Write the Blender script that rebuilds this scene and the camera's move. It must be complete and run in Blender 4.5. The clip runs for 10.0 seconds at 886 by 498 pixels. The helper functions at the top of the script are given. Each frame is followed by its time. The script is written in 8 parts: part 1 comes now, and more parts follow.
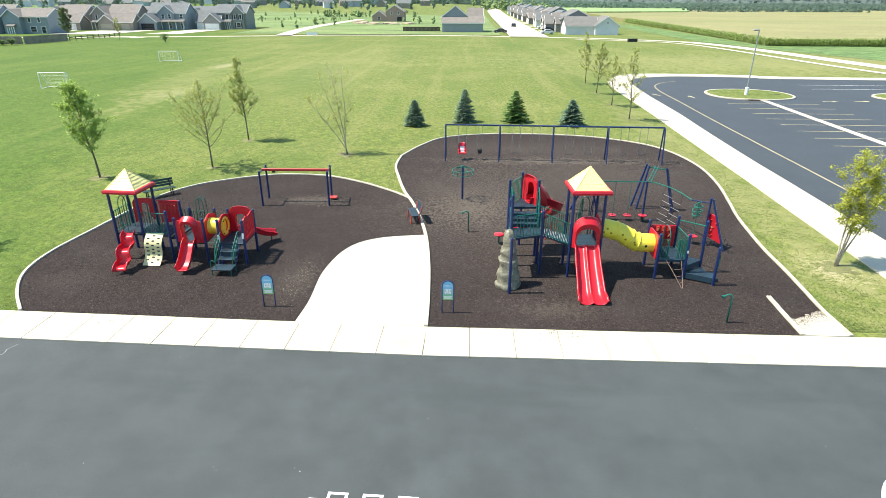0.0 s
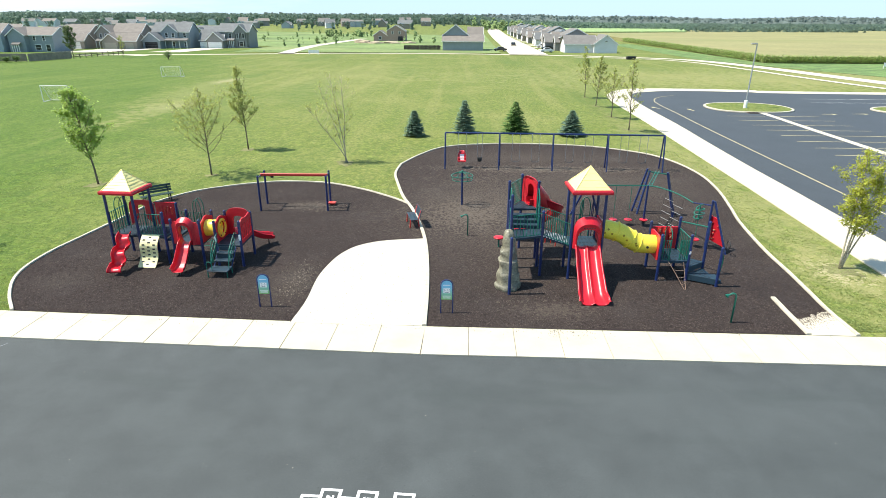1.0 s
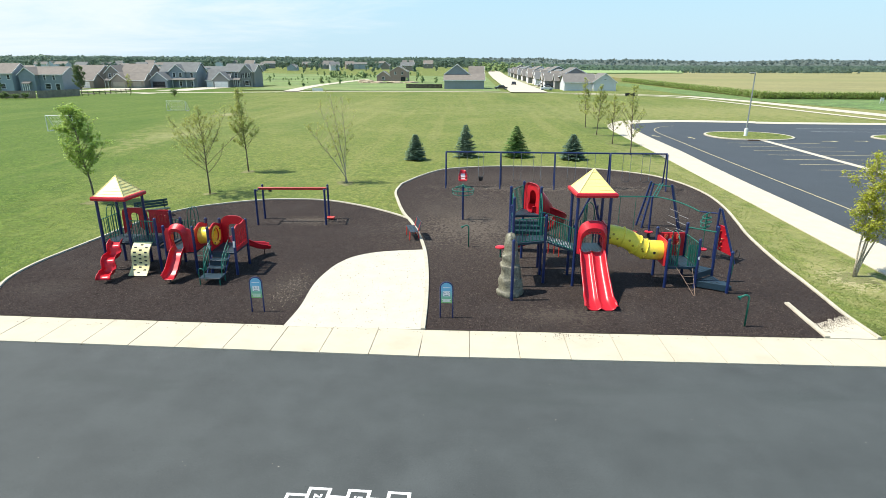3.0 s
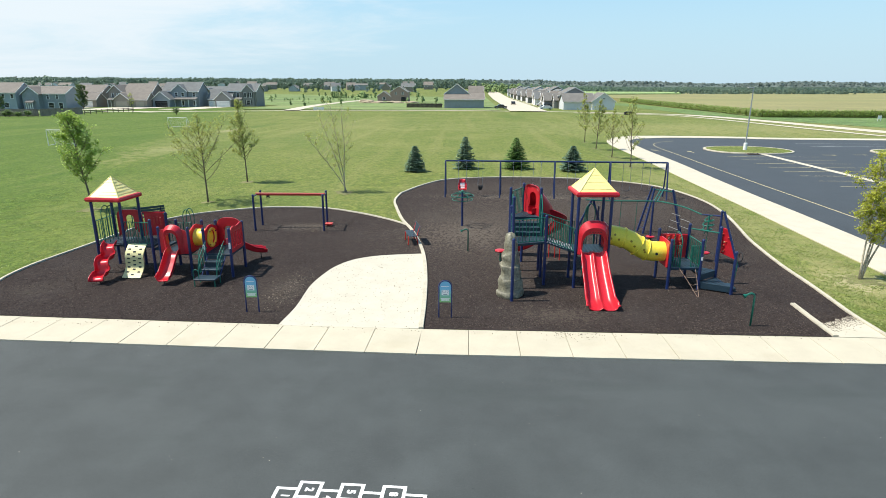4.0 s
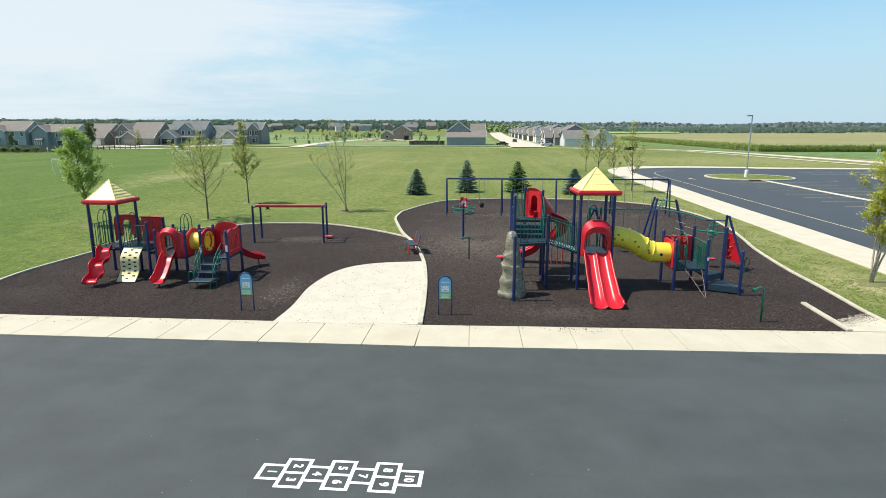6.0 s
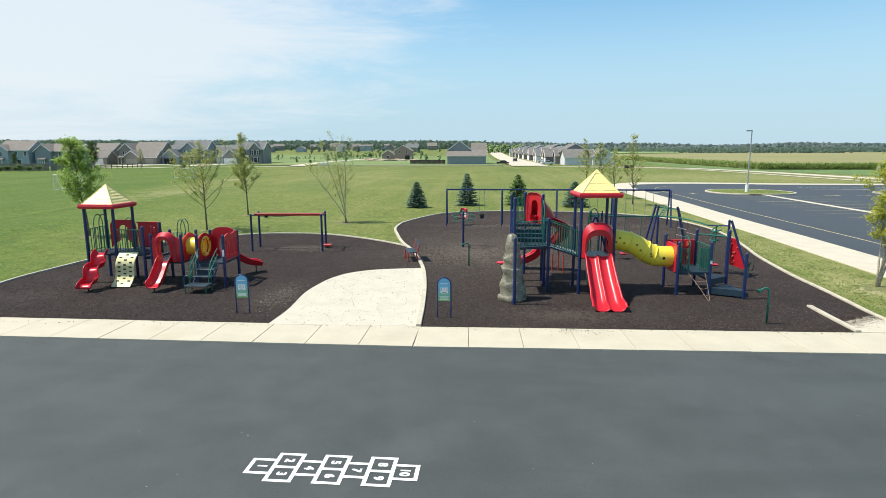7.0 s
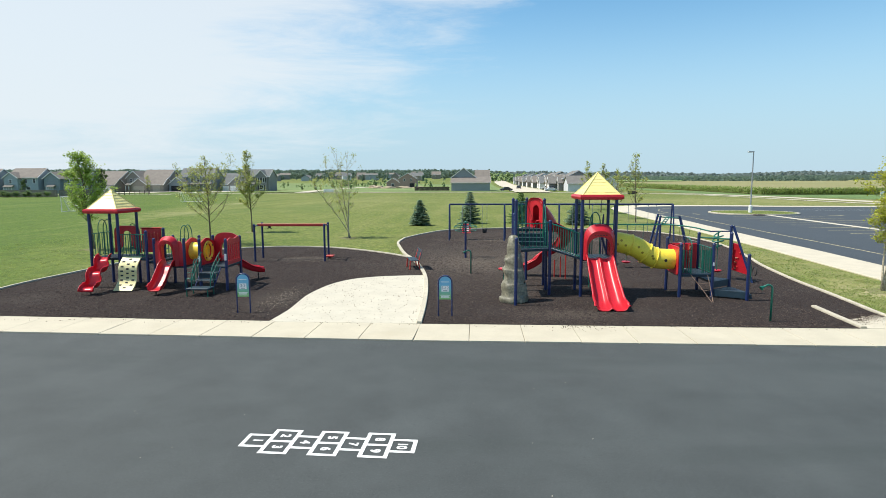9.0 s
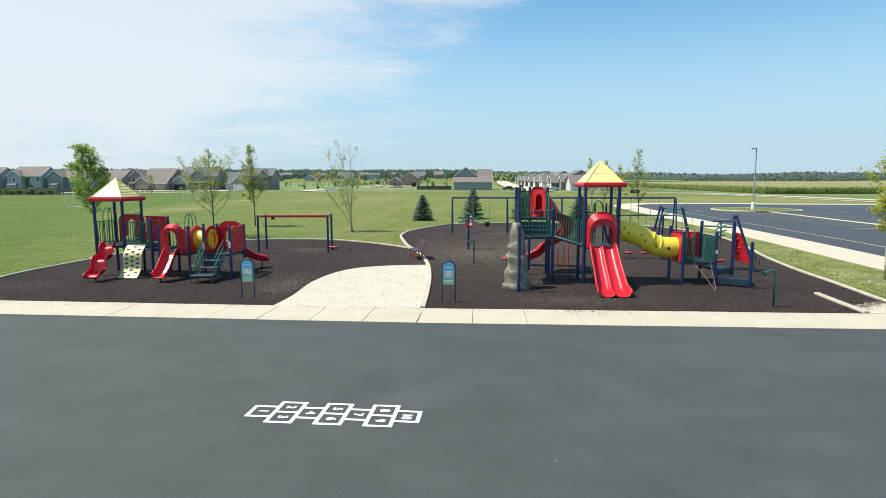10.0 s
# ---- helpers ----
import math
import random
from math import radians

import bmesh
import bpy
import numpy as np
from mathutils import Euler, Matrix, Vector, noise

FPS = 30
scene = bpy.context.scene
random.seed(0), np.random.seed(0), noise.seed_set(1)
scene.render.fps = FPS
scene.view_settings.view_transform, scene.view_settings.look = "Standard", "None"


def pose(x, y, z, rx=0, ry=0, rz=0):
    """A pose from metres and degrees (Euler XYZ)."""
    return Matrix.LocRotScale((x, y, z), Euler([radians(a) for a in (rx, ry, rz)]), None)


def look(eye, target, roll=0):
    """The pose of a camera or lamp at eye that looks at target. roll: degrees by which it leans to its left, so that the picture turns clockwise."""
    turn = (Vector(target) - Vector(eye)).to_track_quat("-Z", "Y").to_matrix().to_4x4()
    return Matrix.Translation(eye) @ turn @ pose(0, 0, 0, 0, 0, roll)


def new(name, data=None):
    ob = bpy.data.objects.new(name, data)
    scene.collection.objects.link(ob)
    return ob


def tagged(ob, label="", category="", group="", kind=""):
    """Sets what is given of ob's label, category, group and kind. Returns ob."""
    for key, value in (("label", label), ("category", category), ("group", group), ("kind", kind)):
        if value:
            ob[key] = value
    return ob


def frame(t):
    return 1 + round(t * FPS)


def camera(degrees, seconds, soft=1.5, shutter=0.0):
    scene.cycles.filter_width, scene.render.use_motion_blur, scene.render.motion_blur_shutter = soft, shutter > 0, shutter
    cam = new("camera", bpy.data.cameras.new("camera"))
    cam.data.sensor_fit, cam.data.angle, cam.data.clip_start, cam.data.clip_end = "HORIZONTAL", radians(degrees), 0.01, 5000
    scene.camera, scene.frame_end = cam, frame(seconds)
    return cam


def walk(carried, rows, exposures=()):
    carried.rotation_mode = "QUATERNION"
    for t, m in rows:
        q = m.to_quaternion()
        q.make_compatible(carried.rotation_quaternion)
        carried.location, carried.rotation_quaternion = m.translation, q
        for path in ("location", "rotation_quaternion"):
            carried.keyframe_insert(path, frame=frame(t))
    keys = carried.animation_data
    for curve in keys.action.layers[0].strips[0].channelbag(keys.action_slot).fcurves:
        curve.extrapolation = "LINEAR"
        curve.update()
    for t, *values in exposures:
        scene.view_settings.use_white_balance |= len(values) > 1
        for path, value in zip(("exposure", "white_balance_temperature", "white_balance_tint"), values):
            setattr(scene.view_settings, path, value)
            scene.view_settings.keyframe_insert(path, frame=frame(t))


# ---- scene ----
cam = camera(75.4, 10.0, soft=0.55)
PATH = [
    (0, (1.272, -0.451, 10.646), (1.199, 1.382, 9.848), 0.2),
    (0.5, (1.322, -0.446, 10.27), (1.246, 1.399, 9.5), 0.2),
    (1, (1.337, -0.445, 9.883), (1.261, 1.412, 9.144), 0.2),
    (1.5, (1.371, -0.432, 9.519), (1.292, 1.438, 8.812), 0.1),
    (2, (1.381, -0.378, 9.142), (1.3, 1.503, 8.467), 0.1),
    (2.5, (1.396, -0.305, 8.778), (1.312, 1.587, 8.134), 0.1),
    (4, (1.462, -0.084, 7.576), (1.375, 1.839, 7.032), 0.1),
    (4.5, (1.501, -0.104, 7.146), (1.412, 1.827, 6.635), 0.1),
    (5, (1.545, -0.119, 6.743), (1.451, 1.821, 6.265), 0.1),
    (5.5, (1.546, -0.111, 6.403), (1.45, 1.837, 5.958), 0.0),
    (7, (1.611, 0.138, 5.385), (1.509, 2.106, 5.044), -0.1),
    (7.5, (1.671, 0.123, 5.132), (1.564, 2.096, 4.823), -0.1),
    (8, (1.769, 0.13, 4.873), (1.659, 2.108, 4.599), -0.1),
    (8.5, (1.781, 0.144, 4.609), (1.667, 2.125, 4.364), -0.1),
    (9, (1.73, -0.022, 4.413), (1.612, 1.96, 4.172), -0.2),
    (9.5, (1.723, -0.154, 4.202), (1.602, 1.828, 3.963), -0.1),
    (10, (1.689, -0.148, 3.949), (1.564, 1.834, 3.709), -0.1),
]
walk(cam, [(t, look(eye, target, roll)) for t, eye, target, roll in PATH],
     exposures=[(0.0, 0.79), (1.0, 0.69), (2.5, 0.50), (4.0, 0.32), (5.5, 0.25), (7.5, 0.23), (10.0, 0.21)])

# ---- light ----
SUN_ELEV, SUN_AZ = 60.0, 184.0          # the sun stands over the left, a little to the near side
world = bpy.data.worlds.new("world")
scene.world = world
world.use_nodes = True
wn, wl = world.node_tree.nodes, world.node_tree.links
wn.clear()
w_out = wn.new("ShaderNodeOutputWorld")
w_bg = wn.new("ShaderNodeBackground")
w_sky = wn.new("ShaderNodeTexSky")
w_sky.sky_type, w_sky.sun_disc = "NISHITA", False
w_sky.sun_elevation, w_sky.sun_rotation = radians(SUN_ELEV), radians(90 - SUN_AZ)
w_sky.air_density, w_sky.dust_density, w_sky.ozone_density = 1.0, 0.3, 3.0
w_bg.inputs["Strength"].default_value = 0.089
# thin high cloud, denser towards the left of the view
w_co = wn.new("ShaderNodeTexCoord")
w_map = wn.new("ShaderNodeMapping")
w_map.inputs["Scale"].default_value = (1.6, 1.2, 9.0)
w_map.inputs["Rotation"].default_value = (0.0, radians(-9), 0.0)
w_no = wn.new("ShaderNodeTexNoise")
w_no.inputs["Scale"].default_value, w_no.inputs["Detail"].default_value, w_no.inputs["Roughness"].default_value = 1.7, 8.0, 0.64
w_no.inputs["Distortion"].default_value = 0.5
w_dot = wn.new("ShaderNodeVectorMath")
w_dot.operation = "DOT_PRODUCT"
w_dot.inputs[1].default_value = (-0.72, 0.25, 1.05)
w_mask = wn.new("ShaderNodeMapRange")
w_mask.inputs["From Min"].default_value, w_mask.inputs["From Max"].default_value = 0.32, 0.98
w_add = wn.new("ShaderNodeMath")
w_add.operation = "ADD"
w_thr = wn.new("ShaderNodeMapRange")
w_thr.interpolation_type = "SMOOTHSTEP"
w_thr.inputs["From Min"].default_value, w_thr.inputs["From Max"].default_value = 0.66, 1.12
w_thr.inputs["To Max"].default_value = 0.85
w_mix = wn.new("ShaderNodeMix")
w_mix.data_type = "RGBA"
w_mix.inputs["B"].default_value = (8.0, 8.6, 9.0, 1)
wl.new(w_co.outputs["Generated"], w_map.inputs["Vector"])
wl.new(w_map.outputs["Vector"], w_no.inputs["Vector"])
wl.new(w_co.outputs["Generated"], w_dot.inputs[0])
wl.new(w_dot.outputs["Value"], w_mask.inputs["Value"])
wl.new(w_no.outputs["Fac"], w_add.inputs[0])
wl.new(w_mask.outputs["Result"], w_add.inputs[1])
wl.new(w_add.outputs["Value"], w_thr.inputs["Value"])
w_top = wn.new("ShaderNodeMapRange")
w_top.interpolation_type = "SMOOTHSTEP"
w_top.inputs["From Min"].default_value, w_top.inputs["From Max"].default_value = 0.34, 0.72
w_top.inputs["To Min"].default_value, w_top.inputs["To Max"].default_value = 1.0, 0.15
w_thin = wn.new("ShaderNodeMath")
w_thin.operation = "MULTIPLY"
wl.new(w_thr.outputs["Result"], w_thin.inputs[0])
wl.new(w_top.outputs["Result"], w_thin.inputs[1])
wl.new(w_thin.outputs["Value"], w_mix.inputs["Factor"])
# pale summer haze low over the horizon
w_hs = wn.new("ShaderNodeHueSaturation")
w_hs.inputs["Saturation"].default_value, w_hs.inputs["Value"].default_value = 1.12, 1.35
w_sep = wn.new("ShaderNodeSeparateXYZ")
w_hz = wn.new("ShaderNodeMapRange")
w_hz.interpolation_type = "SMOOTHERSTEP"
w_hz.inputs["From Min"].default_value, w_hz.inputs["From Max"].default_value = -0.02, 0.36
w_hz.inputs["To Min"].default_value, w_hz.inputs["To Max"].default_value = 0.92, 0.0
w_haze = wn.new("ShaderNodeMix")
w_haze.data_type = "RGBA"
w_haze.inputs["B"].default_value = (4.75, 6.5, 7.9, 1)
wl.new(w_sky.outputs["Color"], w_hs.inputs["Color"])
wl.new(w_co.outputs["Generated"], w_sep.inputs["Vector"])
wl.new(w_sep.outputs["Z"], w_hz.inputs["Value"])
wl.new(w_sep.outputs["Z"], w_top.inputs["Value"])
wl.new(w_hz.outputs["Result"], w_haze.inputs["Factor"])
w_tint = wn.new("ShaderNodeMix")
w_tint.data_type, w_tint.blend_type = "RGBA", "MULTIPLY"
w_tint.inputs["Factor"].default_value = 1.0
w_tint.inputs["B"].default_value = (1.04, 1.30, 1.20, 1)
wl.new(w_hs.outputs["Color"], w_tint.inputs["A"])
wl.new(w_tint.outputs["Result"], w_haze.inputs["A"])
wl.new(w_haze.outputs["Result"], w_mix.inputs["A"])
wl.new(w_mix.outputs["Result"], w_bg.inputs["Color"])
wl.new(w_bg.outputs["Background"], w_out.inputs["Surface"])

sun = new("sun", bpy.data.lights.new("sun", "SUN"))
sun.data.energy, sun.data.angle, sun.data.color = 5.0, radians(0.55), (1.0, 0.95, 0.85)
sun_from = Vector((math.cos(radians(SUN_AZ)) * math.cos(radians(SUN_ELEV)), math.sin(radians(SUN_AZ)) * math.cos(radians(SUN_ELEV)), math.sin(radians(SUN_ELEV))))
sun.matrix_world = look(sun_from * 60, (0, 0, 0))


# ---- materials ----
def material(name, color, rough=0.6, metal=0.0, vary=0.15, scale=3.0, fine=60.0, bump=0.15, depth=0.01, second=None, coat=0.0, island=0.0, lumps=0.45):
    """Base colour with large blotches and fine grain, and a fine relief. second: a second colour for the blotches."""
    m = bpy.data.materials.new(name)
    m.use_nodes = True
    n, l = m.node_tree.nodes, m.node_tree.links
    bsdf = n["Principled BSDF"]
    bsdf.inputs["Roughness"].default_value, bsdf.inputs["Metallic"].default_value = rough, metal
    bsdf.inputs["Coat Weight"].default_value = coat
    co = n.new("ShaderNodeTexCoord")
    big, small = n.new("ShaderNodeTexNoise"), n.new("ShaderNodeTexNoise")
    big.inputs["Scale"].default_value, big.inputs["Detail"].default_value, big.inputs["Roughness"].default_value = scale, 5.0, 0.6
    small.inputs["Scale"].default_value, small.inputs["Detail"].default_value = fine, 3.0
    geo = n.new("ShaderNodeNewGeometry")
    for t in (big, small):
        l.new(geo.outputs["Position"], t.inputs["Vector"])
    ramp = n.new("ShaderNodeMapRange")
    ramp.inputs["From Min"].default_value, ramp.inputs["From Max"].default_value = lumps - 0.12, lumps + 0.22
    l.new(big.outputs["Fac"], ramp.inputs["Value"])
    dark = tuple(c * (1 - vary) for c in color)
    light = second or tuple(min(1, c * (1 + vary)) for c in color)
    mix = n.new("ShaderNodeMix")
    mix.data_type = "RGBA"
    mix.inputs["A"].default_value, mix.inputs["B"].default_value = (*dark, 1), (*light, 1)
    l.new(ramp.outputs["Result"], mix.inputs["Factor"])
    grain = n.new("ShaderNodeMapRange")
    grain.inputs["From Min"].default_value, grain.inputs["From Max"].default_value = 0.3, 0.7
    grain.inputs["To Min"].default_value, grain.inputs["To Max"].default_value = 1 - vary * 1.4, 1 + vary * 1.4
    l.new(small.outputs["Fac"], grain.inputs["Value"])
    mul = n.new("ShaderNodeMix")
    mul.data_type, mul.blend_type = "RGBA", "MULTIPLY"
    mul.inputs["Factor"].default_value = 1.0
    l.new(mix.outputs["Result"], mul.inputs["A"])
    l.new(grain.outputs["Result"], mul.inputs["B"])
    last = mul.outputs["Result"]
    if island:
        info = n.new("ShaderNodeNewGeometry")
        hue = n.new("ShaderNodeMapRange")
        hue.inputs["To Min"].default_value, hue.inputs["To Max"].default_value = 1 - island, 1 + island
        l.new(info.outputs["Random Per Island"], hue.inputs["Value"])
        m2 = n.new("ShaderNodeMix")
        m2.data_type, m2.blend_type = "RGBA", "MULTIPLY"
        m2.inputs["Factor"].default_value = 1.0
        l.new(last, m2.inputs["A"])
        l.new(hue.outputs["Result"], m2.inputs["B"])
        last = m2.outputs["Result"]
    l.new(last, bsdf.inputs["Base Color"])
    if bump:
        b = n.new("ShaderNodeBump")
        b.inputs["Strength"].default_value, b.inputs["Distance"].default_value = bump, depth
        l.new(small.outputs["Fac"], b.inputs["Height"])
        l.new(b.outputs["Normal"], bsdf.inputs["Normal"])
    return m


def bands(m, spots):
    """Adds larger soft patches of another colour to a material: (colour, scale, threshold, amount)."""
    n, l = m.node_tree.nodes, m.node_tree.links
    bsdf = n["Principled BSDF"]
    for color, scale, edge, amount, stretch in spots:
        src = bsdf.inputs["Base Color"].links[0].from_socket
        geo, mp, no, rg, mx = (n.new("ShaderNodeNewGeometry"), n.new("ShaderNodeMapping"), n.new("ShaderNodeTexNoise"), n.new("ShaderNodeMapRange"), n.new("ShaderNodeMix"))
        mp.inputs["Scale"].default_value = (*stretch, 1)
        mp.inputs["Location"].default_value = (scale * 31, scale * 17, 0)
        no.inputs["Scale"].default_value, no.inputs["Detail"].default_value = scale, 4.0
        rg.inputs["From Min"].default_value, rg.inputs["From Max"].default_value, rg.inputs["To Max"].default_value = edge, edge + 0.16, amount
        mx.data_type = "RGBA"
        mx.inputs["B"].default_value = (*color, 1)
        l.new(geo.outputs["Position"], mp.inputs["Vector"])
        l.new(mp.outputs["Vector"], no.inputs["Vector"])
        l.new(no.outputs["Fac"], rg.inputs["Value"])
        l.new(rg.outputs["Result"], mx.inputs["Factor"])
        l.new(src, mx.inputs["A"])
        l.new(mx.outputs["Result"], bsdf.inputs["Base Color"])
    return m


M_GRASS = bands(material("mown_grass", (0.146, 0.178, 0.034), 0.95, vary=0.32, scale=2.2, fine=17, bump=0.8, depth=0.05),
                [((0.225, 0.228, 0.066), 0.09, 0.48, 0.7, (1, 1)), ((0.085, 0.135, 0.024), 0.7, 0.54, 0.55, (1, 1)), ((0.255, 0.245, 0.080), 0.30, 0.52, 0.55, (1.6, 0.07)), ((0.30, 0.26, 0.11), 1.3, 0.63, 0.6, (1, 1)), ((0.058, 0.092, 0.018), 5.0, 0.50, 0.62, (1, 1)), ((0.072, 0.112, 0.019), 2.4, 0.48, 0.55, (1, 0.6)), ((0.05, 0.08, 0.014), 9.0, 0.52, 0.6, (1, 1)), ((0.29, 0.29, 0.095), 7.0, 0.52, 0.55, (1, 1)), ((0.078, 0.13, 0.022), 0.05, 0.53, 0.5, (2.2, 0.4))])
# lusher grass towards the small bed
gn, gl = M_GRASS.node_tree.nodes, M_GRASS.node_tree.links
g_geo, g_sep, g_rng, g_mix, g_noise, g_add = (gn.new("ShaderNode" + k) for k in ("NewGeometry", "SeparateXYZ", "MapRange", "Mix", "TexNoise", "Math"))
g_noise.inputs["Scale"].default_value, g_noise.inputs["Detail"].default_value = 0.12, 4.0
g_add.operation = "MULTIPLY_ADD"
g_add.inputs[1].default_value = 26.0
g_rng.inputs["From Min"].default_value, g_rng.inputs["From Max"].default_value = 14.0, -4.0
g_rng.inputs["To Min"].default_value, g_rng.inputs["To Max"].default_value = 0.0, 1.0
g_mix.data_type, g_mix.blend_type = "RGBA", "MULTIPLY"
g_mix.inputs["B"].default_value = (0.60, 0.79, 0.46, 1)
g_src = gn["Principled BSDF"].inputs["Base Color"].links[0].from_socket
gl.new(g_geo.outputs["Position"], g_sep.inputs["Vector"])
gl.new(g_geo.outputs["Position"], g_noise.inputs["Vector"])
gl.new(g_noise.outputs["Fac"], g_add.inputs[0])
g_near = gn.new("ShaderNodeMath")
g_near.operation = "MULTIPLY_ADD"
g_near.inputs[1].default_value = 0.35
gl.new(g_sep.outputs["Y"], g_near.inputs[0])
gl.new(g_sep.outputs["X"], g_near.inputs[2])
gl.new(g_near.outputs["Value"], g_add.inputs[2])
gl.new(g_add.outputs["Value"], g_rng.inputs["Value"])
gl.new(g_rng.outputs["Result"], g_mix.inputs["Factor"])
gl.new(g_src, g_mix.inputs["A"])
gl.new(g_mix.outputs["Result"], gn["Principled BSDF"].inputs["Base Color"])


def worn(m, spots, color, grain_scale=9.0, rough=5.5):
    """Dusty or dry places, or painted sheen, with a ragged rim: ((x, y), (rx, ry), turn in degrees, amount)."""
    n, l = m.node_tree.nodes, m.node_tree.links
    geo, grain = n.new("ShaderNodeNewGeometry"), n.new("ShaderNodeTexNoise")
    grain.inputs["Scale"].default_value, grain.inputs["Detail"].default_value = grain_scale, 6.0
    l.new(geo.outputs["Position"], grain.inputs["Vector"])
    base = n["Principled BSDF"].inputs["Base Color"]
    for (wx, wy), (rx, ry), turn, amount in spots:
        flat, mp, ln, rg, ma, ad, mx = (n.new("ShaderNode" + k) for k in ("VectorMath", "Mapping", "VectorMath", "MapRange", "Math", "Math", "Mix"))
        flat.operation = "MULTIPLY"
        flat.inputs[1].default_value = (1, 1, 0)
        mp.vector_type = "TEXTURE"
        mp.inputs["Location"].default_value, mp.inputs["Scale"].default_value = (wx, wy, 0), (rx, ry, 1)
        mp.inputs["Rotation"].default_value = (0, 0, radians(turn))
        ln.operation, ma.operation, ad.operation = "LENGTH", "MULTIPLY_ADD", "ADD"
        ma.inputs[1].default_value, ma.inputs[2].default_value = rough, -rough / 2
        rg.inputs["From Min"].default_value, rg.inputs["From Max"].default_value, rg.inputs["To Min"].default_value, rg.inputs["To Max"].default_value = 0.25, 1.0, amount, 0.0
        mx.data_type = "RGBA"
        mx.inputs["B"].default_value = (*color, 1)
        l.new(geo.outputs["Position"], flat.inputs[0])
        l.new(flat.outputs["Vector"], mp.inputs["Vector"])
        l.new(mp.outputs["Vector"], ln.inputs[0])
        l.new(grain.outputs["Fac"], ma.inputs[0])
        l.new(ln.outputs["Value"], ad.inputs[0])
        l.new(ma.outputs["Value"], ad.inputs[1])
        l.new(ad.outputs["Value"], rg.inputs["Value"])
        l.new(rg.outputs["Result"], mx.inputs["Factor"])
        l.new(base.links[0].from_socket, mx.inputs["A"])
        l.new(mx.outputs["Result"], base)


# a dry track over the lawn, the thin grass of the strip beside the lot, and painted sun sheen past it
# the 75 by 26 patch puts sun sheen into the grass colour
worn(M_GRASS, [((-37.5, 82.0), (5.4, 32.0), 8, 0.26), ((-33.5, 63.0), (3.8, 9.0), 0, 0.26), ((-20, 110), (14, 40), 0, 0.2), ((17.6, 34.0), (2.8, 36.0), 0, 0.42), ((70, 112), (75, 26), 0, 0.5), ((16.9, 22.5), (1.9, 3.0), 0, 0.45)], (0.30, 0.275, 0.115), 1.1, 3.2)
worn(M_GRASS, [((-33.0, 66.5), (3.0, 3.6), 0, 0.22), ((-39.2, 98.0), (1.6, 5.0), 0, 0.6), ((17.2, 22.4), (1.2, 1.3), 0, 0.8)], (0.40, 0.35, 0.20), 6.0, 4.5)
M_PLAY_ASPHALT = bands(material("sealed_asphalt", (0.0525, 0.0595, 0.058), 0.80, vary=0.13, scale=0.8, fine=110, bump=0.5, depth=0.008),
                       [((0.077, 0.086, 0.084), 0.16, 0.53, 0.4, (0.5, 1.3)), ((0.082, 0.092, 0.091), 0.6, 0.56, 0.3, (1, 0.7)), ((0.041, 0.049, 0.046), 0.45, 0.58, 0.7, (0.3, 1.5)), ((0.10, 0.109, 0.110), 30.0, 0.57, 0.5, (1, 1)), ((0.030, 0.034, 0.034), 24.0, 0.57, 0.55, (1, 1)), ((0.018, 0.020, 0.020), 12.0, 0.66, 0.9, (1, 1))])
M_LOT_ASPHALT = bands(material("lot_asphalt", (0.050, 0.0545, 0.0565), 0.62, vary=0.08, scale=0.4, fine=120, bump=0.3, depth=0.006), [((0.055, 0.06, 0.067), 0.12, 0.5, 0.6, (1, 0.3))])
M_CONCRETE = bands(material("pale_concrete", (0.53, 0.475, 0.365), 0.85, vary=0.05, scale=1.2, fine=90, bump=0.2, depth=0.004), [((0.47, 0.42, 0.325), 0.7, 0.56, 0.5, (1, 1)), ((0.60, 0.56, 0.46), 2.3, 0.60, 0.4, (1, 1)), ((0.40, 0.35, 0.26), 7.0, 0.64, 0.4, (1, 1))])
M_SLAB = bands(material("cream_slab_concrete", (0.50, 0.45, 0.34), 0.85, vary=0.05, scale=1.2, fine=90, bump=0.2, depth=0.004), [((0.43, 0.375, 0.265), 0.7, 0.56, 0.5, (1, 1)), ((0.40, 0.345, 0.245), 7.0, 0.63, 0.4, (1, 1)), ((0.30, 0.25, 0.18), 3.0, 0.68, 0.35, (1, 1))])
M_PAD = bands(material("brushed_pad_concrete", (0.52, 0.478, 0.38), 0.85, vary=0.06, scale=1.2, fine=90, bump=0.25, depth=0.004), [((0.48, 0.44, 0.35), 0.6, 0.55, 0.3, (1, 1)), ((0.34, 0.30, 0.23), 6.0, 0.64, 0.45, (1, 1)), ((0.55, 0.52, 0.44), 2.0, 0.58, 0.4, (1, 1))])
M_KERB = material("kerb_concrete", (0.48, 0.435, 0.335), 0.85, vary=0.14, scale=2.5, fine=60, bump=0.25, depth=0.005)
M_MULCH = bands(material("bark_mulch", (0.0405, 0.0300, 0.0265), 0.97, vary=0.38, scale=9, fine=38, bump=1.0, depth=0.05),
                [((0.056, 0.045, 0.041), 0.5, 0.52, 0.6, (1, 1)), ((0.080, 0.067, 0.056), 0.16, 0.60, 0.7, (1, 1)), ((0.082, 0.058, 0.047), 17.0, 0.52, 0.5, (1, 1)), ((0.016, 0.012, 0.011), 21.0, 0.49, 0.6, (1, 1)), ((0.24, 0.205, 0.165), 25.0, 0.60, 0.75, (1, 1)), ((0.014, 0.010, 0.009), 7.0, 0.55, 0.6, (1, 1)), ((0.024, 0.018, 0.017), 0.23, 0.56, 0.5, (1, 1))])
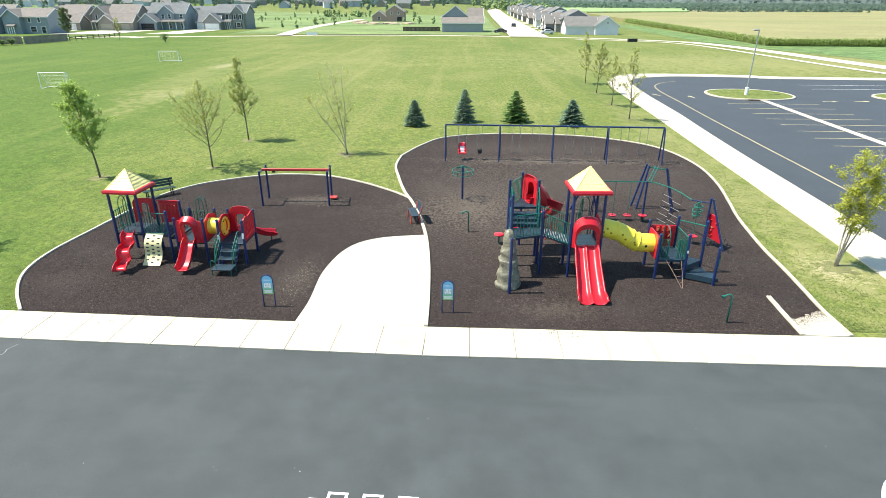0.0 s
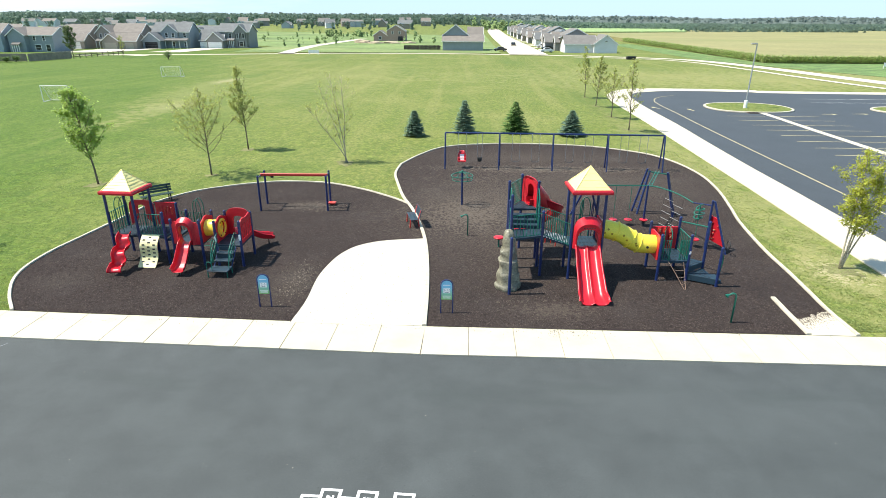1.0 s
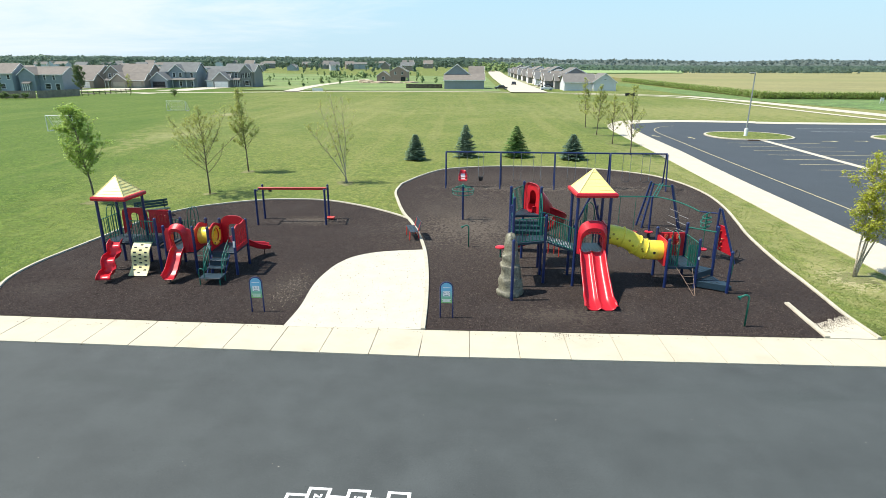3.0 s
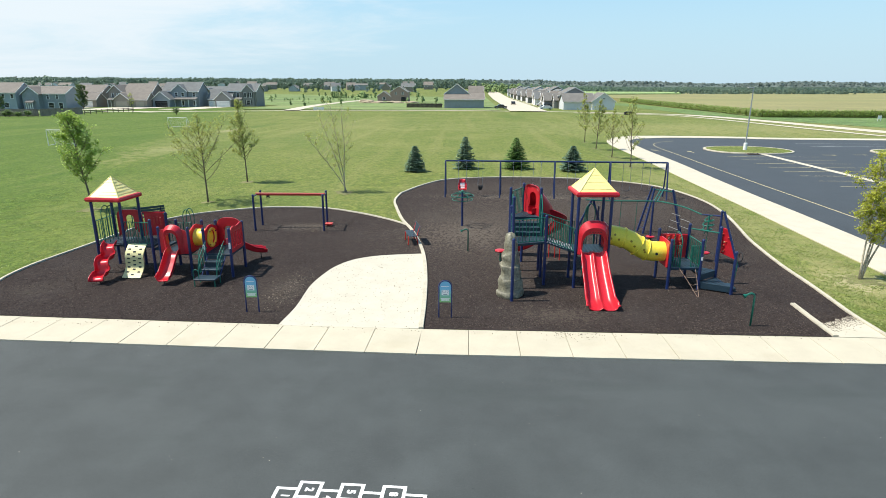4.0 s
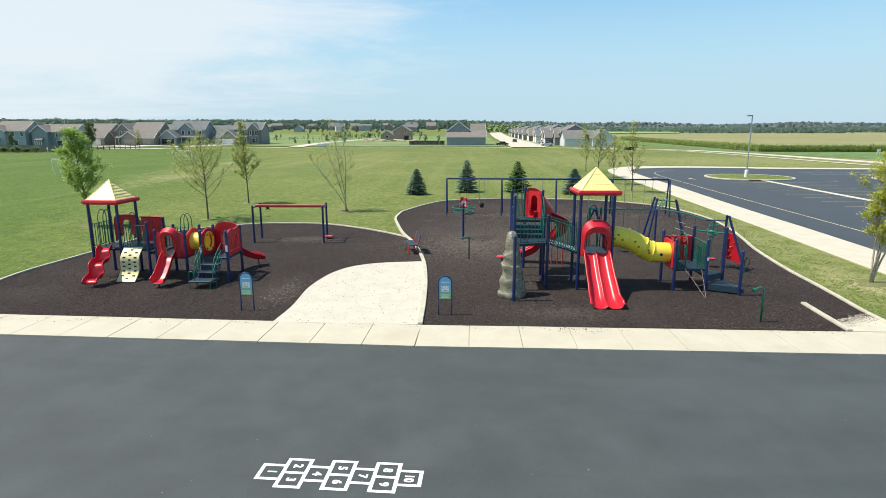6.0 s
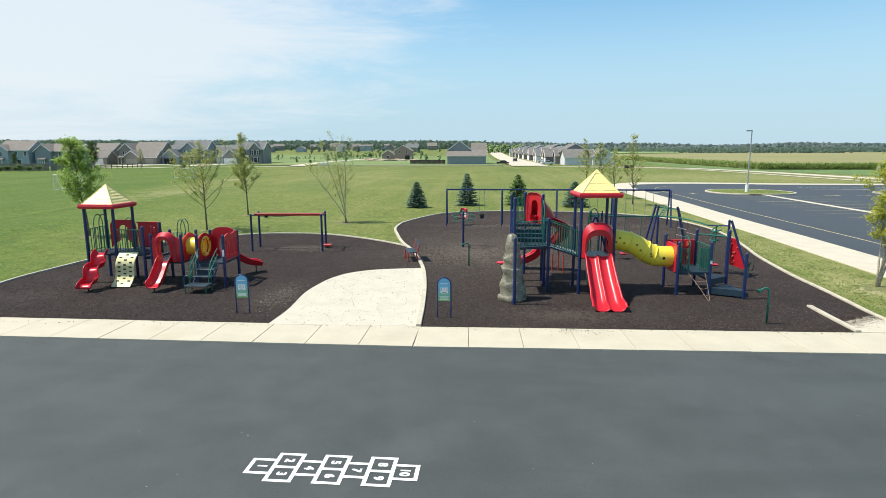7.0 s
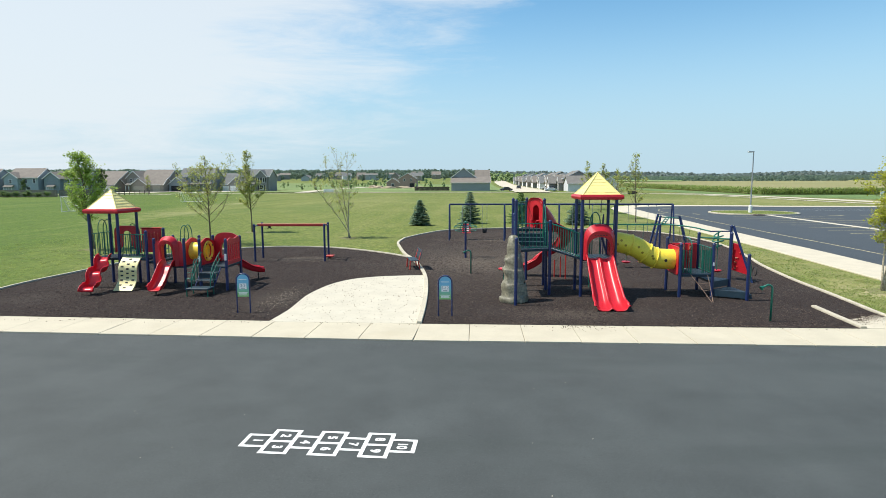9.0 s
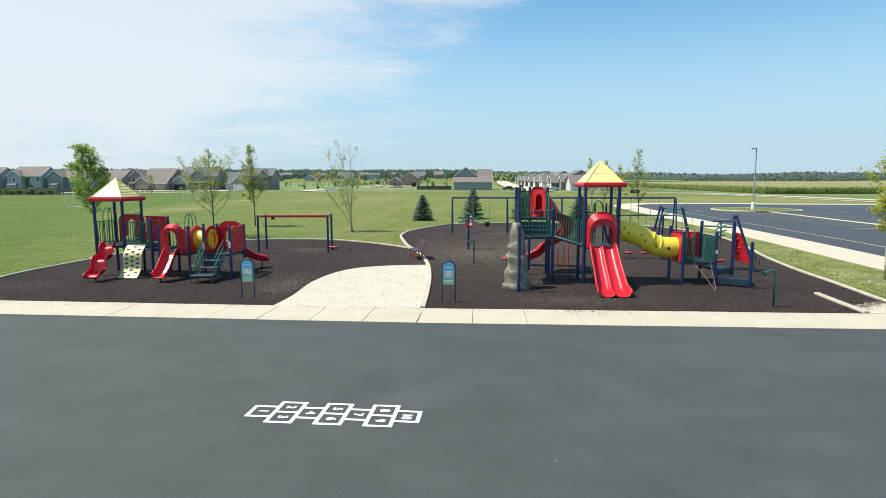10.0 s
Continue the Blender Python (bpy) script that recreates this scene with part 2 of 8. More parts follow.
# dusty worn places in the mulch
worn(M_MULCH, [((-5.6, 20.4), (1.1, 2.2), 0, 0.22), ((-7.2, 30.1), (1.7, 0.8), 0, 0.5), ((1.4, 29.2), (2.4, 2.4), 0, 0.45), ((2.2, 30.0), (5.5, 7.5), 0, 0.30), ((9.5, 35.5), (8.0, 5.5), 0, 0.24), ((6.0, 42.5), (9.0, 2.5), 0, 0.18), ((7.2, 39.1), (7.6, 0.9), 0, 0.6), ((4.7, 18.4), (1.6, 0.7), 0, 0.3)], (0.17, 0.14, 0.108))
M_MULCH_CHIP = material("mulch_chips", (0.070, 0.053, 0.045), 0.95, vary=0.25, scale=2, fine=40, bump=0.0, island=0.65)
M_BLUE = material("navy_powder_coat", (0.011, 0.025, 0.100), 0.34, vary=0.10, scale=2.0, fine=30, bump=0.03, depth=0.002)
M_GREEN = material("teal_green_powder_coat", (0.006, 0.125, 0.086), 0.40, vary=0.10, scale=2.0, fine=30, bump=0.03, depth=0.002)
M_RED = material("red_moulded_plastic", (0.52, 0.014, 0.026), 0.34, vary=0.07, scale=1.5, fine=25, bump=0.04, depth=0.003)
M_REDPAINT = material("red_powder_coat", (0.50, 0.035, 0.025), 0.4, vary=0.08, scale=2.0, fine=25, bump=0.03, depth=0.003)
M_YELLOW = material("yellow_moulded_plastic", (0.86, 0.68, 0.06), 0.36, vary=0.05, scale=1.5, fine=25, bump=0.05, depth=0.003)
M_ROOF = material("yellow_roof_plastic", (0.93, 0.78, 0.27), 0.50, vary=0.05, scale=2.0, fine=20, bump=0.06, depth=0.004)
M_ROOF.node_tree.nodes["Principled BSDF"].inputs["Specular IOR Level"].default_value = 1.0
M_CREAM = material("cream_moulded_plastic", (0.80, 0.715, 0.36), 0.5, vary=0.05, scale=2.0, fine=25, bump=0.05, depth=0.003)
M_DECK = material("vinyl_coated_deck", (0.014, 0.036, 0.054), 0.55, vary=0.15, scale=3.0, fine=40, bump=0.2, depth=0.004)
M_ROCK = material("grey_moulded_rock", (0.18, 0.168, 0.118), 0.46, vary=0.25, scale=2.6, fine=14, bump=0.2, depth=0.01)
M_STEEL = material("galvanised_steel", (0.42, 0.43, 0.44), 0.45, 0.7, vary=0.12, scale=4, fine=50, bump=0.05)
M_DARK = material("black_rubber", (0.02, 0.02, 0.022), 0.7, vary=0.2, scale=4, fine=40, bump=0.1)
M_ROPE = material("tan_rope", (0.25, 0.17, 0.125), 0.9, vary=0.2, scale=8, fine=60, bump=0.4)
M_WHITE = material("white_paint", (0.78, 0.78, 0.76), 0.6, vary=0.05, scale=3, fine=60, bump=0.05)
M_LINE_WHITE = material("white_line_paint", (0.74, 0.74, 0.72), 0.8, vary=0.08, scale=4, fine=70, bump=0.2, depth=0.003)
M_LINE_YELLOW = material("yellow_line_paint", (0.52, 0.45, 0.25), 0.8, vary=0.1, scale=4, fine=70, bump=0.2, depth=0.003)
M_BARK = material("grey_brown_bark", (0.17, 0.135, 0.10), 0.9, vary=0.3, scale=5, fine=40, bump=0.6, depth=0.01)
M_BIRCH = material("pale_birch_bark", (0.42, 0.36, 0.27), 0.85, vary=0.3, scale=7, fine=30, bump=0.5, depth=0.01)
M_LEAF = material("green_leaves", (0.33, 0.42, 0.095), 0.6, vary=0.2, scale=3, fine=20, bump=0.0, island=0.6)
M_LEAF_Y = material("yellow_green_leaves", (0.36, 0.38, 0.05), 0.6, vary=0.2, scale=3, fine=20, bump=0.0, island=0.5)
M_LEAF_OLIVE = material("olive_leaves", (0.33, 0.36, 0.105), 0.7, vary=0.25, scale=3, fine=20, bump=0.0, island=0.5)


def translucent(m, amount, color):
    """Lets some light through thin leaves."""
    n, l = m.node_tree.nodes, m.node_tree.links
    tr, mx = n.new("ShaderNodeBsdfTranslucent"), n.new("ShaderNodeMixShader")
    tr.inputs["Color"].default_value = (*color, 1)
    mx.inputs["Fac"].default_value = amount
    l.new(n["Principled BSDF"].outputs["BSDF"], mx.inputs[1])
    l.new(tr.outputs["BSDF"], mx.inputs[2])
    l.new(mx.outputs["Shader"], n["Material Output"].inputs["Surface"])
    return m


for leaf_m, tint in ((M_LEAF, (0.40, 0.56, 0.11)), (M_LEAF_Y, (0.54, 0.56, 0.06)), (M_LEAF_OLIVE, (0.46, 0.49, 0.13))):
    translucent(leaf_m, 0.4, tint)
M_FAR_LEAF = translucent(material("dark_green_leaves", (0.10, 0.155, 0.055), 0.7, vary=0.2, scale=3, fine=20, bump=0.0, island=0.5), 0.35, (0.18, 0.27, 0.08))
M_SPRUCE = material("green_spruce_needles", (0.155, 0.27, 0.075), 0.8, vary=0.25, scale=4, fine=25, bump=0.0, island=0.4)
M_SPRUCE_B = material("blue_spruce_needles", (0.18, 0.27, 0.19), 0.8, vary=0.25, scale=4, fine=25, bump=0.0, island=0.4)
translucent(M_SPRUCE, 0.25, (0.16, 0.30, 0.08)), translucent(M_SPRUCE_B, 0.25, (0.22, 0.34, 0.26))
# leaf colour lifted and blued: distance haze is mixed into it
M_WOODS = translucent(material("hazed_distant_woodland", (0.118, 0.165, 0.128), 0.9, vary=0.2, scale=0.05, fine=0.9, bump=0.0, island=0.2), 0.5, (0.31, 0.40, 0.32))
M_GROVE = material("street_end_trees", (0.19, 0.26, 0.095), 0.9, vary=0.2, scale=0.1, fine=0.9, bump=0.0, island=0.35)
M_BANK = bands(material("rough_bank_grass", (0.115, 0.185, 0.048), 0.95, vary=0.35, scale=0.3, fine=3, bump=0.5, depth=0.1), [((0.06, 0.11, 0.03), 0.4, 0.5, 0.6, (1, 1)), ((0.20, 0.235, 0.085), 0.15, 0.54, 0.55, (1, 1))])
M_CORN = material("corn_plants", (0.21, 0.28, 0.08), 0.85, vary=0.2, scale=0.3, fine=4, bump=0.0, island=0.4)
translucent(M_CORN, 0.35, (0.32, 0.42, 0.11))
M_FIELD = bands(material("tasselled_crop_field", (0.240, 0.222, 0.088), 0.95, vary=0.12, scale=0.03, fine=0.8, bump=0.3, depth=0.3), [((0.19, 0.205, 0.065), 0.012, 0.5, 0.7, (0.4, 1.6)), ((0.28, 0.235, 0.10), 0.02, 0.55, 0.5, (0.3, 2.0))])
M_MEADOW = bands(material("rough_meadow", (0.155, 0.215, 0.062), 0.95, vary=0.25, scale=0.04, fine=0.8, bump=0.2, depth=0.1), [((0.23, 0.25, 0.09), 0.02, 0.52, 0.7, (0.3, 1.5)), ((0.065, 0.105, 0.033), 0.05, 0.54, 0.7, (0.4, 1.4)), ((0.10, 0.16, 0.045), 0.15, 0.52, 0.5, (0.5, 1.0))])
M_SHINGLE = material("grey_roof_shingles", (0.165, 0.155, 0.14), 0.9, vary=0.12, scale=0.6, fine=6, bump=0.3, depth=0.02)
M_SHINGLE_B = material("brown_roof_shingles", (0.20, 0.175, 0.15), 0.9, vary=0.12, scale=0.6, fine=6, bump=0.3, depth=0.02)
M_SHINGLE_C = material("slate_roof_shingles", (0.15, 0.155, 0.152), 0.9, vary=0.12, scale=0.6, fine=6, bump=0.3, depth=0.02)
# pale blue-green: the haze over the far hills is put into the colour
M_HILLS = translucent(material("hazed_hill_woodland", (0.18, 0.22, 0.20), 0.9, vary=0.2, scale=0.02, fine=0.3, bump=0.0, island=0.25), 0.5, (0.34, 0.40, 0.37))
M_GLASS = material("dark_window_glass", (0.03, 0.035, 0.04), 0.08, vary=0.1, scale=1, fine=5, bump=0.0)
M_SOIL = material("bare_soil", (0.175, 0.172, 0.075), 0.95, vary=0.2, scale=1.2, fine=20, bump=0.4, depth=0.02)
M_WOODFENCE = material("weathered_fence_wood", (0.24, 0.20, 0.16), 0.9, vary=0.2, scale=1.0, fine=12, bump=0.2)


for dull, gloss in ((M_MULCH, 0.2), (M_MULCH_CHIP, 0.2), (M_GRASS, 0.3), (M_WOODS, 0.2), (M_SOIL, 0.2), (M_BARK, 0.2)):
    dull.node_tree.nodes["Principled BSDF"].inputs["Specular IOR Level"].default_value = gloss


# ---- geometry helpers ----
def part(name, bm, mat, parent=None, label="", smooth=False):
    """Links a bmesh as one mesh object, under a thing or a part where one is given."""
    me = bpy.data.meshes.new(name)
    bmesh.ops.recalc_face_normals(bm, faces=bm.faces)
    bm.to_mesh(me)
    bm.free()
    me.materials.append(mat)
    if smooth:
        for p in me.polygons:
            p.use_smooth = True
    ob = new(name, me)
    if parent is not None:
        ob.parent = parent
    if label:
        ob["label"] = label
    return ob


def raw(name, verts, faces, mat, parent=None, label=""):
    me = bpy.data.meshes.new(name)
    me.from_pydata(verts, [], faces)
    me.materials.append(mat)
    ob = new(name, me)
    if parent is not None:
        ob.parent = parent
    if label:
        ob["label"] = label
    return ob


def thing(name, x, y, z, rz, label, category, group=""):
    ob = new(name)
    ob.empty_display_size = 0.1
    ob.matrix_world = pose(x, y, z, 0, 0, rz)
    return tagged(ob, label, category, group)


def box(bm, c, s, rot=None, bevel=0.0):
    """A box of size s about c, turned by rot (a 3x3 matrix or degrees about z), edges bevelled."""
    m = Matrix.Diagonal((*s, 1))
    if rot is None:
        r = Matrix.Identity(4)
    elif isinstance(rot, (int, float)):
        r = Matrix.Rotation(radians(rot), 4, "Z")
    else:
        r = rot.to_4x4()
    got = bmesh.ops.create_cube(bm, size=1.0, matrix=Matrix.Translation(c) @ r @ m)["verts"]
    if bevel:
        edges = {e for v in got for e in v.link_edges}
        bmesh.ops.bevel(bm, geom=list(edges), offset=bevel, segments=1, affect="EDGES")
    return bm


def sweep(bm, pts, r, n=8, caps=True, closed=False):
    """A round bar along a line of points; r is one radius or one for each point."""
    pts = [Vector(p) for p in pts]
    k = len(pts)
    rad = r if isinstance(r, (list, tuple)) else [r] * k
    rings, up = [], None
    for i, p in enumerate(pts):
        a, b = (pts[i - 1] if i or closed else p), (pts[(i + 1) % k] if i < k - 1 or closed else p)
        d = (b - a).normalized()
        if up is None:
            up = Vector((0, 0, 1)) if abs(d.z) < 0.9 else Vector((1, 0, 0))
        side = d.cross(up).normalized()
        up = side.cross(d).normalized()
        rings.append([bm.verts.new(p + rad[i] * (math.cos(2 * math.pi * j / n) * side + math.sin(2 * math.pi * j / n) * up)) for j in range(n)])
    for i in range(k if closed else k - 1):
        a, b = rings[i], rings[(i + 1) % k]
        for j in range(n):
            bm.faces.new((a[j], a[(j + 1) % n], b[(j + 1) % n], b[j]))
    if caps and not closed:
        bm.faces.new(rings[0][::-1])
        bm.faces.new(rings[-1])
    return bm


def loft(bm, sections, closed=False, caps=True):
    """Joins sections of equal point count; closed: each section is a ring."""
    rows = [[bm.verts.new(p) for p in s] for s in sections]
    n = len(rows[0])
    for a, b in zip(rows, rows[1:]):
        for j in range(n if closed else n - 1):
            bm.faces.new((a[j], a[(j + 1) % n], b[(j + 1) % n], b[j]))
    if closed and caps:
        bm.faces.new(rows[0][::-1])
        bm.faces.new(rows[-1])
    return bm


def spline(points, per=8, closed=False):
    """A smooth curve through plan points."""
    pts = [Vector(p) for p in points]
    k, out = len(pts), []
    for i in range(k if closed else k - 1):
        p1, p2 = pts[i], pts[(i + 1) % k]
        p0 = pts[i - 1] if i or closed else p1 * 2 - p2
        p3 = pts[(i + 2) % k] if closed or i + 2 < k else p2 * 2 - p1
        for j in range(per):
            t = j / per
            out.append(0.5 * (2 * p1 + (p2 - p0) * t + (2 * p0 - 5 * p1 + 4 * p2 - p3) * t * t + (3 * p1 - p0 - 3 * p2 + p3) * t ** 3))
    if not closed:
        out.append(pts[-1])
    return out


def plate(bm, outline, thick, place=None):
    """A flat sheet from a closed outline in x and z, thick along y, set by the matrix place."""
    m = place or Matrix.Identity(4)
    f = [bm.verts.new(m @ Vector((x, -thick / 2, z))) for x, z in outline]
    b = [bm.verts.new(m @ Vector((x, thick / 2, z))) for x, z in outline]
    bm.faces.new(f)
    bm.faces.new(b[::-1])
    for i in range(len(f)):
        j = (i + 1) % len(f)
        bm.faces.new((f[i], b[i], b[j], f[j]))
    return bm


from mathutils.geometry import tessellate_polygon


def rise(x, y):
    """The far land beyond the meadow climbs gently, less towards the crop field."""
    t = min(1.0, max(0.0, (y - 380) / 320))
    return 6.0 * t * t * (3 - 2 * t) * min(1.0, max(0.0, (70 - x) / 80))


def ground_z(y, x=0.0):
    """The lie of the land: level at the asphalt, a slow rise to the lawn's middle, then down to the houses."""
    if y < 17:
        return 0.0
    if x > 15.5:
        s = min(1.0, (x - 15.5) / 2.6)
        t = min(1.0, max(0.0, (y - 95) / 95))
        low = 0.18 * min(1.0, (y - 17) / 18) * (1 - t * t * (3 - 2 * t))
        return ground_z(min(y, 190)) * (1 - s) + low * s + rise(x, y)
    if y < 60:
        return 0.0116 * (y - 17)
    if y < 190:
        t = (y - 60) / 130
        return 0.499 * (1 - t * t * (3 - 2 * t))
    return rise(x, y)


def sheet(name, outline, mat, lift, label, kind="structure", category="", parent=None, thick=0.0):
    """A flat piece of ground from its outline in plan, lying on the land."""
    bm = bmesh.new()
    area = sum(outline[i - 1][0] * p[1] - p[0] * outline[i - 1][1] for i, p in enumerate(outline))
    ring = [Vector((x, y, 0)) for x, y in (outline if area > 0 else outline[::-1])]
    vs = [bm.verts.new(p) for p in ring]
    for tri in tessellate_polygon([ring]):
        if len(set(tri)) == 3:
            bm.faces.new([vs[i] for i in tri])
    for cut in (15.5, 16.2, 17.0, 18.1):
        bmesh.ops.bisect_plane(bm, geom=bm.verts[:] + bm.edges[:] + bm.faces[:], plane_co=(cut, 0, 0), plane_no=(1, 0, 0))
    for cut in (17, 35, 60, 68, 76, 84, 92, 110, 130, 150, 170, 190, 380, 420, 460, 500, 540, 580, 620, 660, 700):
        bmesh.ops.bisect_plane(bm, geom=bm.verts[:] + bm.edges[:] + bm.faces[:], plane_co=(0, cut, 0), plane_no=(0, 1, 0))
    if thick:
        got = bmesh.ops.extrude_face_region(bm, geom=bm.faces[:])
        for v in (g for g in got["geom"] if isinstance(g, bmesh.types.BMVert)):
            v.co.z = -thick
    for v in bm.verts:
        v.co.z += ground_z(v.co.y, v.co.x) + lift
    ob = part(name, bm, mat, parent)
    return tagged(ob, label, category, "", kind)


def ribbon(name, line, width, mat, lift, label, height=0.0, kind="structure", category="", off=0.0):
    """A band along a line in plan, lying on the land; with height a raised kerb with eased edges."""
    line = [Vector((p[0], p[1])) for p in line]
    secs = []
    for i, p in enumerate(line):
        d = (line[min(i + 1, len(line) - 1)] - line[max(i - 1, 0)]).normalized()
        s = Vector((-d.y, d.x))
        prof = [(-0.5, 0), (0.5, 0)] if not height else [(-0.5, -0.08), (-0.5, height * 0.75), (-0.42, height), (0.42, height), (0.5, height * 0.75), (0.5, -0.08)]
        secs.append([(p.x + s.x * (u * width + off), p.y + s.y * (u * width + off), ground_z(p.y, p.x) + lift + h) for u, h in prof])
    bm = loft(bmesh.new(), secs, closed=bool(height), caps=Vector(secs[0][0]) != Vector(secs[-1][0]))
    bmesh.ops.recalc_face_normals(bm, faces=bm.faces)
    return tagged(part(name, bm, mat), label, category, "", kind)


# ---- ground ----
ys = [-400, -60, -20, 0, 10, 15, 17] + list(range(20, 64, 3)) + list(range(64, 200, 9)) + [200, 240, 300, 380, 420, 460, 500, 540, 580, 620, 660, 700, 900, 1400, 2200, 3500, 4800]
xs = [-4500, -2500, -1200, -600, -300, -150, -80, -40, -20, 0, 15.5, 16.2, 17, 18.1, 25, 40, 55, 70, 80, 150, 300, 600, 1200, 2500, 4500]
gv = [(x, y, ground_z(y, x) - (0.05 if y < 17 else 0.0)) for y in ys for x in xs]
gf = [(j * len(xs) + i, j * len(xs) + i + 1, (j + 1) * len(xs) + i + 1, (j + 1) * len(xs) + i) for j in range(len(ys) - 1) for i in range(len(xs) - 1)]
tagged(raw("ground", gv, gf, M_GRASS), "mown green lawn with pale dry patches running to the horizon", "lawn", "", "structure")

WALK_N, WALK_F, BEND = 15.23, 17.02, 0.028


def walk_y(y, x):
    """The pavement's lines, bent slightly away towards the small bed to fit the camera's view."""
    return y + BEND * max(0.0, -x)



sheet("playground_asphalt", [(-70, -40), (70, -40), (70, WALK_N), (0, WALK_N), (-70, walk_y(WALK_N, -70))], M_PLAY_ASPHALT, 0.0, "grey sealed asphalt play court with faint lighter stains", category="asphalt")

# the two mulch beds and their kerbs
KERB_L = spline([(-15.1, 17.46), (-16.1, 18.65), (-16.95, 20.0), (-17.35, 21.3), (-17.42, 22.9), (-17.22, 24.5), (-16.92, 26.7), (-16.56, 29.5), (-16.05, 31.1), (-15.0, 32.65), (-13.6, 33.7), (-12.1, 34.5), (-10.3, 35.0), (-7.5, 34.8), (-5.0, 33.5), (-3.0, 31.9), (-1.85, 30.7)])
KERB_MID = spline([(-0.02, 17.04), (-0.08, 19.2), (-0.24, 22.0), (-0.52, 24.8), (-0.95, 27.2), (-1.6, 29.8), (-2.35, 32.1), (-3.0, 34.9), (-3.45, 37.4), (-3.35, 40.0)])
KERB_R = spline([(-3.35, 40.0), (-2.15, 43.2), (-0.4, 45.9), (3.0, 47.2), (6.6, 47.4), (10.6, 46.9), (13.0, 45.9), (15.35, 44.1), (16.68, 41.7), (17.2, 38.2), (16.88, 34.4), (16.2, 31.0), (15.7, 28.8), (15.36, 26.6), (15.08, 24.2), (14.97, 22.2), (14.82, 20.4), (14.68, 18.8), (14.68, 17.05)])
sheet("mulch_bed_small", [p[:] for p in KERB_L] + [p[:] for p in KERB_MID if p.y < 30.6][::-1], M_MULCH, 0.035, "dark brown mulch bed under the small climbing frame", category="mulch bed")
sheet("mulch_bed_large", [p[:] for p in KERB_MID] + [p[:] for p in KERB_R][1:], M_MULCH, 0.035, "dark brown mulch bed under the large climbing frame", category="mulch bed")
ribbon("kerb_small_bed", KERB_L, 0.125, M_KERB, 0.0, "pale concrete kerb curving round the mulch bed", 0.10, category="kerb")
ribbon("kerb_between_beds", KERB_MID, 0.16, M_KERB, 0.0, "pale concrete kerb between the two mulch beds", 0.105, category="kerb")
ribbon("kerb_large_bed", KERB_R, 0.14, M_KERB, 0.0, "pale concrete kerb curving round the large mulch bed", 0.10, category="kerb")
PAD = spline([(-4.74, 17.06), (-4.62, 18.7), (-4.68, 20.8), (-4.5, 22.3), (-4.2, 23.4), (-3.6, 24.35), (-2.5, 25.0), (-0.55, 25.4)])
sheet("pavement_pad", [p[:] for p in PAD] + [p[:] for p in KERB_MID if p.y < 25.4][::-1], M_PAD, 0.043, "pale concrete pad with a curved edge between the mulch beds", category="pavement", thick=0.12)
ragged = [(14.62 - 0.049 * k, 18.05 + (1.42 - 0.049 * k) * 0.55 + 0.22 * noise.noise(Vector((k * 0.31, 2, 8))) + 0.10 * noise.noise(Vector((k * 0.83, 5, 1)))) for k in range(31)]
sheet("pavement_ramp", [(13.10, 17.04), (14.62, 17.04)] + ragged, M_CONCRETE, 0.043, "pale concrete entry ramp partly covered by mulch", category="pavement", thick=0.1)
ribbon("kerb_ramp", [(13.05, 17.05), (13.09, 18.4), (13.16, 19.78)], 0.17, M_KERB, 0.0, "short straight concrete kerb beside the entry ramp", 0.10, category="kerb")

# parking lot, its pavement, island and lines
OUTER = spline([(18.75, 17.06), (18.95, 30), (19.2, 40), (19.5, 50), (19.8, 59), (20.0, 71), (20.25, 78.5), (21.05, 84), (22.3, 87.2), (23.8, 89.8), (26, 92), (29, 93), (36, 93), (44, 91.9), (58, 90), (160, 88)], 4)
INNER = spline([(21.35, 17.06), (21.5, 30), (21.7, 40), (22.15, 50), (22.65, 59), (22.95, 70), (23.4, 77.6), (23.85, 82), (24.9, 85.5), (26.5, 87.6), (28.6, 88.7), (31, 89.7), (36, 90), (43, 89.2), (57, 87.4), (160, 85.6)], 4)
secs = []
for o, n in zip(OUTER, INNER):
    zo, zi, e = ground_z(o.y, o.x), ground_z(n.y, n.x), (n - o).normalized() * 0.03
    secs.append([(o.x, o.y, zo - 0.08), (o.x, o.y, zo + 0.04), (o.x + e.x, o.y + e.y, zo + 0.07), (n.x - e.x, n.y - e.y, zi + 0.07), (n.x, n.y, zi + 0.04), (n.x, n.y, zi - 0.08)])
bm = loft(bmesh.new(), secs)
bmesh.ops.recalc_face_normals(bm, faces=bm.faces)
tagged(part("lot_pavement", bm, M_CONCRETE), "broad pale concrete pavement round the parking lot", "pavement", "", "structure")
sheet("parking_lot", [p[:] for p in INNER] + [(160, 17.06)], M_LOT_ASPHALT, 0.02, "smooth dark blue-grey asphalt parking lot", category="parking lot")
ribbon("lot_edge_line", spline([(30.5, 84.2), (28.3, 82.7), (26.3, 79.4), (25.45, 74.6), (25.2, 66.6), (24.82, 57.3), (24.5, 45), (24.4, 39.7), (24.28, 33.2), (24.3, 20)], 6), 0.10, M_LINE_YELLOW, 0.026, "thin yellow painted line along the lot edge", category="painted line")
isl = [(35.3 + 4.8 * math.copysign(abs(math.cos(a)) ** 0.8, math.cos(a)), 72.0 + 4.1 * math.copysign(abs(math.sin(a)) ** 0.9, math.sin(a))) for a in [2 * math.pi * i / 40 for i in range(40)]]
sheet("traffic_island", isl, M_GRASS, 0.14, "grass traffic island with a pale kerb in the parking lot", category="traffic island")
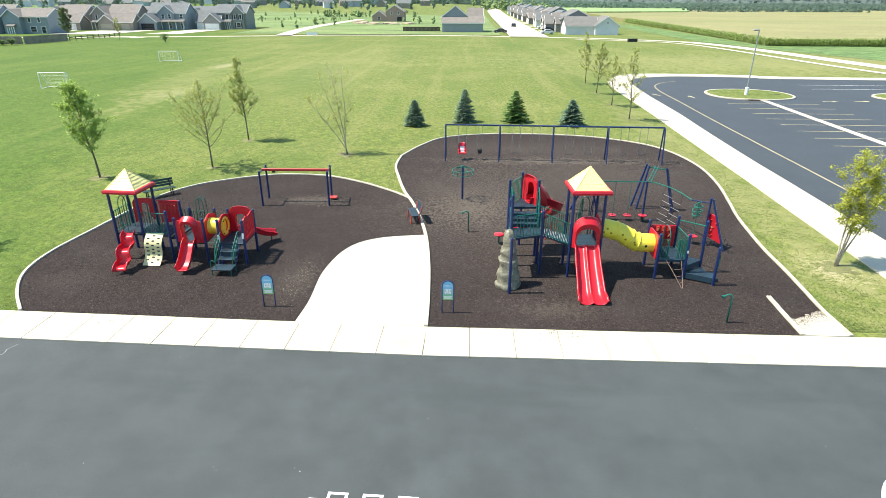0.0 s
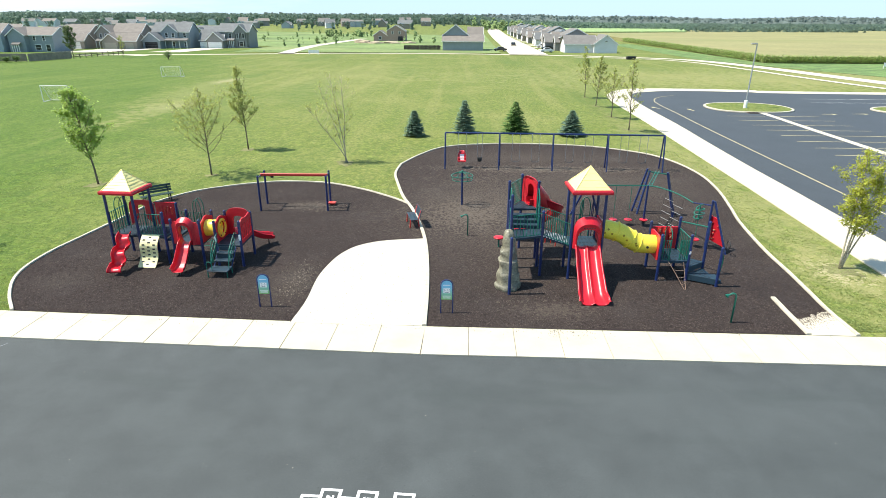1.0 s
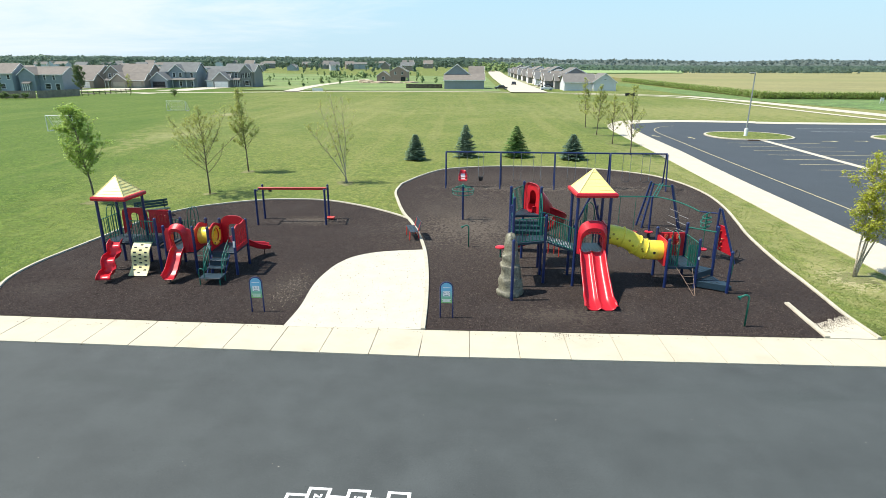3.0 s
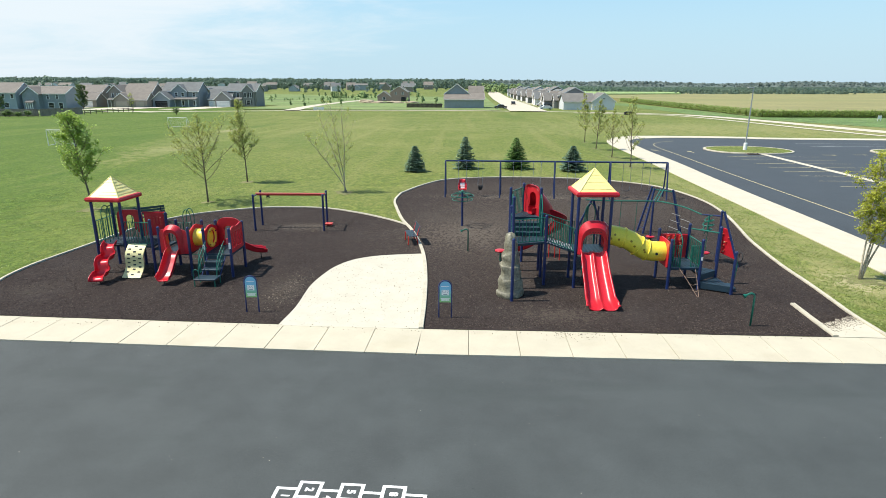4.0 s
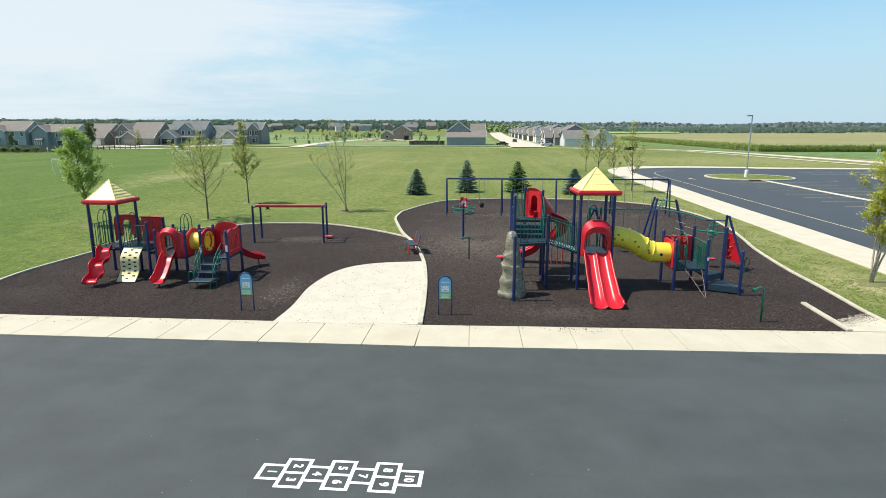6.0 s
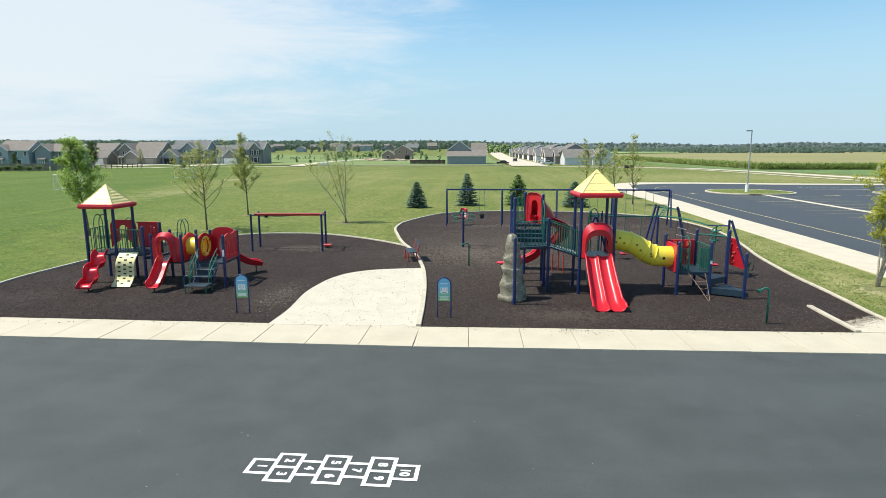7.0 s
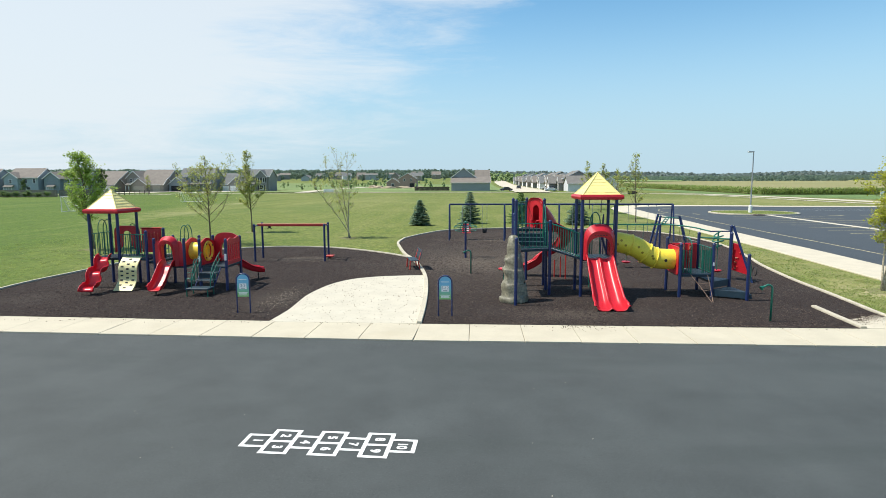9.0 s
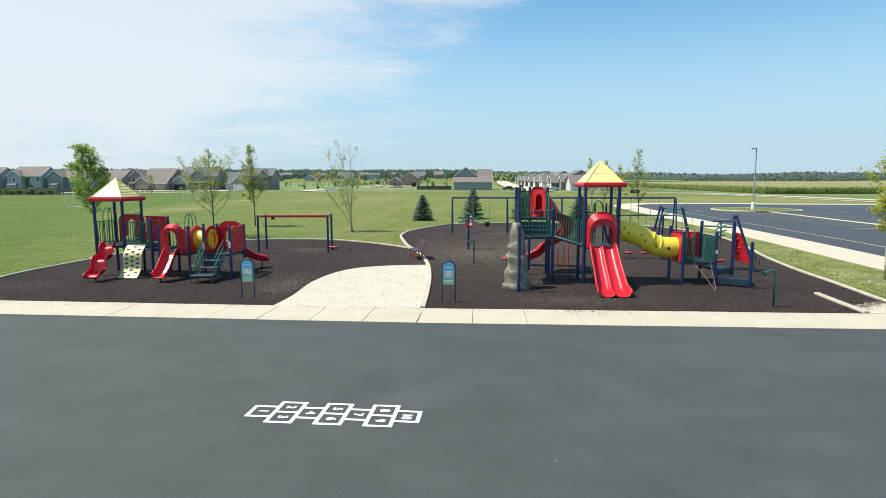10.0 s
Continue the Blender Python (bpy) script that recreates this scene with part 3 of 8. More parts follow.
ribbon("kerb_island", isl + [isl[0]], 0.3, M_KERB, 0.02, "pale concrete kerb round the traffic island", 0.13, category="kerb")
ribbon("median_walk", [(35.2, 68.3), (34.85, 57), (34.7, 49), (34.5, 35), (34.4, 18)], 0.75, M_CONCRETE, 0.03, "narrow pale concrete divider between the parking rows", category="pavement")

drain = thing("storm_drain", 34.0, 67.8, ground_z(67.8, 34.0) + 0.02, 0, "rusty brown storm drain inlet at the island kerb", "storm drain")
M_RUST = material("rusty_cast_iron", (0.10, 0.055, 0.03), 0.85, vary=0.3, scale=3, fine=40, bump=0.3)
part("frame", box(bmesh.new(), (0, 0, 0.04), (1.2, 0.7, 0.1), None, 0.02), M_RUST, drain)
for i in range(8):
    part("grate_bar", box(bmesh.new(), (-0.49 + 0.14 * i, 0, 0.1), (0.08, 0.62, 0.04), None, 0.01), M_DARK, drain)

# stall lines, arrows and the nearer second island
def quad(bm, x0, y0, x1, y1, w, lift):
    d = Vector((x1 - x0, y1 - y0)).normalized() * w / 2
    n = Vector((-d.y, d.x))
    bm.faces.new([bm.verts.new((p[0], p[1], ground_z(p[1], p[0]) + lift)) for p in ((x0 + n.x, y0 + n.y), (x1 + n.x, y1 + n.y), (x1 - n.x, y1 - n.y), (x0 - n.x, y0 - n.y))])


for row, y in enumerate([65.4, 62.4, 59.4, 56.5, 53.7, 50.9, 48.1, 45.3, 42.5, 39.7]):
    for x0, x1 in ((30.2, 34.25), (35.3, 40.1)):
        bm = bmesh.new()
        quad(bm, x0, y, x1, y, 0.10, 0.026)
        tagged(part("stall_line", bm, M_LINE_YELLOW), "thin faded yellow parking stall line", "painted line", "parking stall lines", "structure")
for x0, y0, x1, y1 in ((46, 81.4, 66, 81.4), (45.8, 77.6, 66, 77.6)):
    bm = bmesh.new()
    quad(bm, x0, y0, x1, y1, 0.10, 0.026)
    tagged(part("stall_line", bm, M_LINE_WHITE), "thin white parking stall line", "painted line", "parking stall lines", "structure")
for ax, ay, turn in ((24.1, 71.4, 110), (27.8, 70.0, 95), (42.4, 67.4, 0), (46.1, 67.8, 0)):
    bm = bmesh.new()
    for c in ([(-0.9, -0.08), (0.25, -0.08), (0.25, 0.08), (-0.9, 0.08)], [(0.25, -0.3), (0.9, 0.0), (0.25, 0.3)]):
        m = Matrix.Rotation(radians(turn), 2)
        bm.faces.new([bm.verts.new((ax + (m @ Vector(p)).x, ay + (m @ Vector(p)).y, ground_z(ay, ax) + 0.026)) for p in c])
    tagged(part("lane_arrow", bm, M_LINE_YELLOW), "worn yellow painted lane arrow", "painted arrow", "lane arrows", "structure")
isl2 = [(53.4 + 4.0 * math.cos(a), 70.5 + 3.0 * math.sin(a)) for a in [2 * math.pi * i / 32 for i in range(32)]]
sheet("traffic_island_far", isl2, M_GRASS, 0.12, "small grass traffic island in the parking lot", category="traffic island")
ribbon("kerb_island_far", isl2 + [isl2[0]], 0.3, M_KERB, 0.02, "pale concrete kerb round a small traffic island", 0.13, category="kerb")

# pale seam across the asphalt and the edge of a painted circle
ribbon("asphalt_seam", spline([(-13.6, 15.3), (-13.75, 15.0), (-13.7, 14.7), (-14.2, 14.3), (-14.9, 13.9), (-15.3, 13.2)], 4), 0.02, M_STEEL, 0.006, "thin pale filled crack in the asphalt", category="crack filler")
ribbon("court_circle", [(12.85 + 1.9 * math.cos(a), 9.0 + 1.9 * math.sin(a)) for a in [2 * math.pi * i / 48 for i in range(49)]], 0.10, M_LINE_WHITE, 0.006, "white painted circle on the asphalt court", category="painted line")

# ---- far ground ----
FAR_PATH = spline([(-260, 176), (-150, 172), (-92, 181), (-65, 188), (-42, 195), (-4.4, 196), (32.7, 188), (52, 179), (62, 171)], 5)
ribbon("far_path", FAR_PATH, 3.2, M_CONCRETE, 0.05, "pale concrete path along the far edge of the lawn", category="path")
ribbon("far_road", spline([(62, 171), (66, 160), (69.5, 140), (72.5, 110), (76.5, 88), (88, 60)], 6), 4.5, M_CONCRETE, 0.05, "pale road bending along the crop field", category="road")
ribbon("far_road_walk", spline([(33, 181), (52, 172), (59.5, 160), (62.5, 140), (65, 110), (68.5, 90), (78, 60)], 6), 1.6, M_CONCRETE, 0.055, "pale pavement along the far road", category="pavement")
ribbon("street", [(20.3, 190), (21.5, 300), (22.2, 380), (22.7, 420), (23, 460), (23.2, 500), (23.5, 540), (23.7, 580), (24, 640)], 12.0, M_CONCRETE, 0.22, "pale concrete street between the houses", category="street")
ribbon("side_lane", spline([(-57, 190), (-60, 215), (-62.5, 254), (-61.5, 300), (-60, 352)], 6), 5.0, M_CONCRETE, 0.22, "pale lane curving between the meadows", category="street")
sheet("meadow", [(-420, 246), (-79, 246), (-77, 198.5), (12, 199.5), (14, 620), (-420, 620)], M_MEADOW, 0.15, "rough green and tan meadow beyond the lawn", category="meadow")
sheet("crop_bank", [(66, 290), (66, 172), (74, 140), (86, 100), (200, 110), (400, 150), (400, 158), (80, 158), (77, 290)], M_BANK, 0.04, "rough grass bank below the crop field", category="grass bank")

sheet("green_field", [(90, 470), (175, 500), (330, 900), (330, 1200), (60, 1200), (70, 600)], M_GROVE, 2.8, "distant dark green field behind the street", category="field", thick=2.8)
# crop field: a standing crop with a level tasselled top
top = [(78, 158), (84, 320), (92, 620), (1500, 620), (1500, 215), (400, 170), (150, 159)]
bm = bmesh.new()
bm.faces.new([bm.verts.new((x, y, 1.7 + (0 if y < 400 else 0.6))) for x, y in top])
got = bmesh.ops.extrude_face_region(bm, geom=bm.faces[:])
for v in (g for g in got["geom"] if isinstance(g, bmesh.types.BMVert)):
    v.co.z = 0.0
tagged(part("crop_field", bm, M_FIELD), "wide tan tasselled crop field reaching to the woods", "crop field", "", "structure")
rnd = random.Random(5)
cv, cf = [], []


def leaf_quad(vs, fs, p, length, width, azim, lift, curl=0.0):
    """A leaf of two triangles from p, in the direction azim, raised by lift."""
    d = Vector((math.cos(azim) * math.cos(lift), math.sin(azim) * math.cos(lift), math.sin(lift)))
    s = d.cross(Vector((0, 0, 1)))
    s = s.normalized() if s.length > 0.01 else Vector((1, 0, 0))
    s = (s + Vector((0, 0, curl))).normalized() * width / 2
    k = len(vs)
    q = Vector(p) + d * length
    m = Vector(p) + d * length * 0.45
    vs += [tuple(p), tuple(m + s), tuple(q), tuple(m - s)]
    fs.append((k, k + 1, k + 2, k + 3))


edge_w = [Vector((78 + 0.0375 * (y - 158), y)) for y in np.arange(158, 330, 0.5)]
edge_s = [Vector((x, 158 if x < 150 else 159 + (x - 150) * 0.044)) for x in np.arange(78, 230, 0.5)]
for p in edge_w + edge_s:
    for k in range(6):
        bx, by = p.x + rnd.uniform(-0.7, 0.9), p.y + rnd.uniform(-1.3, 0.7)
        hh = rnd.uniform(1.45, 2.05)
        for i in range(7):
            a = rnd.uniform(0, 6.283)
            leaf_quad(cv, cf, (bx, by, hh * (0.15 + 0.12 * i)), rnd.uniform(0.7, 1.1), 0.16, a, rnd.uniform(0.1, 0.9), 0.4)
        leaf_quad(cv, cf, (bx, by, 0), hh, 0.08, 0, 1.5)
tagged(raw("corn_rows", cv, cf, M_CORN), "dense green corn plants along the field edge", "corn", "", "stuff")


# ---- woods on the horizon ----
def clumps(name, spots, mat, label, count=5):
    """Tree crowns of many small leafy faces turned outwards, up and to the camera to even their shading, joined."""
    vs, fs = [], []
    for (x, y, z, rx, rz) in spots:
        for i in range(count):
            out = Vector((rnd.gauss(0, 1), rnd.gauss(0, 1) - 0.5, rnd.gauss(0, 1))).normalized()
            face = (out + Vector((-0.2, -0.7, 0.8)) + Vector((rnd.gauss(0, 0.35), rnd.gauss(0, 0.35), rnd.gauss(0, 0.35)))).normalized()
            c = Vector((x + out.x * rx * 0.6, y + out.y * rx * 0.6, z + out.z * rz * 0.6))
            u = face.orthogonal().normalized()
            v = face.cross(u)
            a, k, r = rnd.uniform(0, 6.283), len(vs), rx * rnd.uniform(0.5, 0.95)
            for q in range(4):
                b = a + q * 1.5708 + rnd.uniform(-0.35, 0.35)
                vs.append(tuple(c + (u * math.cos(b) + v * math.sin(b)) * r * rnd.uniform(0.7, 1.2)))
            fs.append((k, k + 1, k + 2, k + 3))
    return tagged(raw(name, vs, fs, mat), label, "woods", "", "stuff")


spots = []
for i in range(32000):
    a = rnd.uniform(-0.98, 0.98)
    dist = rnd.uniform(720, 930)
    tall = (12.3 if a < 0.05 else (12.3 - 4.0 * min(1.0, (a - 0.05) / 0.2))) * dist / 800
    rough = 1.0 if a < 0.05 else 0.4
    hgt = tall + rough * (2.6 * noise.noise(Vector((a * 26, dist * 0.01, 3))) + 1.6 * noise.noise(Vector((a * 90, dist * 0.02, 7)))) + rnd.uniform(-0.8, 0.2)
    rr_ = rnd.uniform(1.1, 2.3)
    px, py = dist * math.sin(a), dist * math.cos(a)
    spots.append((px, py, rise(px, py) + max(rr_ * 0.6, hgt * rnd.uniform(0.04, 0.88 if a < 0.05 else 0.80)), rr_, rr_ * rnd.uniform(0.8, 1.1)))
for i in range(420):
    spots.append((rnd.uniform(190, 330), rnd.uniform(520, 560), rnd.uniform(1.0, 5.6), rnd.uniform(1.0, 2.0), rnd.uniform(1.0, 1.9)))
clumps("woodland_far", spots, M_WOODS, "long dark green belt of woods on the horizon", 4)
mv, mf = [], []
for i in range(900):
    a = -0.99 + 1.98 * i / 899
    px, py = math.sin(a), math.cos(a)
    tall = (12.3 if a < 0.05 else (12.3 - 4.0 * min(1.0, (a - 0.05) / 0.2))) * 1.12
    tall *= 0.86 + 0.10 * noise.noise(Vector((a * 60, 1, 3))) + 0.05 * noise.noise(Vector((a * 260, 1, 7)))
    for j, (dd, k) in enumerate(((880, 0.0), (884, 0.55), (892, 0.85), (905, 1.0), (935, 0.9))):
        wob = 3 * noise.noise(Vector((a * 200, j * 3.1, 5)))
        mv.append((px * (dd + wob), py * (dd + wob), rise(px * dd, py * dd) + tall * k - (1.0 if j == 0 else 0.0)))
    if i:
        mf += [(5 * i - 5 + j, 5 * i + j, 5 * i + j + 1, 5 * i - 4 + j) for j in range(4)]
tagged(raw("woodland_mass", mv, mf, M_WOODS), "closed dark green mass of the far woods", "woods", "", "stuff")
spots = []
for i in range(40):
    x, yy, tt = rnd.uniform(-2, 74), rnd.uniform(560, 610), rnd.uniform(5.5, 10.0)
    for j in range(16):
        k = rnd.uniform(0.12, 1.0)
        w = tt * 0.42 * math.sin(min(1.0, k * 1.1) * 2.6)
        a = rnd.uniform(0, 6.283)
        spots.append((x + w * math.cos(a) * rnd.random(), yy + w * math.sin(a) * rnd.random(), rise(x, yy) + tt * k, rnd.uniform(0.8, 1.5), rnd.uniform(0.8, 1.4)))
clumps("woodland_street_end", spots, M_GROVE, "green trees massed at the end of the street")
spots = []


def young_tree(bx, by, bh):
    """A small far-off tree as a heap of leaf clumps over the land."""
    for j in range(12):
        k = rnd.uniform(0.10, 1.0)
        w = bh * 0.26 * math.sin(min(1.0, k * 1.05) * 2.7)
        a = rnd.uniform(0, 6.283)
        spots.append((bx + w * math.cos(a) * rnd.random(), by + w * math.sin(a) * rnd.random(), rise(bx, by) + bh * k * 0.95, bh * rnd.uniform(0.11, 0.20), bh * rnd.uniform(0.10, 0.18)))


for i in range(46):
    young_tree(rnd.uniform(-330, -12), rnd.uniform(270, 470), rnd.uniform(0.9, 3.4))
for i in range(26):
    young_tree(rnd.uniform(-92, -62), rnd.uniform(392, 404), rnd.uniform(2.0, 5.2))
for i in range(40):
    young_tree(rnd.uniform(-150, -62), rnd.uniform(330, 345), rnd.uniform(0.8, 1.8))
for tx, ty, th in ((-66, 238, 3.2), (-62, 252, 3.6), (-74, 246, 2.8), (-58, 270, 3.8), (-22, 292, 4.2), (-15, 288, 3.4), (-8, 300, 4.0), (-28, 330, 5.0)):
    young_tree(tx, ty, th)
clumps("meadow_bushes", spots, M_GROVE, "scattered green bushes and young trees in the meadow")


spots = []
for i in range(7000):
    a, dist = rnd.uniform(-0.98, 0.98), rnd.uniform(1750, 2150)
    tall = (31 if a < 0.1 else 31 - 8 * min(1.0, (a - 0.1) / 0.2)) + 4 * noise.noise(Vector((a * 9, 2, 5)))
    rz_ = rnd.uniform(2.2, 3.8)
    spots.append((dist * math.sin(a), dist * math.cos(a), tall * rnd.uniform(0.25, 1.0) ** 0.6 - rz_, rnd.uniform(3, 5.5), rz_))
clumps("woodland_hills", spots, M_HILLS, "hazy blue-green wooded hills beyond the fields", 6)
mv, mf = [], []
for i in range(700):
    a = -0.99 + 1.98 * i / 699
    tall = (31 if a < 0.1 else 31 - 8 * min(1.0, (a - 0.1) / 0.2)) + 4 * noise.noise(Vector((a * 9, 2, 5))) + 1.6 * noise.noise(Vector((a * 120, 2, 9)))
    for j, (dd, k) in enumerate(((1700, -0.1), (1800, 0.5), (1950, 0.84), (2080, 0.95), (2200, 0.9))):
        wob = 14 * noise.noise(Vector((a * 150, j * 2.7, 1)))
        mv.append((math.sin(a) * (dd + wob), math.cos(a) * (dd + wob), tall * k))
    if i:
        mf += [(5 * i - 5 + j, 5 * i + j, 5 * i + j + 1, 5 * i - 4 + j) for j in range(4)]
tagged(raw("woodland_ridge", mv, mf, M_HILLS), "closed hazy blue-green wooded ridge on the horizon", "woods", "", "stuff")


spots = []
for i in range(110):
    young_tree(rnd.uniform(-430, -20), rnd.uniform(500, 690), rnd.uniform(4.0, 9.0))
for i in range(46):
    young_tree(rnd.uniform(-330, -130), rnd.uniform(262, 330), rnd.uniform(3.0, 6.5))
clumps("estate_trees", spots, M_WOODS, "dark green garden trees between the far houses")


# ---- houses ----
WALLS = {
    "blue": material("blue_grey_siding", (0.25, 0.28, 0.30), 0.7, vary=0.06, scale=0.5, fine=6, bump=0.2),
    "pale": material("pale_blue_siding", (0.34, 0.385, 0.415), 0.7, vary=0.06, scale=0.5, fine=6, bump=0.2),
    "grey": material("grey_siding", (0.235, 0.23, 0.22), 0.7, vary=0.06, scale=0.5, fine=6, bump=0.2),
    "tan": material("taupe_siding", (0.275, 0.24, 0.205), 0.7, vary=0.06, scale=0.5, fine=6, bump=0.2),
    "brick": material("pinkish_brick", (0.36, 0.245, 0.21), 0.8, vary=0.1, scale=0.5, fine=6, bump=0.2),
    "white": material("white_siding", (0.62, 0.63, 0.65), 0.7, vary=0.06, scale=0.5, fine=6, bump=0.2),
    "dark": material("slate_blue_siding", (0.17, 0.195, 0.22), 0.7, vary=0.06, scale=0.5, fine=6, bump=0.2),
}


def gable_block(parent, b, wall, tiles=None):
    """One volume with a gable roof: (x0, x1, y0, y1, eave, ridge, axis); the ridge runs along axis."""
    x0, x1, y0, y1, eave, ridge, axis = b
    bm = bmesh.new()
    if axis == "x":
        prof = [(y0, -0.1), (y1, -0.1), (y1, eave), ((y0 + y1) / 2, ridge), (y0, eave)]
        secs = [[(x, p, z) for p, z in prof] for x in (x0, x1)]
    else:
        prof = [(x0, -0.1), (x1, -0.1), (x1, eave), ((x0 + x1) / 2, ridge), (x0, eave)]
        secs = [[(p, y, z) for p, z in prof] for y in (y0, y1)]
    w = part("wall", loft(bm, secs, closed=True), wall, parent)
    o, t = 0.45, 0.22
    bm = bmesh.new()
    lo, hi = (y0, y1) if axis == "x" else (x0, x1)
    mid = (lo + hi) / 2
    slope = (ridge - eave) / (mid - lo)
    prof = [(lo - o, eave - o * slope), (mid, ridge), (hi + o, eave - o * slope), (hi + o, eave - o * slope + t), (mid, ridge + t), (lo - o, eave - o * slope + t)]
    prof = [(p, z + 0.03) for p, z in prof]
    if axis == "x":
        secs = [[(x, p, z) for p, z in prof] for x in (x0 - 0.35, x1 + 0.35)]
    else:
        secs = [[(p, y, z) for p, z in prof] for y in (y0 - 0.35, y1 + 0.35)]
    r = part("roof", loft(bm, secs, closed=True), tiles or M_SHINGLE, parent)
    if axis == "x":
        bm = bmesh.new()
        for s in (-1, 1):
            a, c = Vector((x1 + 0.37, mid, ridge + 0.10)), Vector((x1 + 0.37, mid + s * (mid - lo + o), eave - o * slope + 0.10))
            u = (c - a).normalized()
            box(bm, (a + c) / 2, ((c - a).length, 0.06, 0.24), Matrix((u, Vector((1, 0, 0)).cross(u).cross(u), Vector((1, 0, 0)).cross(u))).transposed())
        box(bm, ((x0 + x1) / 2, y0 - o - 0.03, eave - o * slope + 0.10), (x1 - x0 + 0.7, 0.06, 0.2))
        part("gable_trim", bm, M_WHITE, r)
    if axis == "y":
        bm = bmesh.new()
        for s in (-1, 1):
            a, c = Vector((mid, y0 - 0.37, ridge + 0.10)), Vector((mid + s * (mid - lo + o), y0 - 0.37, eave - o * slope + 0.10))
            u = (c - a).normalized()
            n = Vector((0, 1, 0)).cross(u)
            box(bm, (a + c) / 2, ((c - a).length, 0.06, 0.24), Matrix((u, Vector((0, 1, 0)), n)).transposed())
        part("gable_trim", bm, M_WHITE, r)
    return w, r


def window(parent, x, z, w, h, y=0.0, axis="y"):
    """A window proud of a wall: a white frame round a dark pane."""
    fr = bmesh.new()
    for dx, dz, sx, sz in ((0, h / 2, w + 0.2, 0.12), (0, -h / 2, w + 0.2, 0.12), (-w / 2, 0, 0.12, h), (w / 2, 0, 0.12, h), (0, 0, w, 0.06)):
        if axis == "y":
            box(fr, (x + dx, y - 0.05, z + dz), (sx, 0.1, sz))
        else:
            box(fr, (y + 0.05, x + dx, z + dz), (0.1, sx, sz))
    f = part("window", fr, M_WHITE, parent)
    bm = bmesh.new()
    box(bm, (x, y - 0.02, z) if axis == "y" else (y + 0.02, x, z), (w, 0.04, h) if axis == "y" else (0.04, w, h))
    part("pane", bm, M_GLASS, f)


def garage_door(parent, x, w, h, y, mat):
    bm = bmesh.new()
    for i in range(4):
        box(bm, (x, y - 0.04, h / 4 * (i + 0.5)), (w, 0.06, h / 4 - 0.03), None, 0.01)
    part("garage_door", bm, mat, parent)


def house(x, y, rz, wall, blocks, wins, doors, label, porch=None, tiles=None):
    h = thing("house", x, y, ground_z(y, x), rz, label, "house", "suburban houses")
    for b in blocks:
        gable_block(h, b, WALLS[wall], tiles)
    for wx, wz, ww, wh, wy in wins:
        window(h, wx, wz, ww, wh, wy)
    for dx, dw, dh, dy, colour in doors:
        garage_door(h, dx, dw, dh, dy, colour)
    if porch:
        px0, px1, py, pd, ph = porch
        bm = bmesh.new()
        loft(bm, [[(px0, py - pd, ph), (px0, py, ph + 0.7), (px0, py, ph + 0.9), (px0, py - pd, ph + 0.2)], [(px1, py - pd, ph), (px1, py, ph + 0.7), (px1, py, ph + 0.9), (px1, py - pd, ph + 0.2)]], closed=True)
        part("porch_roof", bm, M_SHINGLE, h)
        for i in range(4):
            bm = bmesh.new()
            box(bm, (px0 + 0.3 + (px1 - px0 - 0.6) * i / 3, py - pd + 0.2, ph / 2), (0.2, 0.2, ph), None, 0.02)
            part("porch_post", bm, M_WHITE, h)
    return h


M_TANDOOR = material("tan_garage_door_paint", (0.38, 0.34, 0.28), 0.6, vary=0.05, scale=1, fine=10, bump=0.05)
two = lambda w, d, e=5.3, r=8.2: (-w / 2, w / 2, 0, d, e, r, "x")
house(-171, 188, 0, "pale", [two(15, 9, 5.5, 8.4)], [(-4.5, 4.4, 1.0, 1.5, 0), (3.5, 4.4, 1.0, 1.5, 0), (6.0, 4.4, 0.9, 1.5, 0), (3.5, 1.5, 1.6, 1.4, 0), (-2, 1.4, 1.7, 1.9, 0)], [], "pale blue two-storey house at the lawn edge", tiles=M_SHINGLE_B)
house(-155.5, 191, 0, "pale", [two(11, 9, 5.6, 8.6), (-5.5, -0.5, -1.6, 4, 5.4, 7.2, "y")], [(1.2, 4.4, 1.0, 1.5, 0), (4.3, 4.4, 1.0, 1.5, 0), (2.0, 1.5, 1.6, 1.6, 0), (-3, 4.2, 1.0, 1.4, -1.6)], [], "pale blue two-storey house with a shed porch", porch=(-5.2, -1.8, -1.6, 1.2, 2.2), tiles=M_SHINGLE_B)
house(-141.5, 194, 0, "blue", [two(13, 9, 5.2, 7.5), (-7.2, -1.6, -1.8, 4, 5.2, 7.3, "y")], [(0.4, 4.2, 0.9, 1.5, 0), (3.6, 4.2, 0.9, 1.5, 0), (1.2, 1.4, 2.0, 1.7, 0), (4.6, 1.2, 1.5, 2.0, 0)], [], "blue-grey two-storey house with a side gable", porch=(-5.8, -3.0, -1.8, 1.3, 2.2), tiles=M_SHINGLE_B)
house(-145.5, 222, 0, "tan", [two(11, 9, 5.4, 8.0), (-1.0, 6.4, -5.5, 0.4, 2.9, 5.1, "x")], [(-3, 4.2, 1.2, 1.4, 0)], [(2.7, 4.4, 2.3, -5.5, M_WHITE)], "taupe two-storey house with a white garage door", tiles=M_SHINGLE_B)
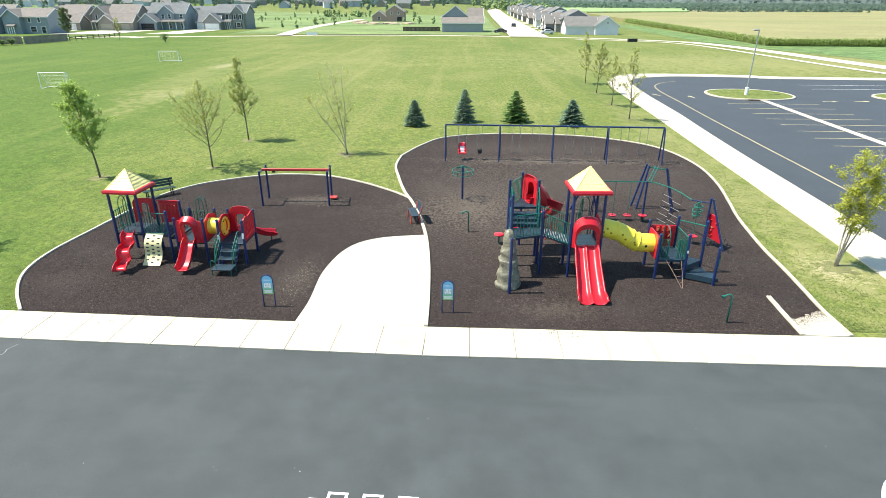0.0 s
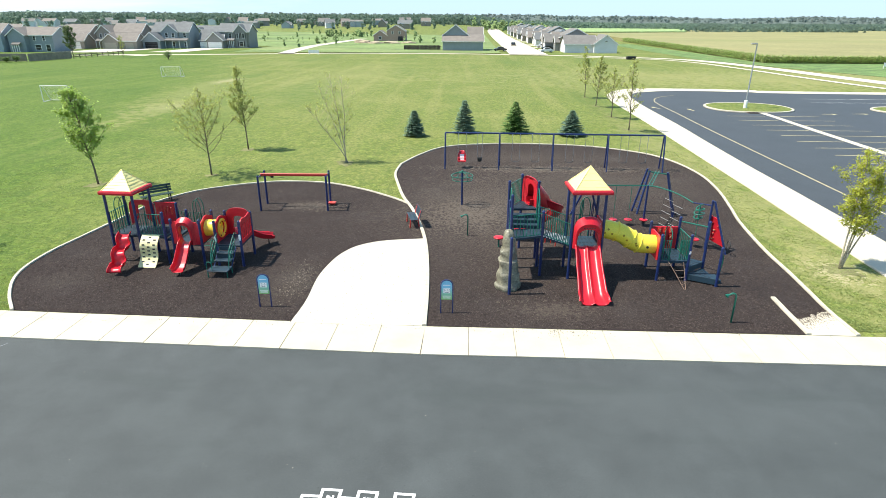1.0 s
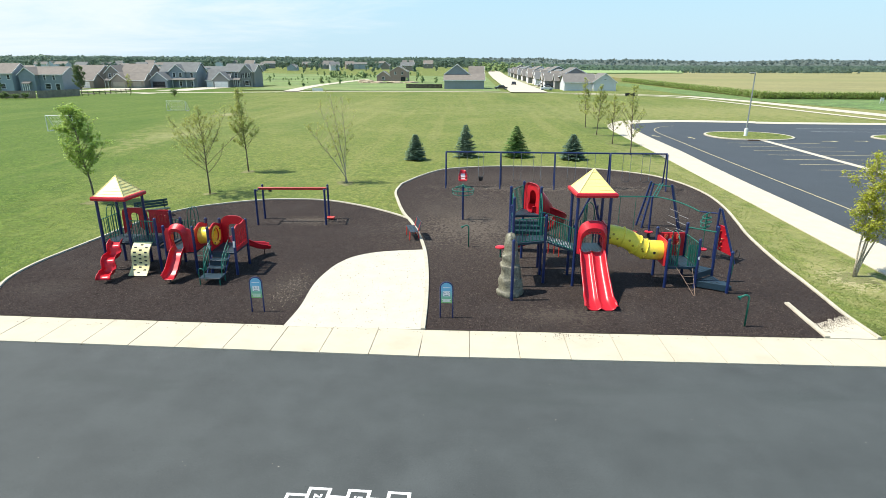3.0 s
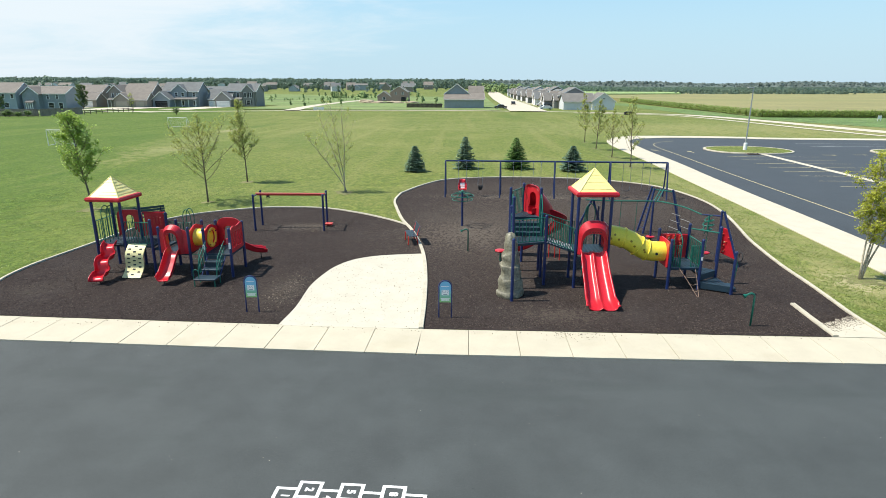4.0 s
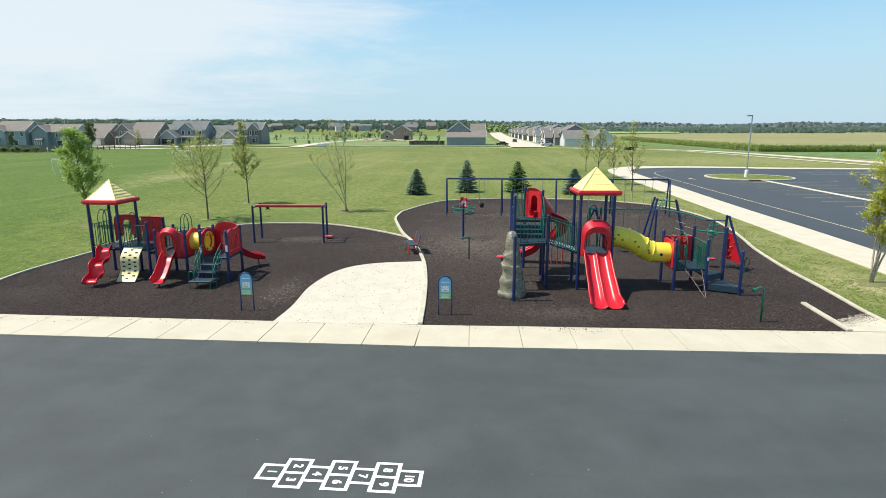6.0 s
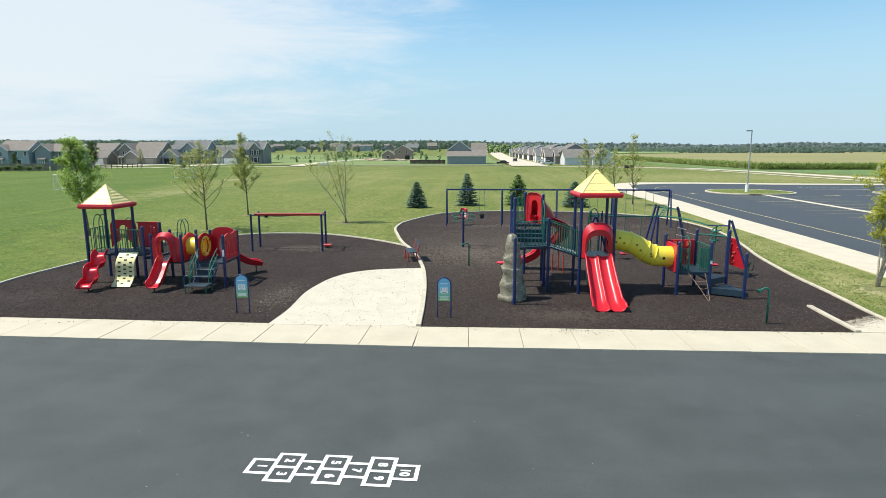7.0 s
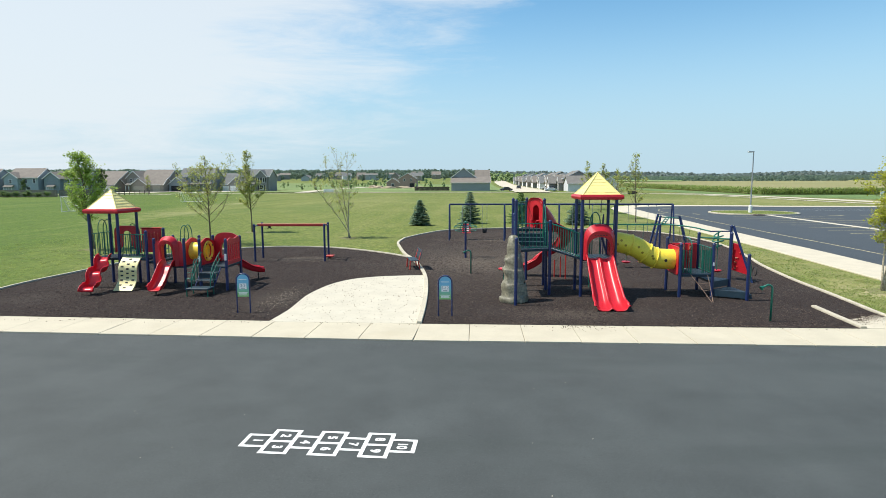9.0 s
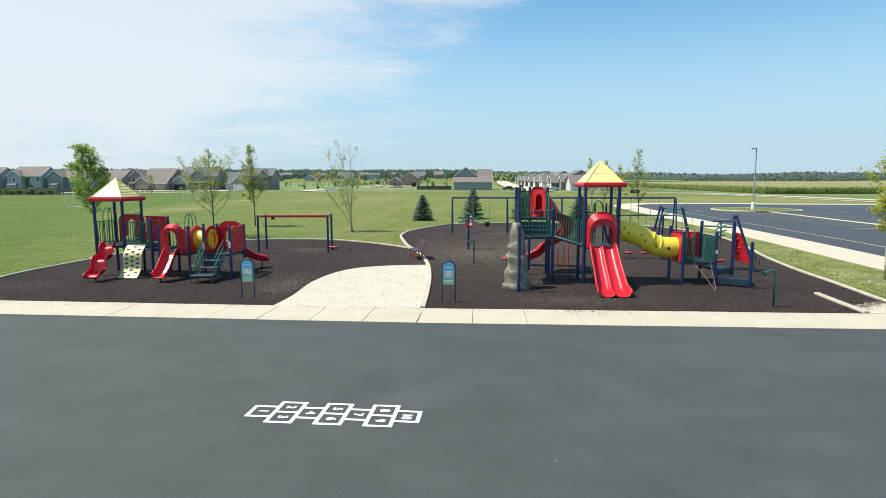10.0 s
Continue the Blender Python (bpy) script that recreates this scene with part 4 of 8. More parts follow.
house(-127.5, 222, 0, "tan", [(-4.5, 6.5, 1.5, 10, 5.6, 8.5, "x"), (-9.0, -3.6, -1.5, 6, 5.5, 8.0, "y"), (-3.6, 7.6, -5.0, 1.4, 2.9, 5.3, "x"), (-4.6, 1.2, -5.8, -1.8, 2.9, 5.1, "y")], [(-7.3, 4.4, 0.9, 1.4, -1.5), (-5.4, 4.4, 0.9, 1.4, -1.5), (-6.4, 1.4, 1.4, 1.7, -1.5), (4.0, 4.9, 1.0, 0.9, 1.5)], [(-1.7, 4.4, 2.2, -5.8, M_TANDOOR), (4.8, 3.0, 2.2, -5.0, M_TANDOOR)], "taupe house with two gables and tan garage doors", porch=(-9.0, -4.6, -1.5, 1.8, 2.5), tiles=M_SHINGLE_B)
# the dark door panel stands for the shaded inside of an open garage
house(-111, 226, 0, "blue", [two(14, 9, 5.9, 9.1), (-8.6, -2.0, -5.4, 1, 2.9, 5.6, "y"), (-3.0, 2.8, -0.9, 3, 5.9, 8.3, "y")], [(-1.3, 4.6, 1.1, 1.6, -0.9), (1.2, 4.6, 1.1, 1.6, -0.9), (5.2, 4.6, 1.1, 1.6, 0), (1.0, 1.4, 1.1, 1.8, -0.9), (5.2, 1.4, 1.1, 1.8, 0)], [(-5.3, 4.8, 2.3, -5.4, M_DARK)], "blue-grey two-storey house with a dark panel for the shade in its open garage", porch=(-1.6, 7.0, -0.9, 2.0, 2.7), tiles=M_SHINGLE_C)
grey_house = house(-89, 231, 0, "grey", [two(12, 9, 5.9, 8.6), (-12.5, -3.4, -2.5, 5, 2.9, 6.4, "x"), (-8.6, -2.4, -5.2, -1, 2.9, 5.6, "y"), (0.6, 5.2, -0.8, 3, 5.9, 8.3, "y")], [(-1.4, 4.4, 1.1, 1.8, 0), (1.8, 4.4, 0.9, 1.8, -0.8), (4.0, 4.4, 0.9, 1.8, -0.8), (3.0, 1.5, 1.6, 1.8, -0.8), (-0.4, 1.3, 1.0, 2.2, 0)], [(-10.7, 3.4, 2.2, -2.5, M_WHITE), (-5.5, 5.2, 2.2, -5.2, M_WHITE)], "dark grey two-storey house with white garage doors", porch=(-2.2, 0.6, -0.8, 1.2, 2.6), tiles=M_SHINGLE_C)
for px, pz in ((1.0, 4.4), (2.6, 4.4), (3.2, 4.4), (4.8, 4.4), (1.8, 1.5), (4.2, 1.5)):
    sh = bmesh.new()
    box(sh, (px, -0.84, pz), (0.34, 0.06, 1.8), None, 0.01)
    part("shutter", sh, M_DARK, grey_house)
house(-40, 318, 0, "brick", [(-1.5, 8, 0, 10, 5.0, 7.8, "y"), (-8.5, -1.5, 0, 8, 2.8, 5.2, "y")], [(1.5, 4.2, 0.9, 1.3, 0), (5.2, 4.2, 0.9, 1.3, 0), (-5, 1.6, 1.4, 1.4, 0)], [(5.6, 2.4, 2.4, 0, M_DARK)], "small pinkish brick house with two gables", tiles=M_SHINGLE_B)
house(-0.7, 219, 0, "blue", [(-7.2, 7.2, -3.0, 5, 3.2, 5.2, "x"), (-7.2, 1.8, 0.4, 9, 5.2, 8.6, "y"), (1.8, 7.0, 3, 9, 5.0, 7.8, "x")], [], [], "blue-grey house with a wide low front and a pale gable", tiles=M_SHINGLE_B)
house(42.5, 205, 0, "white", [(-8.5, 2.0, 2, 12, 2.8, 5.4, "x"), (1.0, 8.6, 0, 12, 2.9, 5.6, "y")], [(4.8, 3.8, 0.8, 0.5, 0)], [], "pale grey single-storey house with a white gable")
row_walls = ["grey", "tan", "white", "tan", "grey", "blue", "tan", "white", "grey", "tan", "tan", "pale", "grey", "tan", "white", "grey"]
for i, wname in enumerate(row_walls):
    yy = 226 + i * 17.5
    high = (7.4, 5.8, 6.6, 7.8)[i % 4]
    house(34.2 + (i % 2) * 1.0 + i * 0.12, yy, -90, wname, [(-7, 7, 0, 11, high - 2.8, high, "x"), (-6.6, -0.4, -4.5, 3, 2.8, 5.2, "y"), (0.8, 5.6, -1.6, 3, 3.0 + (i % 2), 5.0 + (i % 2), "y")], [(3.2, 1.5, 1.3, 1.4, -1.6)], [(-3.5, 4.6, 2.2, -4.5, M_WHITE)], "street-row house with a white garage door and gabled roof", tiles=(M_SHINGLE, M_SHINGLE_B, M_SHINGLE_C)[i % 3])
for i in range(32):
    w = rnd.uniform(8, 13)
    house(-430 + i * 12.5 + rnd.uniform(-4, 4), 590 + rnd.uniform(-50, 70), rnd.choice((0, 0, 20, 90)), rnd.choice(("grey", "tan", "tan", "pale", "white")), [(-w / 2, w / 2, -4, 4, 2.8 + rnd.uniform(0, 2.4), 5.6 + rnd.uniform(0, 2.2), "x"), (-w / 2 + 0.5, -w / 2 + 4.5, -5, 0, 2.7, 4.8, "y")], [], [], "small far-off house with a grey gabled roof", tiles=rnd.choice((M_SHINGLE, M_SHINGLE_B, M_SHINGLE_C)))
for i in range(15):
    w = rnd.uniform(9, 12.5)
    house(-345 + i * 16.5 + rnd.uniform(-3, 3), 270 + rnd.uniform(-8, 40), 0, ("white" if i in (9, 12) else rnd.choice(("grey", "tan", "blue", "brick"))), [(-w / 2, w / 2, 0, 10, rnd.uniform(4.4, 5.0), rnd.uniform(6.9, 7.9), "x"), (-w / 2 + 1, -w / 2 + 5.5, -1, 5, 4.6, 6.8, "y")], [(w / 4, 3.8, 1.1, 1.5, 0), (-w / 4, 3.8, 1.1, 1.5, -1)], [], "two-storey house in the second row with a gabled roof", tiles=rnd.choice((M_SHINGLE, M_SHINGLE_B, M_SHINGLE_C)))
# driveways
for dx, dy, dw, dl in ((-115.5, 206, 6.0, 28), (-96, 210, 11, 30), (-125, 203, 12, 24), (-142, 206, 6, 20)):
    sheet("driveway", [(dx - dw / 2 - 3, dy - dl / 2), (dx + dw / 2 - 3, dy - dl / 2), (dx + dw / 2, dy + dl / 2), (dx - dw / 2, dy + dl / 2)], M_CONCRETE, 0.07, "pale concrete driveway before a garage", category="driveway")

# bare stony patches at the far end of the lawn
for px, py, pr in ((-152, 158, 2.6), (-104, 180, 3.2), (-97, 176, 2.2)):
    patch = [(px + pr * 1.6 * (0.8 + 0.6 * noise.noise(Vector((2 * math.cos(a), 2 * math.sin(a), px)))) * math.cos(a), py + pr * (0.8 + 0.6 * noise.noise(Vector((2 * math.cos(a), 2 * math.sin(a), px)))) * math.sin(a)) for a in [2 * math.pi * i / 40 for i in range(40)]]
    sheet("bare_patch", patch, M_CONCRETE, 0.03, "pale stony bare patch in the lawn", category="bare ground")
# board fence and shrubs at the near houses
def board_run(name, a, b, tall, label, mat, pitch=0.48):
    """A fence of upright boards on two rails between two places."""
    a, b = Vector(a), Vector(b)
    f = thing(name, a.x, a.y, ground_z(a.y, a.x), math.degrees(math.atan2(b.y - a.y, b.x - a.x)), label, "fence")
    ln = (b - a).length
    for z in (tall * 0.25, tall * 0.8):
        part("rail", box(bmesh.new(), (ln / 2, 0.05, z), (ln, 0.05, 0.1)), mat, f)
    for i in range(int(ln / pitch)):
        part("board", box(bmesh.new(), (pitch * (i + 0.5), 0, tall / 2 + 0.03 * (i % 3)), (pitch - 0.03, 0.04, tall), None, 0.01), mat, f)
    return f


def rail_run(name, a, b, label, mat):
    """A low ranch fence: posts and two rails."""
    a, b = Vector(a), Vector(b)
    f = thing(name, a.x, a.y, ground_z(a.y, a.x), math.degrees(math.atan2(b.y - a.y, b.x - a.x)), label, "fence")
    ln = (b - a).length
    n = int(ln / 2.4)
    for i in range(n + 1):
        part("post", box(bmesh.new(), (ln * i / n, 0, 0.6), (0.16, 0.16, 1.25), None, 0.02), mat, f)
    for z in (0.5, 0.95):
        part("rail", box(bmesh.new(), (ln / 2, -0.1, z), (ln, 0.06, 0.14), None, 0.01), mat, f)


M_DARKFENCE = material("dark_stained_fence_wood", (0.075, 0.06, 0.048), 0.9, vary=0.2, scale=1.0, fine=12, bump=0.2)
board_run("board_fence", (-128, 144.8), (-108.6, 145.7), 1.85, "weathered grey-brown board fence facing the lawn", M_WOODFENCE)
board_run("board_fence", (-108.5, 145.75), (-105.7, 158.5), 1.85, "weathered grey-brown board fence along a back yard", M_WOODFENCE)
rail_run("ranch_fence", (-105.6, 158.9), (-104.5, 181), "dark low ranch fence beside the path", M_DARKFENCE)
board_run("board_fence", (-22.4, 221.5), (-8.6, 221.8), 1.6, "dark brown low fence beside a yard", M_DARKFENCE)


def soil_heap(x, y, w, h, seed):
    """A low uneven heap of dug soil."""
    bm = bmesh.new()
    bmesh.ops.create_icosphere(bm, subdivisions=3, radius=1.0)
    for v in bm.verts:
        k = 1 + 0.45 * noise.noise(v.co * 1.8 + Vector((seed, 0, 0)))
        v.co = Vector((v.co.x * w / 2 * k, v.co.y * w / 3 * k, max(-0.1, v.co.z) * h * k))
    hp = thing("soil_heap", x, y, ground_z(y, x) + 0.12, 0, "pale tan heap of dug soil on open ground", "soil heap", "soil heaps")
    part("earth", bm, M_DUGSOIL, hp, smooth=True)


M_DUGSOIL = material("dug_tan_soil", (0.36, 0.29, 0.20), 0.95, vary=0.15, scale=0.6, fine=5, bump=0.4, depth=0.05)
for i, (hx, hy, hw, hh) in enumerate(((-47, 284, 6, 1.3), (-42, 281, 7, 0.9), (-35, 283, 8, 1.0), (-27, 285, 7, 0.8), (-51, 290, 5, 1.5))):
    soil_heap(hx, hy, hw, hh, 3.7 * i)


# ---- trees ----
def along(profile, t):
    """The value at t of a line of (place, value) pairs."""
    for (a, va), (b, vb) in zip(profile, profile[1:]):
        if t <= b:
            return va + (vb - va) * (t - a) / (b - a)
    return profile[-1][1]


def tree(x, y, tops, start, profile, leaf_mat, bark, leaves, leaf_size, label, seed, limbs=30, kind_name="tree", radius=0.055, bare=0.0, bow=0.22, steep=1.15):
    """A young tree: a tapered stem to each of its tops, limbs as long as the crown's profile, twigs, and many small leaves."""
    r = random.Random(seed)
    root = thing(kind_name, x, y, ground_z(y, x), 0, label, "tree", "young trees")
    wood, vs, fs, sites = bmesh.new(), [], [], []
    for s, top in enumerate(tops):
        top = Vector(top)
        stem = []
        for i in range(11):
            t = i / 10
            wob = Vector((noise.noise(Vector((t * 3, seed, s))), noise.noise(Vector((seed, t * 3, s + 5))), 0)) * bow * t
            stem.append(Vector((top.x * t ** 1.2, top.y * t ** 1.2, top.z * t)) + wob + Vector((0.05 * s, 0.03 * s, 0)))
        stem[0].z = -0.05
        thick = radius / (1 + 0.2 * (len(tops) - 1))
        sweep(wood, stem, [thick * (1 - 0.9 * (i / 10) ** 0.8) + 0.004 for i in range(11)], 7)
        count = limbs // len(tops)
        for k in range(count):
            rel = (k + r.uniform(0.0, 0.9)) / count
            t = min(0.97, (start + (top.z - start) * (0.78 * rel + 0.16 * rel * rel)) / top.z)
            i = min(int(t * 10), 9)
            base = stem[i].lerp(stem[i + 1], t * 10 - i)
            az = k * 2.4 + seed + r.uniform(-0.4, 0.4)
            reach = along(profile, rel) * r.uniform(0.72, 1.12)
            up = steep + 0.7 * rel + r.uniform(-0.12, 0.12)
            d = Vector((math.cos(az), math.sin(az), up * 0.75)).normalized()
            stride = 0.215 * reach / math.hypot(d.x, d.y) ** 0.75
            pts = [base]
            for j in range(5):
                d = (d + Vector((r.uniform(-0.14, 0.14), r.uniform(-0.14, 0.14), 0.07))).normalized()
                pts.append(pts[-1] + d * stride)
            rb = max(0.009, thick * 0.40 * (1 - 0.65 * t))
            sweep(wood, pts, [rb, rb * 0.82, rb * 0.64, rb * 0.48, rb * 0.34, rb * 0.2], 5)
            full = 1.0 if r.random() > bare else 0.12
            for q in range(max(3, int(3 + 5 * reach))):
                f = r.uniform(0.25, 1.0) * 5
                j = min(int(f), 4)
                foot = pts[j].lerp(pts[j + 1], f - j)
                dd = (d * 0.6 + Vector((r.uniform(-1, 1), r.uniform(-1, 1), r.uniform(-0.35, 0.8)))).normalized()
                ln = r.uniform(0.12, 0.42) * (0.5 + 0.5 * reach)
                mid = foot + dd * ln * 0.5
                tip = mid + (dd + Vector((0, 0, 0.25))).normalized() * ln * 0.5
                sweep(wood, [foot, mid, tip], [rb * 0.30 + 0.001, rb * 0.24 + 0.001, 0.002], 4)
                sites += [(p, full) for p in (mid, tip, tip, foot.lerp(mid, 0.6))]
        sites += [(stem[-1], 1.0), (stem[-1].lerp(stem[-2], 0.5), 1.0)]
    weights = [w for _, w in sites]
    for p, _ in r.choices(sites, weights, k=leaves // 5):
        for _ in range(5):
            q = p + Vector((r.gauss(0, 0.075), r.gauss(0, 0.075), r.gauss(0, 0.07)))
            leaf_quad(vs, fs, q, leaf_size * r.uniform(0.6, 1.35), leaf_size * 0.62, r.uniform(0, 6.283), r.uniform(-1.1, 0.6), r.uniform(-0.9, 0.9))
    part("trunk", wood, bark, root, smooth=True)
    raw("crown", vs, fs, leaf_mat, root)
    return root


def spruce(x, y, height, width, mat, label, seed):
    r = random.Random(seed)
    root = thing("spruce_tree", x, y, ground_z(y), 0, label, "spruce tree", "four young spruces")
    wood = bmesh.new()
    sweep(wood, [(0, 0, -0.05), (0.02, 0, height * 0.5), (0, 0.01, height)], [0.06, 0.035, 0.008], 7)
    vs, fs = [], []
    levels = 17
    for k in range(levels):
        t = k / (levels - 1)
        z = 0.12 + (height - 0.25) * t
        reach = width / 2 * (1 - t) ** 0.85 + 0.06
        count = int(15 - 8 * t)
        for b in range(count):
            az = b * 6.283 / count + k * 1.3 + r.uniform(-0.2, 0.2)
            ln = reach * r.uniform(0.78, 1.12)
            droop = r.uniform(-0.12, 0.12) + 0.45 * t
            sweep(wood, [(0, 0, z), (math.cos(az) * ln * 0.9, math.sin(az) * ln * 0.9, z + droop * ln * 0.9)], [0.012, 0.004], 3)
            n = max(4, int(ln / 0.055))
            for i in range(n):
                f = (i + 0.6) / n
                p = Vector((math.cos(az) * ln * f, math.sin(az) * ln * f, z + droop * ln * f))
                for side in (-1, 1):
                    leaf_quad(vs, fs, p, 0.20 * (1.25 - 0.6 * f) + 0.05, 0.09, az + side * r.uniform(0.5, 1.0), r.uniform(-0.25, 0.35), r.uniform(-0.6, 0.6))
                leaf_quad(vs, fs, p, 0.17, 0.08, az + r.uniform(-0.3, 0.3), r.uniform(0.0, 0.6), r.uniform(-0.6, 0.6))
    for i in range(8):
        leaf_quad(vs, fs, (0, 0, height - 0.25), 0.25, 0.05, i * 0.8, 1.1)
    part("trunk", wood, M_BARK, root)
    raw("crown", vs, fs, mat, root)
    return root


tree(-21.95, 33.9, [(-0.25, -0.5, 5.9)], 1.55, [(0, 0.8), (0.12, 1.6), (0.3, 1.15), (0.45, 1.45), (0.6, 0.85), (0.75, 0.9), (0.9, 0.4), (1, 0.12)], M_LEAF, M_BARK, 7200, 0.13, "slim young shade tree with a full green crown on the lawn", 3, limbs=40, radius=0.07, bow=0.3)
tree(-15.75, 36.5, [(0.05, -0.3, 5.7)], 1.35, [(0, 1.8), (0.12, 2.5), (0.32, 2.2), (0.55, 1.35), (0.8, 0.45), (1, 0.10)], M_LEAF_OLIVE, M_BARK, 3600, 0.105, "young tree with a wide sparse olive crown on the lawn", 7, limbs=36, radius=0.06, bare=0.3)
tree(-16.05, 44.3, [(-0.1, -0.3, 6.45)], 1.6, [(0, 1.15), (0.15, 1.35), (0.45, 1.0), (0.75, 0.55), (1, 0.12)], M_LEAF_OLIVE, M_BARK, 4600, 0.11, "young tree with a narrow olive crown on the lawn", 11, limbs=40, radius=0.06, bare=0.35)
tree(-7.45, 40.4, [(0.15, -0.2, 6.1), (-0.85, 0.1, 6.2), (-1.7, -0.1, 5.4), (-2.7, -0.3, 3.9)], 1.5, [(0, 0.4), (0.3, 0.95), (0.7, 0.95), (1, 0.4)], M_LEAF_OLIVE, M_BIRCH, 2300, 0.09, "thin bare multi-stemmed young tree on the lawn", 14, limbs=72, radius=0.06, bare=0.5, steep=0.9)
tree(-23.9, 22.3, [(0.1, 0.1, 6.0)], 1.8, [(0, 1.0), (0.3, 1.5), (0.7, 1.0), (1, 0.2)], M_LEAF, M_BARK, 5000, 0.125, "young green shade tree beside the small mulch bed", 17, limbs=34, radius=0.07)
for i, (tx, ty, th) in enumerate(((17.3, 80.6, 6.6), (16.95, 71.6, 5.8), (16.8, 62.8, 4.9), (16.65, 54.9, 6.5))):
    tree(tx, ty, [((-0.35, 0.25, -0.1, -0.3)[i], 0.0, th)], 1.3, [(0, 1.1), (0.2, 1.6), (0.5, 1.15), (0.75, 0.6), (1, 0.2)], M_LEAF_OLIVE, M_BARK, (1900, 1900, 1100, 1200)[i], 0.15, "thin young tree with sparse olive leaves by the lot pavement", 23 + i, limbs=30, radius=0.06, bare=(0.3, 0.25, 0.45, 0.5)[i], bow=0.5)
tree(17.4, 22.8, [(-0.1, 0.0, 5.0), (0.75, 0.3, 4.85), (1.5, -0.3, 4.6), (0.3, -0.4, 4.2)], 1.5, [(0, 0.5), (0.3, 0.8), (0.7, 0.75), (1, 0.3)], M_LEAF_Y, M_BIRCH, 7500, 0.10, "multi-stemmed young birch with yellow-green leaves", 31, limbs=64, kind_name="birch_tree", radius=0.07, bare=0.12, steep=0.8)
spruce(-3.3, 50.4, 2.27, 1.87, M_SPRUCE_B, "small blue spruce on the lawn", 41)
spruce(1.1, 52.3, 2.91, 2.06, M_SPRUCE_B, "taller blue spruce with open tiers on the lawn", 42)
spruce(5.7, 52.5, 2.81, 2.39, M_SPRUCE, "broad dark green spruce on the lawn", 43)
spruce(10.6, 51.3, 2.27, 2.25, M_SPRUCE_B, "squat blue-green spruce on the lawn", 44)
tree(-96, 166, [(0, 0, 5.8)], 1.5, [(0, 0.7), (0.3, 1.2), (0.7, 0.8), (1, 0.2)], M_LEAF_OLIVE, M_BARK, 900, 0.2, "young sapling at the far end of the lawn", 51, limbs=18)
tree(-118.5, 178, [(0, 0, 8.2)], 0.9, [(0, 1.5), (0.3, 2.3), (0.7, 1.6), (1, 0.4)], M_FAR_LEAF, M_BARK, 6500, 0.28, "leafy dark green tree beside the far houses", 52, limbs=40, radius=0.1)
tree(-134, 165, [(0, 0, 4.6)], 0.5, [(0, 1.0), (0.4, 1.2), (1, 0.3)], M_FAR_LEAF, M_BARK, 2600, 0.22, "small dark green tree behind the board fence", 53, limbs=24)


def shrub(x, y, h, w, label, seed):
    r = random.Random(seed)
    root = thing("shrub", x, y, ground_z(y), 0, label, "shrub", "far shrubs")
    wood, vs, fs = bmesh.new(), [], []
    for i in range(9):
        a, k = r.uniform(0, 6.283), r.uniform(0.3, 1)
        tip = Vector((math.cos(a) * w / 2 * k, math.sin(a) * w / 2 * k, h * (1.15 - 0.5 * k)))
        sweep(wood, [(0, 0, -0.03), tip * 0.5 + Vector((0, 0, 0.1 * h)), tip], [0.03, 0.02, 0.008], 4)
        for j in range(45):
            p = tip * r.uniform(0.4, 1.05) + Vector((r.gauss(0, 0.1 * w), r.gauss(0, 0.1 * w), r.gauss(0, 0.08 * h)))
            leaf_quad(vs, fs, (p.x, p.y, max(0.02, p.z)), 0.3, 0.22, r.uniform(0, 6.283), r.uniform(-0.6, 0.8), r.uniform(-0.8, 0.8))
    part("branches", wood, M_BARK, root)
    raw("foliage", vs, fs, M_FAR_LEAF, root)


shrub(-79, 158, 2.2, 2.6, "round green shrub at the far end of the lawn", 61)
for i in range(12):
    shrub(-131 + i * 1.95, 141.6 + (i % 3) * 0.6, 1.3 + 0.4 * (i % 2), 2.0, "low green shrub along the far fence", 70 + i)

# bare soil rings under the young trees
for sx, sy, sr in ((-21.95, 33.8, 0.7), (-15.75, 36.45, 0.4), (-16.05, 44.2, 0.6), (-7.45, 40.2, 0.8), (17.3, 80.6, 0.6), (16.95, 71.6, 0.6), (16.8, 62.8, 0.6), (16.65, 54.9, 0.7), (17.4, 22.6, 0.75)):
    ring = [(sx + sr * (0.85 + 0.7 * noise.noise(Vector((2.2 * math.cos(a), 2.2 * math.sin(a), sx)))) * math.cos(a), sy + sr * (0.85 + 0.7 * noise.noise(Vector((2.2 * math.cos(a), 2.2 * math.sin(a), sx)))) * math.sin(a)) for a in [2 * math.pi * i / 56 for i in range(56)]]
    sheet("soil_ring", ring, M_SOIL, 0.012, "bare brown soil round a tree trunk", category="soil")


# ---- lamp, goals, far signs ----
lamp = thing("street_lamp", 34.7, 71.4, ground_z(71.4, 34.7) + 0.2, 0, "tall grey parking lot lamp on a concrete base", "street lamp")
part("base", sweep(bmesh.new(), [(0, 0, -0.2), (0, 0, 0.75), (0, 0, 0.8)], [0.21, 0.21, 0.17], 14), M_WHITE, lamp, "white painted concrete base")
part("pole", sweep(bmesh.new(), [(0, 0, 0.8), (0, 0, 7.2)], [0.085, 0.06], 10), M_STEEL, lamp)
head = part("lamp_head", box(bmesh.new(), (-0.32, 0, 7.2), (0.7, 0.34, 0.13), None, 0.04), M_STEEL, lamp)
part("lens", box(bmesh.new(), (-0.38, 0, 7.12), (0.4, 0.26, 0.03), None, 0.01), M_GLASS, head)


